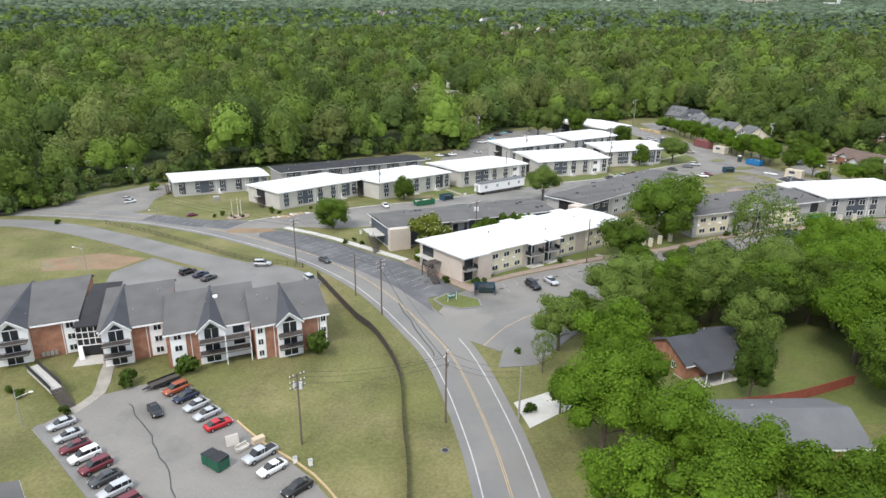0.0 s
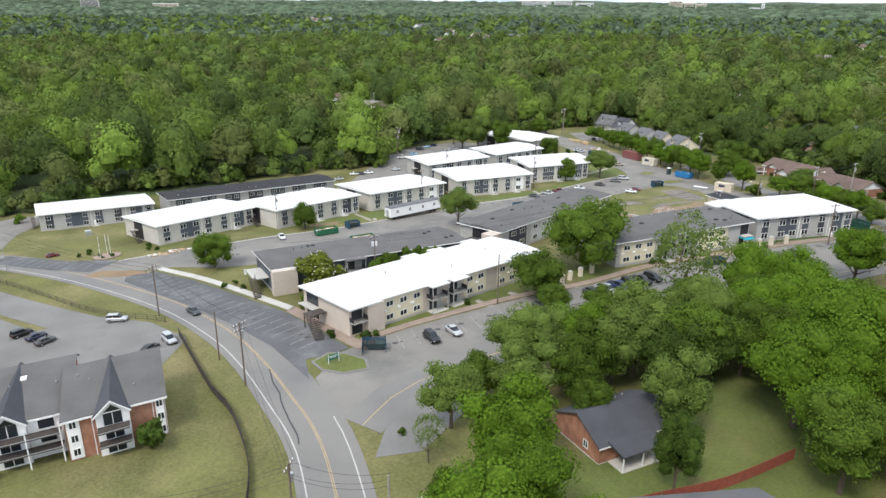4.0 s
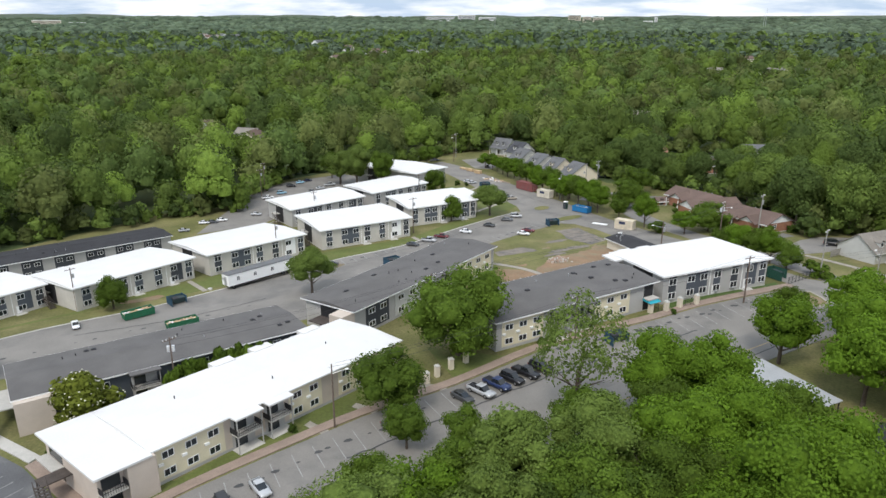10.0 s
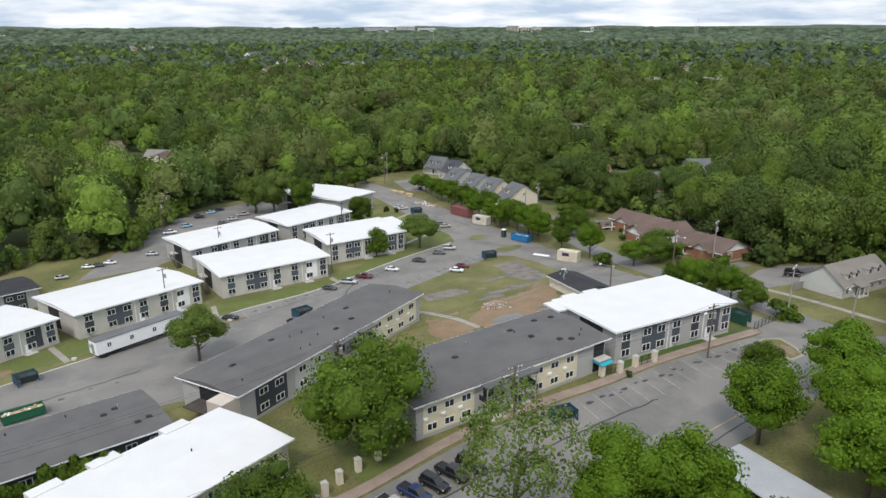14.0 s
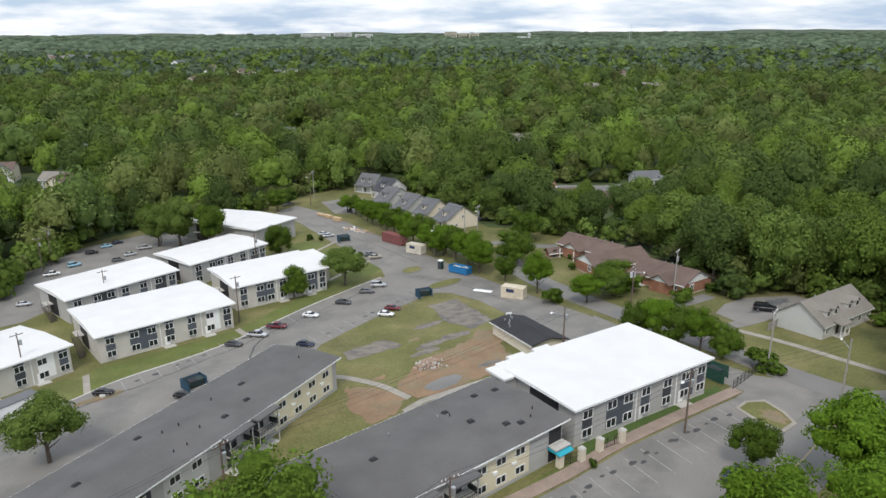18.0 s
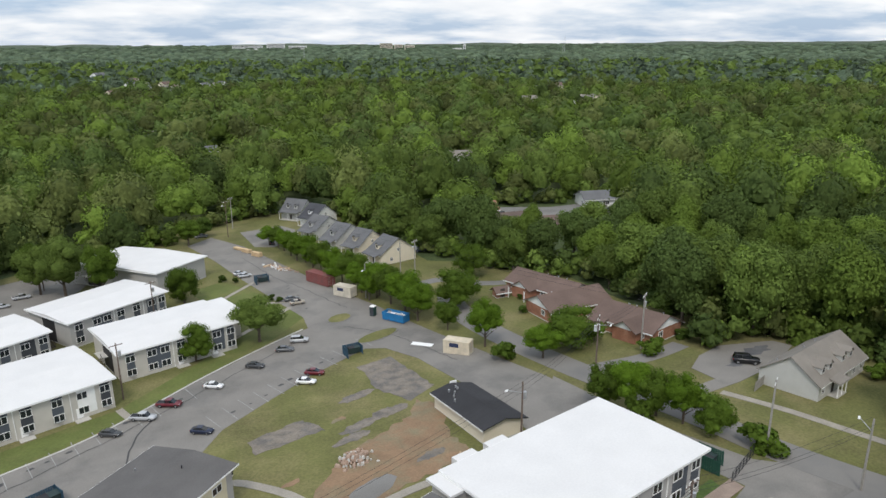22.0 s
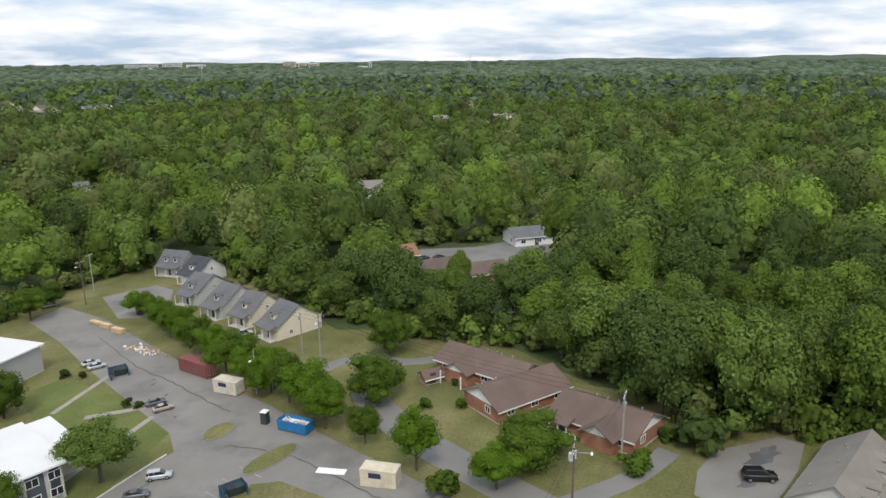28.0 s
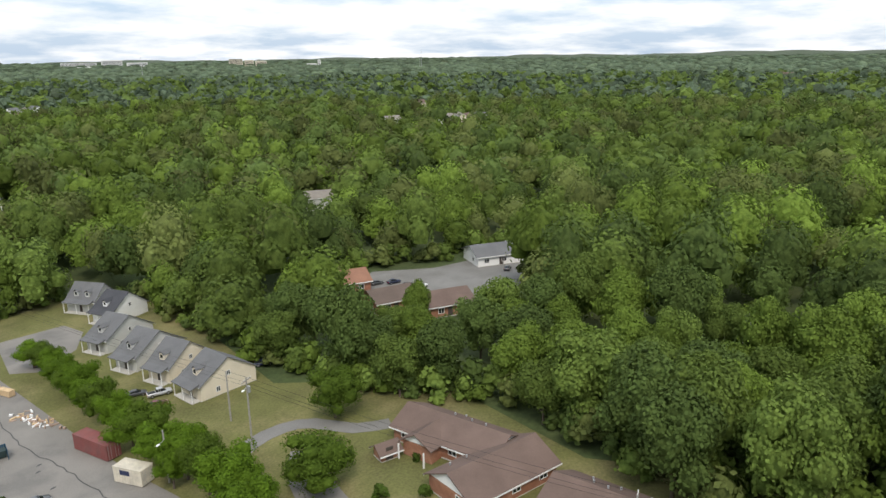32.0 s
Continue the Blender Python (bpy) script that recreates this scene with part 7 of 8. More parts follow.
for x, y, h, arms, can, lamp in ((118.7, 187.0, 12, 1, 1, 200), (98.3, 275, 11, 1, 0, None), (107.6, 189.8, 8.5, 0, 0, 200), (133.6, 138.2, 10.5, 1, 1, None), (124.3, 113.0, 10.5, 1, 0, None), (126.2, 104.0, 9.5, 0, 0, 40), (7.9, 54.6, 8.5, 0, 0, None), (119.9, 196, 9, 0, 0, None)):
    pole(x, y, h, "pale grey weathered pole" + (" with street lamp" if lamp is not None else ""), arms, can, lamp, M_GREYPOLE, 20)
for x, y, h, a in ((-87.5, 112.5, 10, 170), (-63.2, 60.2, 7.0, 20), (-90, 150, 7, 200)):
    pole(x, y, h, "steel street lamp post with arm", 0, 0, a, M_STEEL, 0, "street_lamp", 0.09)


def cable(points, sag, n=10):
    rings = []
    for a, b in zip(points, points[1:]):
        a, b = Vector(a), Vector(b)
        d = (b - a).normalized()
        u = d.cross(Vector((0, 0, 1))).normalized()
        for i in range(n + 1):
            t = i / n
            q = a.lerp(b, t) - Vector((0, 0, sag * 4 * t * (1 - t)))
            rings.append([q + u * 0.022, q - u * 0.011 + Vector((0, 0, 0.02)), q - u * 0.011 - Vector((0, 0, 0.02))])
    return MB().loft(rings)


LINES = [[(-2.0, 55.0, 11.2), (-14.8, 84.6, 11.2), (-38.5, 113.2, 11.2), (-90, 150, 11)], [(-20.9, 52.9, 11.2), (-2.0, 55.0, 10.8), (7.9, 54.6, 8.2)], [(5.0, 118.4, 10.4), (49.5, 128.0, 9.2), (101.8, 131.4, 9.6), (122.0, 137.4, 10.2)], [(28.8, 101.8, 10.2), (70.4, 110.4, 8.3), (103.8, 109.6, 9.2), (126.2, 104.0, 9.2)], [(122.0, 137.4, 9.6), (133.6, 138.2, 10.2), (118.7, 187.0, 11.6), (98.3, 275, 10.6)],
         [(-50.8, 242.0, 11.6), (14.0, 256.0, 11.6)], [(-128, 208.5, 9.8), (-50.8, 242.0, 11.6)]]
for ln in LINES:
    x0, y0 = site(*ln[0][:2])
    pl = thing("power_line", x0, y0, 0, "thin dark overhead cables between poles", "cable", there=True)
    for d in (-0.9, 0.0, 0.9):
        part("cable", cable([(*(np.subtract(site(x, y), (x0, y0)) + d * 0.7), T(*site(x, y)) + h * grain(x, y, 0)[3] - pl.location.z + (0.1 if d else -1.2)) for x, y, h in ln], 0.9), M_BLACK, pl)


# ---- containers, bins and building-site things ----
def panels(mb, x0, x1, y, z0, z1, n, d):
    for i in range(n):
        u = x0 + (x1 - x0) * (i + 0.2) / n
        mb.box(u, y - d, z0, u + (x1 - x0) / n * 0.45, y + d, z1)
    return mb


def container(x, y, rz, L, W, H, colour, label, logo=None, ribs=24):
    m = surf("container_paint", colour, 0.6, 0.16, 0.6, 5.0, 0.15, tint=tuple(c * 0.7 + 0.03 for c in colour), tscale=0.5)
    c = thing("shipping_container", x, y, rz, label, "container", lean=True, dz=0.12)
    part("body", MB().box(0, 0, 0, L, W, H), m, c)
    for side in (-0.001, W + 0.001):
        for i in range(ribs):
            u = 0.1 + (L - 0.2) * (i + 0.2) / ribs
            part("rib", MB().box(u, side - 0.035, 0.15, u + (L - 0.2) / ribs * 0.45, side + 0.035, H - 0.12), m, c)
    part("top_rail", MB().box(-0.03, -0.05, H - 0.1, L + 0.03, 0.05, H + 0.04).box(-0.03, W - 0.05, H - 0.1, L + 0.03, W + 0.05, H + 0.04), m, c)
    for y0 in (0.03, W / 2 + 0.01):
        d = part("door", MB().box(L + 0.001, y0, 0.1, L + 0.06, y0 + W / 2 - 0.04, H - 0.1), m, c)
        for k in (0.3, 0.75):
            part("lock_bar", MB().tube((L + 0.09, y0 + k, 0.1), (L + 0.09, y0 + k, H - 0.1), 0.02, 0.02, 5), M_STEEL, d)
    if logo:
        part("sign_panel", MB().box(L * 0.25, -0.07, H * 0.55, L * 0.6, -0.04, H * 0.85), logo, c, "plain dark sign panel")
    return c


M_NAVYSIGN = surf("navy_sign", (0.03, 0.04, 0.09), 0.6, 0.05)
container(100.9, 209.6, -73, 8.6, 2.44, 2.6, (0.22, 0.075, 0.07), "dull red shipping container beside the lane")
container(102.6, 196.4, -66, 5.2, 2.4, 2.5, (0.62, 0.57, 0.47), "cream storage container with a dark sign", M_NAVYSIGN, 10)
container(107.6, 158.6, -52, 5.2, 2.4, 2.6, (0.64, 0.56, 0.43), "tan storage container beside the lane", M_NAVYSIGN, 10)
wp = thing("white_board", 106.3, 163.6, -50, "flat white board lying beside the lane", "board", lean=True, dz=0.09)
part("board", MB().box(-2.2, -0.7, 0, 2.2, 0.7, 0.12), M_WTRIM, wp)


def bin_(x, y, rz, L, W, H, colour, label, load=None, name="roll_off_dumpster"):
    """An open steel skip with slanted front, ribs and a load."""
    m = surf("skip_paint", colour, 0.55, 0.18, 0.8, 5.0, 0.15, tint=(0.12, 0.07, 0.045), tcut=(0.62, 0.75), tscale=0.9)
    c = thing(name, x, y, rz, label, "dumpster", lean=True, dz=0.12)
    t = 0.08
    part("floor", MB().box(0, 0, 0.1, L, W, 0.2), m, c)
    part("side_wall", MB().box(0, 0, 0.2, L, t, H), m, c)
    part("side_wall", MB().box(0, W - t, 0.2, L, W, H), m, c)
    part("front_wall", MB().hull([(0, t, 0.2), (t, t, 0.2), (t, W - t, 0.2), (0, W - t, 0.2)], [(-0.25, t, H), (-0.17, t, H), (-0.17, W - t, H), (-0.25, W - t, H)]), m, c)
    part("rear_door", MB().box(L - t, t, 0.2, L, W - t, H), m, c)
    for side in (-0.001, W + 0.001):
        for i in range(int(L / 0.7)):
            u = 0.2 + (L - 0.3) * (i + 0.2) / int(L / 0.7)
            part("rib", MB().box(u, side - 0.05, 0.15, u + 0.3, side + 0.05, H - 0.02), m, c)
    part("rim", MB().box(-0.05, -0.06, H, L + 0.05, 0.1, H + 0.09).box(-0.05, W - 0.1, H, L + 0.05, W + 0.06, H + 0.09), m, c)
    if load:
        r = random.Random(int(x * 13))
        for i in range(26):
            u, v = r.uniform(0.4, L - 0.6), r.uniform(0.4, W - 0.5)
            w, l, h = r.uniform(0.1, 0.35), r.uniform(0.5, 1.6), r.uniform(0.05, 0.25)
            a = r.uniform(0, 3.14)
            z = r.uniform(H * 0.75, H * 1.02)
            d = [(math.cos(a) * p - math.sin(a) * q + u, math.sin(a) * p + math.cos(a) * q + v) for p, q in ((-l / 2, -w / 2), (l / 2, -w / 2), (l / 2, w / 2), (-l / 2, w / 2))]
            part("debris", MB().prism([(min(max(p, 0.1), L - 0.1), min(max(q, 0.1), W - 0.1)) for p, q in d], z - h, z), load[i % len(load)], c)
        part("fill", MB().box(0.1, 0.1, 0.2, L - 0.1, W - 0.1, H * 0.72), load[0], c)
    return c


DGREEN, TEAL = (0.02, 0.12, 0.06), (0.024, 0.066, 0.105)
bin_(-10.8, 152.6, 12, 6.6, 2.3, 1.6, DGREEN, "dark green roll-off dumpster heaped with debris", [M_LUMBER, M_WTRIM, M_RUBBLE])
bin_(-0.6, 143.6, 8, 6.4, 2.3, 1.5, DGREEN, "dark green roll-off dumpster heaped with boards", [M_LUMBER, M_RUBBLE, M_WTRIM])
bin_(105.4, 177.6, -66, 5.6, 2.3, 1.7, (0.02, 0.16, 0.36), "bright blue roll-off dumpster full of pale rubble", [M_WTRIM, M_CONC, M_GRAVEL])
toil = thing("portable_toilet", 104.8, 180.6, -60, "dark green portable toilet with white roof", "portable toilet", lean=True, dz=0.1)
part("cabin", MB().box(-0.55, -0.55, 0, 0.55, 0.55, 2.1), surf("dark_green_plastic", (0.02, 0.06, 0.05), 0.5, 0.1), toil)
part("door", MB().box(-0.42, -0.59, 0.1, 0.42, -0.551, 1.95), M_SLATE, toil)
part("roof", MB().hull([(-0.6, -0.6, 2.1), (0.6, -0.6, 2.1), (0.6, 0.6, 2.1), (-0.6, 0.6, 2.1)], [(-0.4, -0.4, 2.35), (0.4, -0.4, 2.35), (0.4, 0.4, 2.35), (-0.4, 0.4, 2.35)]), M_WTRIM, toil)


def corral(x, y, rz, L, W, H, label, colour=TEAL, open_side=True):
    """A slatted fence round a rubbish bin."""
    m = surf("corral_paint", colour, 0.7, 0.2, 0.8, 5.0, 0.1)
    c = thing("dumpster_enclosure", x, y, rz, label, "dumpster enclosure", lean=True, dz=0.1)
    n = int(L / 0.3)
    for i in range(n):
        u = i * L / n
        part("slat", MB().box(u, W - 0.05, 0.08, u + L / n * 0.86, W, H), m, c)
    for s in (0, 1):
        for i in range(int(W / 0.3)):
            v = i * 0.3
            part("slat", MB().box(s * (L - 0.05), v, 0.08, s * (L - 0.05) + 0.05, v + 0.26, H), m, c)
    for u in (0.0, L - 0.14):
        for v in (0.0, W - 0.2):
            part("post", MB().box(u + 0.02, v + 0.02, 0, u + 0.13, v + 0.13, H + 0.1), m, c)
    if open_side:
        part("gate", MB().box(-0.05, -0.9, 0.1, 0.02, -0.05, H - 0.1), m, c)
    d = thing("rubbish_bin", x + 0.3, y + 0.2, rz, "dark steel rubbish bin with black lids", "rubbish bin", lean=True, dz=0.12)
    part("body", MB().hull([(0.6, 0.7, 0.1), (L - 0.6, 0.7, 0.1), (L - 0.6, W - 0.9, 0.1), (0.6, W - 0.9, 0.1)], [(0.5, 0.5, 1.25), (L - 0.5, 0.5, 1.25), (L - 0.5, W - 0.8, 1.45), (0.5, W - 0.8, 1.45)]), surf("bin_dark", (0.03, 0.05, 0.05), 0.6, 0.2), d)
    part("lid", MB().hull([(0.5, 0.5, 1.26), (L / 2 - 0.02, 0.5, 1.26), (L / 2 - 0.02, W - 0.8, 1.46), (0.5, W - 0.8, 1.46)], [(0.5, 0.5, 1.32), (L / 2 - 0.02, 0.5, 1.32), (L / 2 - 0.02, W - 0.8, 1.52), (0.5, W - 0.8, 1.52)]), M_BLACK, d)
    return c


corral(3.0, 89.3, -8, 4.2, 2.6, 1.9, "weathered teal slatted enclosure round a rubbish bin")
corral(-2.4, 156.6, 12, 3.8, 2.6, 1.8, "teal slatted enclosure beside the inner lane")
corral(46.6, 158.2, 8, 3.8, 2.6, 1.8, "teal slatted enclosure behind the dark roof")
corral(93.4, 168.4, -14, 3.4, 2.2, 1.8, "teal slatted enclosure at the field's corner")
corral(90.3, 216.4, -20, 3.4, 2.4, 1.8, "teal slatted enclosure beside the back lane")
corral(74.6, 106.2, -5, 3.6, 2.4, 1.8, "dark teal enclosure in the south lot")
corral(116.2, 114.6, 0, 2.6, 3.4, 2.0, "dark green enclosure at the block's corner", (0.02, 0.075, 0.055))
gb = bin_(-33.0, 50.6, -32, 3.6, 1.9, 1.5, (0.02, 0.10, 0.06), "green steel dumpster with black lids in the lot", None, "dumpster")
part("lid", MB().box(0.0, 0.0, 1.6, 1.7, 1.9, 1.68), M_BLACK, gb)
part("lid", MB().hull([(1.8, 0.0, 1.6), (3.6, 0.0, 1.6), (3.6, 1.9, 1.6), (1.8, 1.9, 1.6)], [(1.8, 0.0, 1.66), (3.6, 0.0, 1.66), (3.6, 1.9, 1.9), (1.8, 1.9, 1.9)]), M_BLACK, gb)

# discarded furniture beside the dumpster
sf = thing("discarded_sofa", -28.6, 52.6, 40, "pale discarded sofa beside the dumpster", "sofa", lean=True, dz=0.08)
M_CLOTH = surf("pale_cloth", (0.48, 0.45, 0.40), 0.95, 0.15)
part("seat", MB().box(-0.9, -0.4, 0.1, 0.9, 0.4, 0.45), M_CLOTH, sf)
part("backrest", MB().box(-0.9, 0.25, 0.45, 0.9, 0.45, 0.9), M_CLOTH, sf)
for s in (-1, 1):
    part("armrest", MB().box(s * 0.9 - 0.12, -0.4, 0.45, s * 0.9 + 0.12, 0.25, 0.65), M_CLOTH, sf)
mt = thing("discarded_mattress", -30.2, 53.6, 20, "worn mattress leaning on junk beside the dumpster", "mattress", lean=True, dz=0.08)
part("mattress", MB().hull([(-0.9, -0.1, 0), (0.9, -0.1, 0), (0.9, 0.15, 0), (-0.9, 0.15, 0)], [(-0.9, 0.5, 1.3), (0.9, 0.5, 1.3), (0.9, 0.75, 1.3), (-0.9, 0.75, 1.3)]), M_CLOTH, mt)
bx = thing("wooden_crate", -26.9, 53.8, 30, "pale cardboard crate on the kerb", "crate", lean=True, dz=0.1)
part("crate", MB().box(-0.9, -0.45, 0, 0.9, 0.45, 0.8), surf("cardboard", (0.52, 0.42, 0.30), 0.9, 0.1), bx)

# the long white trailer
tr = thing("office_trailer", 9.6, 160.6, 17.5, "long white box trailer with small windows and grey roof", "trailer", lean=True, dz=0.1, plan=True)
part("body", MB().box(0, 0, 0.9, 16.4, 2.6, 3.7), M_WTRIM, tr)
part("roof", MB().box(-0.08, -0.08, 3.7, 16.48, 2.68, 3.84), M_GREYSH, tr)
part("skirt", MB().box(0.6, 0.1, 0.55, 16.2, 2.5, 0.9), M_BLACK, tr)
for u in (2.2, 6.2, 10.4, 14.2):
    window(tr, u, -0.005, 1.9, 0, 0.8, 1.1)
part("door", MB().box(-0.05, 0.8, 1.0, -0.001, 1.7, 3.1), M_STEEL, tr)
window(tr, -0.055, 2.1, 2.0, -90, 0.6, 0.9)
for u in (1.2, 13.2, 14.4):
    for v in (0.2, 2.4):
        part("wheel", MB().tube((u, v - 0.14, 0.45), (u, v + 0.14, 0.45), 0.45, 0.45, 10), M_RUBBER, tr)

# the rubble heap
rb = thing("rubble_heap", 83.3, 142.6, 0, "heap of broken brick and concrete on bare earth", "rubble")
rng = random.Random(8)
for i in range(170):
    a, d = rng.uniform(0, 6.283), abs(rng.gauss(0, 1.15))
    u, v = d * math.cos(a) * 1.3, d * math.sin(a)
    z = max(0, 1.15 - 0.42 * d) * rng.uniform(0.3, 1.0) + SLX * u + SLY * v
    s = rng.uniform(0.12, 0.42)
    q = rng.uniform(0, 3)
    ring = [(u + s * math.cos(q + k * 1.257) * rng.uniform(0.6, 1.2), v + s * math.sin(q + k * 1.257) * rng.uniform(0.6, 1.2)) for k in range(5)]
    part("brick_chunk", MB().hull([(x, y, z - 0.1) for x, y in ring], [(u + (x - u) * 0.6, v + (y - v) * 0.6, z + s * 0.7) for x, y in ring]), M_RUBBLE if i % 4 else M_CONC, rb)
for cx, cy, n, lab in ((-50.5, 151.5, 60, "strewn demolition debris at the lane's mouth"), (98.5, 223.5, 60, "strewn boards and rubble beside the back lane")):
    db = thing("debris_heap", cx, cy, 20 if cx < 0 else -70, lab, "debris", lean=True, dz=0.08)
    for i in range(n):
        u, v = rng.gauss(0, 3.0), rng.gauss(0, 0.7)
        l, w = rng.uniform(0.2, 1.5), rng.uniform(0.12, 0.4)
        a = rng.uniform(0, 3.14)
        ring = [(u + math.cos(a) * p - math.sin(a) * q, v + math.sin(a) * p + math.cos(a) * q) for p, q in ((-l / 2, -w / 2), (l / 2, -w / 2), (l / 2, w / 2), (-l / 2, w / 2))]
        part("debris", MB().prism(ring, 0.0, rng.uniform(0.1, 0.45)), [M_LUMBER, M_RUBBLE, M_WTRIM, M_RUBBLE][i % 4], db)
for x, y, a, n in ((95.2, 244.5, -70, 5), (96.6, 238.6, -68, 6), (94.0, 249.5, -70, 3)):
    lm = thing("lumber_stack", x, y, a, "stack of fresh yellow lumber beside the back lane", "lumber", lean=True, dz=0.1)
    for k in range(n):
        part("plank", MB().box(-1.8, -0.6, 0.05 + k * 0.2, 1.8, 0.6, 0.21 + k * 0.2), M_LUMBER, lm)
    for u in (-1.2, 1.2):
        part("bearer", MB().box(u, -0.6, -0.02, u + 0.1, 0.6, 0.05), M_WOOD, lm)
ch = thing("timber_beams", 95.4, 133.2, 60, "loose pale beams lying on the grass", "timber", lean=True, dz=0.05)
for k in range(5):
    part("beam", MB().box(-2 + k * 0.3, k * 0.35, 0, 1.6 + k * 0.2, k * 0.35 + 0.12, 0.12), M_LUMBER, ch)

# gate pillars, fences and signs
for x, y in ((43.6, 107.6), (45.6, 108.8), (48.2, 109.9), (51.0, 110.8), (86.8, 113.0), (89.6, 112.4), (92.6, 112.6), (96.0, 112.4)):
    gp = thing("gate_pillar", x, y, 5, "cream stone gate pillar with a cap", "pillar", "gate pillars")
    part("shaft", MB().box(-0.38, -0.38, -0.3, 0.38, 0.38, 1.95), M_CWALL, gp)
    part("cap", MB().hull([(-0.46, -0.46, 1.95), (0.46, -0.46, 1.95), (0.46, 0.46, 1.95), (-0.46, 0.46, 1.95)], [(-0.3, -0.3, 2.15), (0.3, -0.3, 2.15), (0.3, 0.3, 2.15), (-0.3, 0.3, 2.15)]), M_CONC, gp)


def rail_fence(pts, h, label, material, gap=2.4, mesh=True, name="fence", slats=0.0):
    h *= grain(*pts[0], 0)[3]
    pts = [site(*q) for q in pts]
    f = thing(name, pts[0][0], pts[0][1], 0, label, "fence", there=True)
    x0, y0, z0 = f.location
    ln = smooth_line(pts, gap) if len(pts) > 2 else [pts[0]] + [tuple(np.array(pts[0]) + (np.array(pts[1]) - np.array(pts[0])) * k / max(1, int(math.dist(*pts) / gap))) for k in range(1, max(1, int(math.dist(*pts) / gap)) + 1)]
    loc = [(x - x0, y - y0, T(x, y) - z0) for x, y in ln]
    for x, y, z in loc:
        part("post", MB().box(x - 0.04, y - 0.04, z - 0.3, x + 0.04, y + 0.04, z + h + 0.05), material, f)
    for a, b in zip(loc, loc[1:]):
        if mesh:
            a3, b3 = Vector(a), Vector(b)
            n = (b3 - a3).cross(Vector((0, 0, 1))).normalized() * 0.02
            part("panel", MB().hull([a3 - n, b3 - n, b3 + n, a3 + n], [a3 - n + Vector((0, 0, h)), b3 - n + Vector((0, 0, h)), b3 + n + Vector((0, 0, h)), a3 + n + Vector((0, 0, h))]), material, f)
        else:
            for z in (0.25, h * 0.6, h):
                part("rail", MB().tube((a[0], a[1], a[2] + z), (b[0], b[1], b[2] + z), 0.03, 0.03, 4), material, f)
            k = int(math.dist(a[:2], b[:2]) / 0.3)
            for i in range(k):
                t = i / k
                p = Vector(a).lerp(Vector(b), t)
                part("picket", MB().tube(p + Vector((0, 0, 0.1)), p + Vector((0, 0, h)), 0.014, 0.014, 3), material, f)
    return f


M_FENCE = surf("dark_weathered_fence", (0.055, 0.047, 0.042), 0.9, 0.25, 0.8, 6, 0.2)
rail_fence([(-31.4, 103.6), (-26.4, 95.0), (-19.6, 84.0), (-14.8, 77.6), (-9.6, 66.4), (-7.8, 55.0), (-6.6, 47.5), (-5.8, 38), (-4, 20)], 1.6, "dark screened chain-link fence along the road", M_FENCE)
rail_fence([(-110, 156.3), (-94.6, 147.2), (-75.2, 134.2), (-53.3, 118.4), (-38.2, 111.0), (-36, 109.6)], 1.4, "low rusty rail fence along the verge", M_FENCE, 2.6, False)
rail_fence([(37.5, 54.0), (45.3, 54.7), (55.2, 57.2)], 1.7, "red-stained board fence round a yard", M_REDFENCE)
rail_fence([(31.2, 53.4), (37.3, 54.0)], 1.7, "red-stained board fence beside the brick house", M_REDFENCE)
rail_fence([(116.6, 112.6), (122.6, 113.6)], 1.6, "black metal gate across the drive", M_BLACK, 1.5, False, "metal_gate")
rail_fence([(86.8, 113.0), (89.6, 112.4)], 1.6, "black railing between the pillars", M_BLACK, 1.4, False)
rail_fence([(92.6, 112.6), (96.0, 112.4)], 1.6, "black railing between the pillars", M_BLACK, 1.4, False)
rail_fence([(135.4, 120.6), (138.8, 120.9)], 1.6, "weathered grey board fence by the tan house", M_GREYPOLE, 1.4)
rail_fence([(89.0, 131.4), (99, 132.4)], 1.1, "low dark rail beside the channel", M_BLACK, 2.0, False)
sg = thing("entrance_sign", -1.6, 87.6, 20, "green entrance sign board on two posts", "sign", dz=0.2)
M_SIGN = surf("green_sign_paint", (0.03, 0.13, 0.09), 0.6, 0.08)
part("board", MB().box(-1.2, -0.06, 0.5, 1.2, 0.06, 1.5), M_SIGN, sg)
for u in (-1.05, 0.95):
    part("post", MB().box(u, -0.12, -0.1, u + 0.12, -0.061, 1.65), M_WTRIM, sg)
for k, w in ((1.2, 0.8), (0.95, 0.6)):
    part("lettering_bar", MB().box(-w, -0.075, k, w, -0.061, k + 0.1), M_WTRIM, sg)
for i, (dx, dy) in enumerate(((-4.0, -1.6), (-2.6, -0.6), (-1.2, -1.8))):
    fp = thing("flag_pole", -64.5 + dx, 155 + dy, 0, "bare white flag pole in the round bed", "flag pole", "flag poles")
    part("pole", MB().tube((0, 0, -0.3), (0, 0, 6.5), 0.07, 0.04), M_WTRIM, fp)
bed = [(-67 + 3.6 * math.cos(a * 0.524), 153.8 + 2.6 * math.sin(a * 0.524)) for a in range(12)]
drape("round_bed", bed, M_PATH, 0.3, "round brick-edged planting bed", "planting bed", thick=0.3)
for dx, dy, s in ((-2, 0.4, 0.9), (1.6, -0.6, 1.0), (0.3, 1.3, 0.7), (-0.5, -1.4, 0.7)):
    tree(-67 + dx, 153.8 + dy, "bush", s, s, "in the round bed")
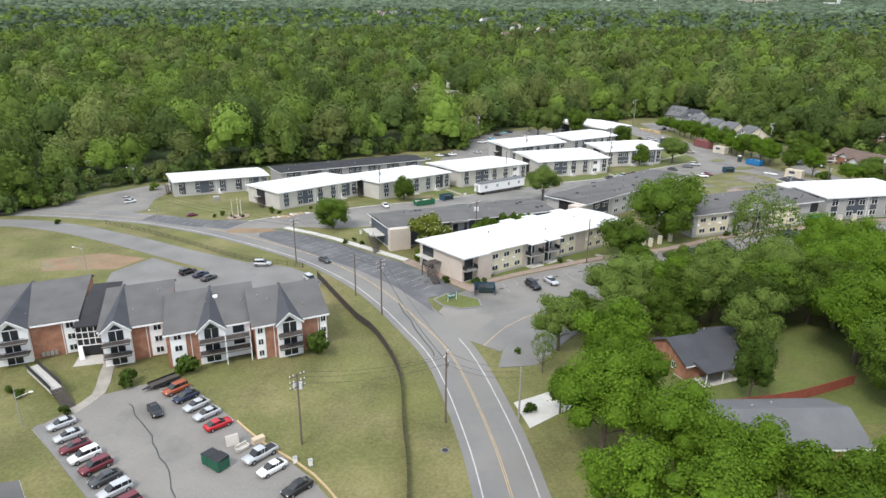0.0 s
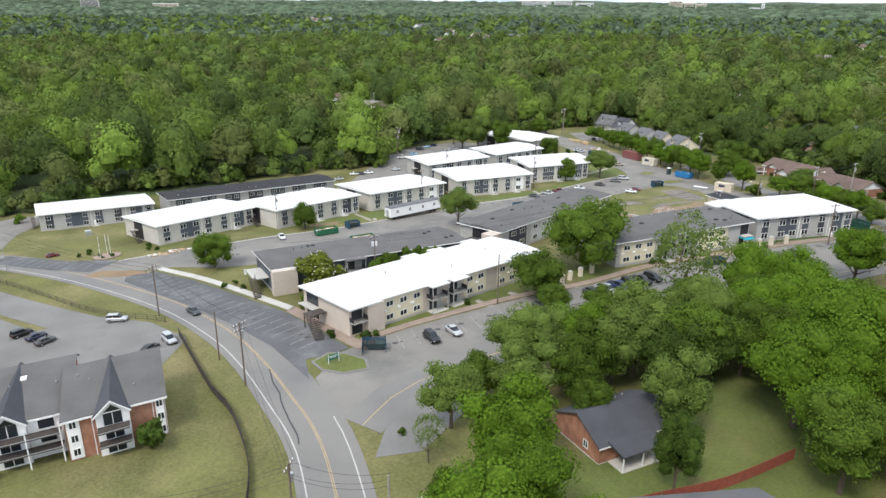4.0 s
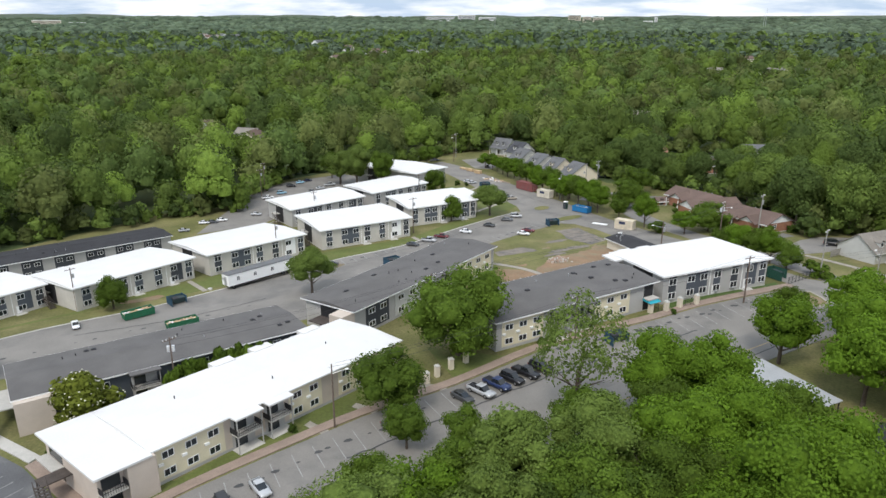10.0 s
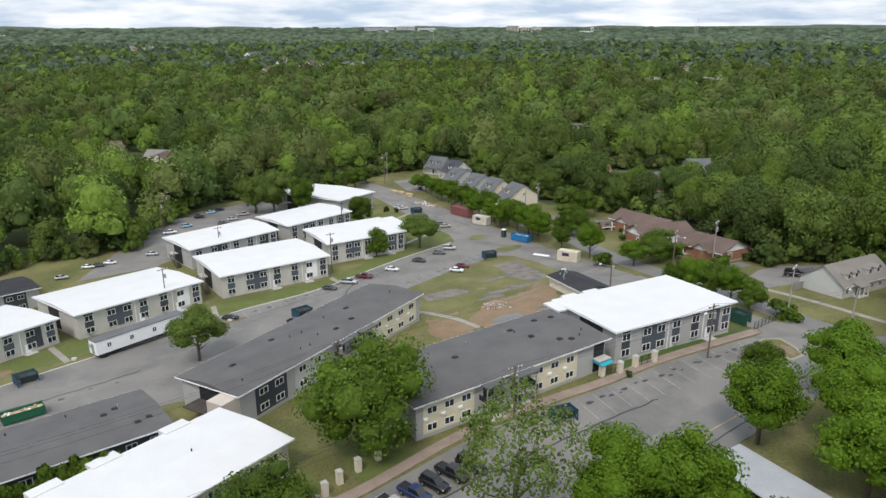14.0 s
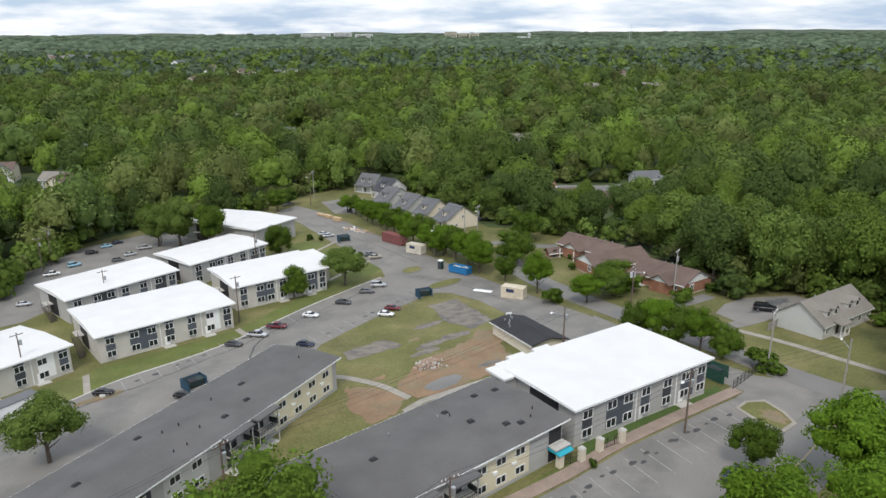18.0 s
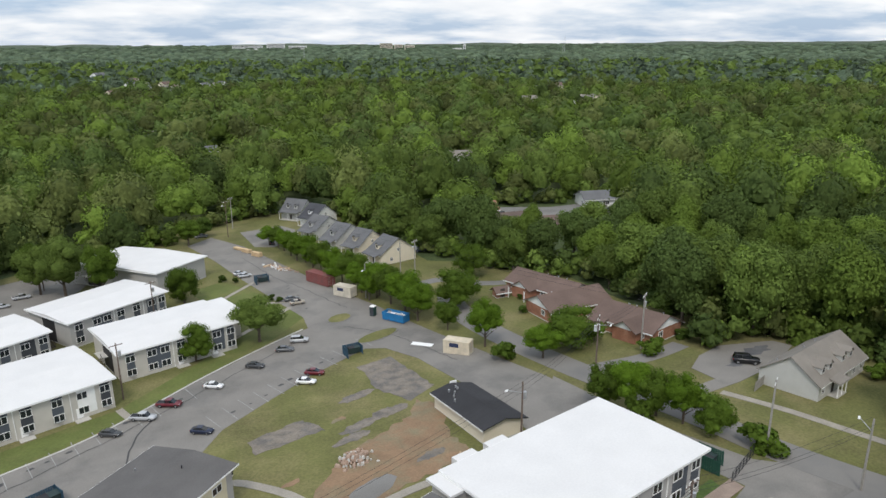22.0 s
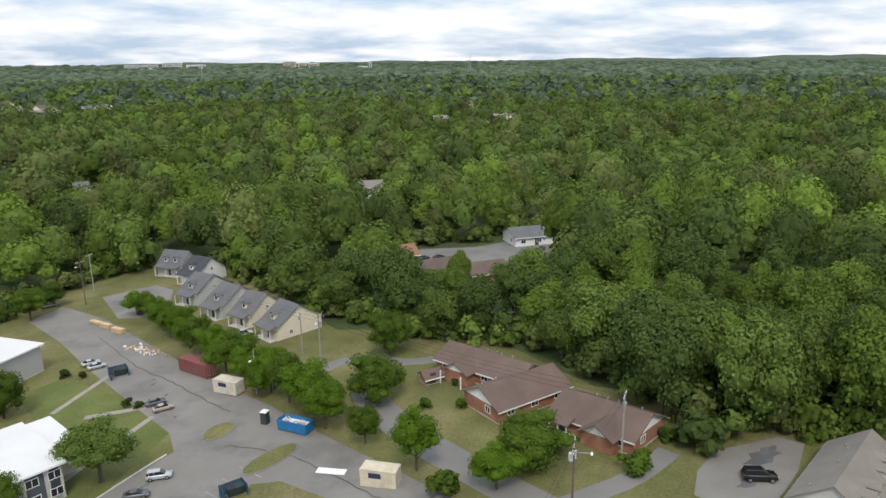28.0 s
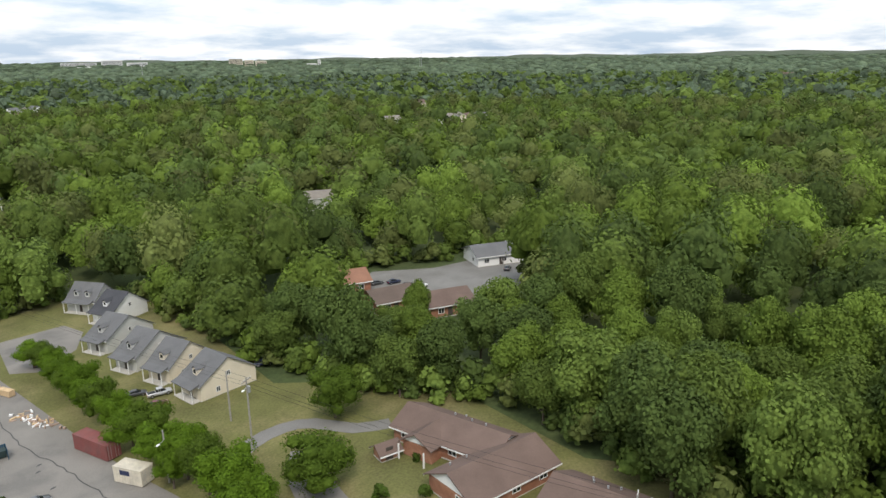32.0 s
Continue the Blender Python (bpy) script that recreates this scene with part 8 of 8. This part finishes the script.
for x, y, h in ((-25.4, 130.2, 1.3), (-22.6, 127.6, 1.2), (-20.9, 45.8 + 4, 0.9), (-18.8, 49.2, 0.9)):
    ub = thing("utility_box", x, y, 20, "small white utility box on the grass", "utility box")
    part("box", MB().box(-0.25, -0.2, -0.1, 0.25, 0.2, h), M_WTRIM, ub)
    part("cap", MB().box(-0.28, -0.23, h, 0.28, 0.23, h + 0.06), M_STEEL, ub)
ac = thing("transformer_cabinet", -82.5, 176.5, 10, "grey ground transformer cabinet on the lawn", "transformer")
part("cabinet", MB().box(-0.9, -0.8, 0, 0.9, 0.8, 1.5), M_STEEL, ac)
part("lid", MB().hull([(-0.95, -0.85, 1.5), (0.95, -0.85, 1.5), (0.95, 0.85, 1.5), (-0.95, 0.85, 1.5)], [(-0.8, -0.7, 1.62), (0.8, -0.7, 1.62), (0.8, 0.7, 1.62), (-0.8, 0.7, 1.62)]), M_STEEL, ac)
mh = thing("manhole", -2.0, 50.0, 0, "grey manhole ring set in the verge", "manhole", lean=True)
part("ring", MB().tube((0, 0, -0.1), (0, 0, 0.12), 0.6, 0.6, 14), M_GRAVEL, mh)
part("lid", MB().tube((0, 0, 0.12), (0, 0, 0.16), 0.42, 0.42, 14), M_BLACK, mh)
for x, y in ((-23.5, 138.8), (5, 163.4), (33.5, 165.8)):
    pl = thing("planter_ring", x, y, 0, "low pale concrete ring on the verge", "planter", lean=True, dz=0.05)
    part("ring", MB().tube((0, 0, 0), (0, 0, 0.35), 0.6, 0.55, 10), M_CONC, pl)

# ---- woods ----
OPEN = [[(-175, -90), (-175, 150), (-158, 176), (-136, 178), (-146, 205), (-128, 212), (-108, 214), (-103, 227), (-60, 229), (-20, 233), (8, 233), (10, 250), (27, 279), (50, 279), (66, 268), (88, 276), (100, 284), (117, 282), (127, 256),
         (129, 235), (131, 209), (134, 196), (138, 182), (147, 165), (147, 150), (144, 139), (140, 132), (146, 129), (154, 122), (156, 110), (151, 105), (150, 60), (90, 55), (90, -90)],
        [(163, 222), (176, 227), (186, 215), (199, 209), (210, 201), (197, 189), (190, 191), (177, 188), (170, 197), (162, 210)], [(176, 136), (184, 142), (197, 139), (187, 132)]]
OPEN = [[site(*q) for q in ring] for ring in OPEN]


def inside(x, y, ring):
    odd = False
    for (x0, y0), (x1, y1) in zip(ring, ring[1:] + ring[:1]):
        if (y0 > y) != (y1 > y) and x < x0 + (y - y0) / (y1 - y0) * (x1 - x0):
            odd = not odd
    return odd


def blocked(x, y, m=3.2):
    if -200 < x < 320 and -160 < y < 420:
        for ring in OPEN:
            for dx, dy in ((0, 0), (m, 0), (-m, 0), (0, m), (0, -m)):
                if inside(x + dx, y + dy, ring):
                    return True
    for a, b, ca, sa, L, W in FOOT:
        if abs(x - a) < 75 and abs(y - b) < 75:
            u, v = (x - a) * ca + (y - b) * sa, (y - b) * ca - (x - a) * sa
            if -4.5 < u < L + 4.5 and -4.5 < v < W + 4.5:
                return True
            # a far house has a yard on its side towards the complex
            ux, uy = 60 - a, 90 - b
            k = math.hypot(ux, uy)
            if k > 300 and 0 < ((x - a) * ux + (y - b) * uy) / k < 60 and abs(((x - a) * uy - (y - b) * ux) / k) < L * 0.7:
                return True
    return False


def spots(g, d0, d1, a0, a1, grid, m=2.6):
    """Places in a ring sector round the middle of the path, one a grid cell, shaken."""
    out = []
    n = int(d1 / grid) + 1
    for i in range(-n, n + 1):
        for j in range(-n, n + 1):
            x = 45 + (i + 0.5 * (j % 2) + g.uniform(-0.33, 0.33)) * grid
            y = 70 + (j + g.uniform(-0.33, 0.33)) * grid
            d = math.hypot(x - 45, y - 70)
            a = math.degrees(math.atan2(x - 45, y - 70))
            if d0 < d < d1 and a0 < a < a1 and not blocked(x, y, m):
                out.append((x, y))
    return out


def dome(g, R, H, z0, lobes, leaves, size):
    """A woodland crown seen from above: rounded lobes with leaf clumps, open below."""
    q = g.uniform(0, math.tau, lobes)
    k = np.sqrt(g.uniform(0.05, 0.42, lobes))
    c = np.stack([np.cos(q) * k, np.sin(q) * k, g.uniform(-0.30, 0.36, lobes) - 0.6 * k * k], 1)
    c[0] = (0, 0, 0.32)
    r = g.uniform(0.34, 0.50, lobes)
    r[0] = 0.70
    scale = np.array([R, R, H / 2])
    mid = np.array([0, 0, z0 + H * 0.48])
    cv, cf = crown_core(c * scale + mid, r, R, H, g, DOME_F)
    if not leaves:
        return cv, cf
    pick = g.choice(lobes, leaves, p=r ** 2 / (r ** 2).sum())
    d = g.normal(size=(leaves, 3))
    d[:, 2] = np.where(d[:, 2] < -0.35, -d[:, 2], d[:, 2])
    d /= np.linalg.norm(d, axis=1)[:, None]
    p = c[pick] + d * (r[pick] * g.uniform(0.86, 1.08, leaves))[:, None]
    keep = np.ones(leaves, bool)
    for i in range(lobes):
        keep &= ~((np.linalg.norm(p - c[i], axis=1) < r[i] * 0.8) & (pick != i))
    p, d = p[keep] * scale + mid, d[keep]
    n = len(p)
    nr = d + g.normal(size=(n, 3)) * 0.32
    nr /= np.linalg.norm(nr, axis=1)[:, None]
    t = np.cross(nr, g.normal(size=(n, 3)))
    t /= np.linalg.norm(t, axis=1)[:, None] + 1e-9
    b = np.cross(nr, t)
    s = size * g.uniform(0.6, 1.25, n)[:, None]
    v = np.stack([p - t * s - b * s * 0.55, p + t * s * 0.35 - b * s * 0.75, p + t * s + b * s * 0.45 - nr * s * 0.3, p - t * s * 0.25 + b * s * 0.85 - nr * s * 0.2], 1).reshape(-1, 3)
    return np.concatenate([v, cv]), np.concatenate([np.arange(4 * n).reshape(n, 4), cf + len(v)])


def wood(name, places, seed, label, leaves, size, lobes, materials, rmin, rmax, R=5.0, H=8.0, z0=2.6):
    g = np.random.default_rng(seed)
    kinds = [[] for m in materials]
    for p in places:
        kinds[g.integers(len(materials))].append(p)
    for k, m in enumerate(materials):
        protos = [dome(np.random.default_rng(seed * 31 + j + 7 * k), R, H, z0, lobes, leaves, size) for j in range(5)]
        vs, fs, ts, n = [], [], [], 0
        for x, y in kinds[k]:
            v, f = protos[g.integers(5)]
            s = g.uniform(rmin, rmax)
            a = g.uniform(0, 6.283)
            q = v * np.array([s, s, s * g.uniform(0.8, 1.25)])
            q = np.stack([q[:, 0] * np.cos(a) - q[:, 1] * np.sin(a) + x, q[:, 0] * np.sin(a) + q[:, 1] * np.cos(a) + y, q[:, 2] + T(x, y)], 1)
            vs.append(q)
            fs.append(f + n)
            ts.append(np.full(len(q), g.uniform(-0.38, 0.34), np.float32))
            n += len(q)
        if vs:
            me = np_mesh(name, np.concatenate(vs), np.concatenate(fs), m, True)
            me.attributes.new("tone", "FLOAT", "POINT").data.foreach_set("value", np.concatenate(ts))
            tagged(new(name, me), label, "woods", "", "stuff")


g_w = np.random.default_rng(3)
KINDS = [W_LEAF, W_DEEP, W_FRESH, W_DULL]
MID = site(100, 130)
near = [p for p in spots(g_w, 60, 440, -80, 96, 14.0) if math.dist(p, MID) >= 150]
close = [p for p in spots(g_w, 60, 340, 5, 96, 11.6, 1.8) if math.dist(p, MID) < 150]
FRONT = [site(*q) for q in ((143, 186), (146, 220), (153, 228), (163, 218), (178, 190), (172, 177), (158, 177))]
rng = random.Random(41)
for x, y in close:
    s = rng.uniform(0.9, 1.55) * (0.6 if inside(x, y, FRONT) else 1.0)
    tree(x, y, rng.choice(("ash", "ash", "elm", "hickory")), s, s * rng.uniform(1.0, 1.3), "in the eastern woods", True)
wood("woods_near", near, 3, "leafy green woods around the complex", 1300, 0.42, 11, KINDS, 0.75, 1.55, 7.4, 15.5, 1.0)
edge = [p for p in spots(g_w, 60, 400, -80, 96, 5.0, 0.6) if blocked(p[0], p[1], 10.0) or math.dist(p, MID) < 100]
wood("woods_edge", edge, 8, "leafy undergrowth along the edge of the woods", 190, 0.42, 6, KINDS, 0.7, 1.5, 3.4, 6.6, -1.0)
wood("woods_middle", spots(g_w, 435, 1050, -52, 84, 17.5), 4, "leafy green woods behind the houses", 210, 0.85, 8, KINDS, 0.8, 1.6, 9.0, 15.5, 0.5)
# distance haze is mixed into these leaf colours: paler and bluer
M_FAR_HAZE = foliage("hazed_far_leaves", (0.116, 0.160, 0.098), (0.138, 0.185, 0.118), fine=0.5, blue=0.98)
M_FAR_HAZE_D = foliage("hazed_far_dark_leaves", (0.092, 0.132, 0.086), (0.114, 0.156, 0.102), fine=0.5, blue=0.98)
HAZE_KINDS = [M_FAR_HAZE, M_FAR_HAZE_D, M_FAR_HAZE]
wood("far_woods", spots(g_w, 1040, 1900, -46, 80, 19), 5, "unbroken green woods out to the horizon", 6, 2.0, 3, [W_LEAF, M_FAR_HAZE_D, W_DEEP, M_FAR_HAZE], 1.7, 3.0, H=6.4, z0=0.5)
wood("far_woods", spots(g_w, 1890, 3100, -44, 78, 34), 6, "unbroken green woods out to the horizon", 0, 1, 1, HAZE_KINDS, 3.4, 6.0, H=3.6, z0=-0.6)
wood("far_woods", spots(g_w, 3080, 4750, -42, 76, 64), 7, "unbroken green woods out to the horizon", 0, 1, 1, HAZE_KINDS, 6, 11, H=2.0, z0=-0.6)
# wooded ridges on the skyline, distance haze put into their blue-green
def ridge_height(az):
    return 8 * min(1, max(0, (6 - az) / 30)) + 14 * min(1, max(0, (az - 40) / 36)) + 5 * math.sin(az * 0.41) + 3 * math.sin(az * 1.3 + 1) + 1.5 * math.sin(az * 3.7)


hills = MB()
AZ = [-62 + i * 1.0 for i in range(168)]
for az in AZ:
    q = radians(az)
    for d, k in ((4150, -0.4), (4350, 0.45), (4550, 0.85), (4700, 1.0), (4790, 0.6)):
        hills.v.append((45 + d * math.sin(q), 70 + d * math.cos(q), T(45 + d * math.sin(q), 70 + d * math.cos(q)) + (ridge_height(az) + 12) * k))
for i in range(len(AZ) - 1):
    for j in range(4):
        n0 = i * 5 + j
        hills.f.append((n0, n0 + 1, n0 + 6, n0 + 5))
M_RIDGE_HAZE = foliage("hazed_ridge_leaves", (0.100, 0.128, 0.165), (0.115, 0.145, 0.18), fine=0.05)
tagged(new("backdrop_hills", hills.mesh("backdrop_hills", M_RIDGE_HAZE)), "low wooded ridges on the skyline, blue-green with painted haze", "hills", "", "structure")
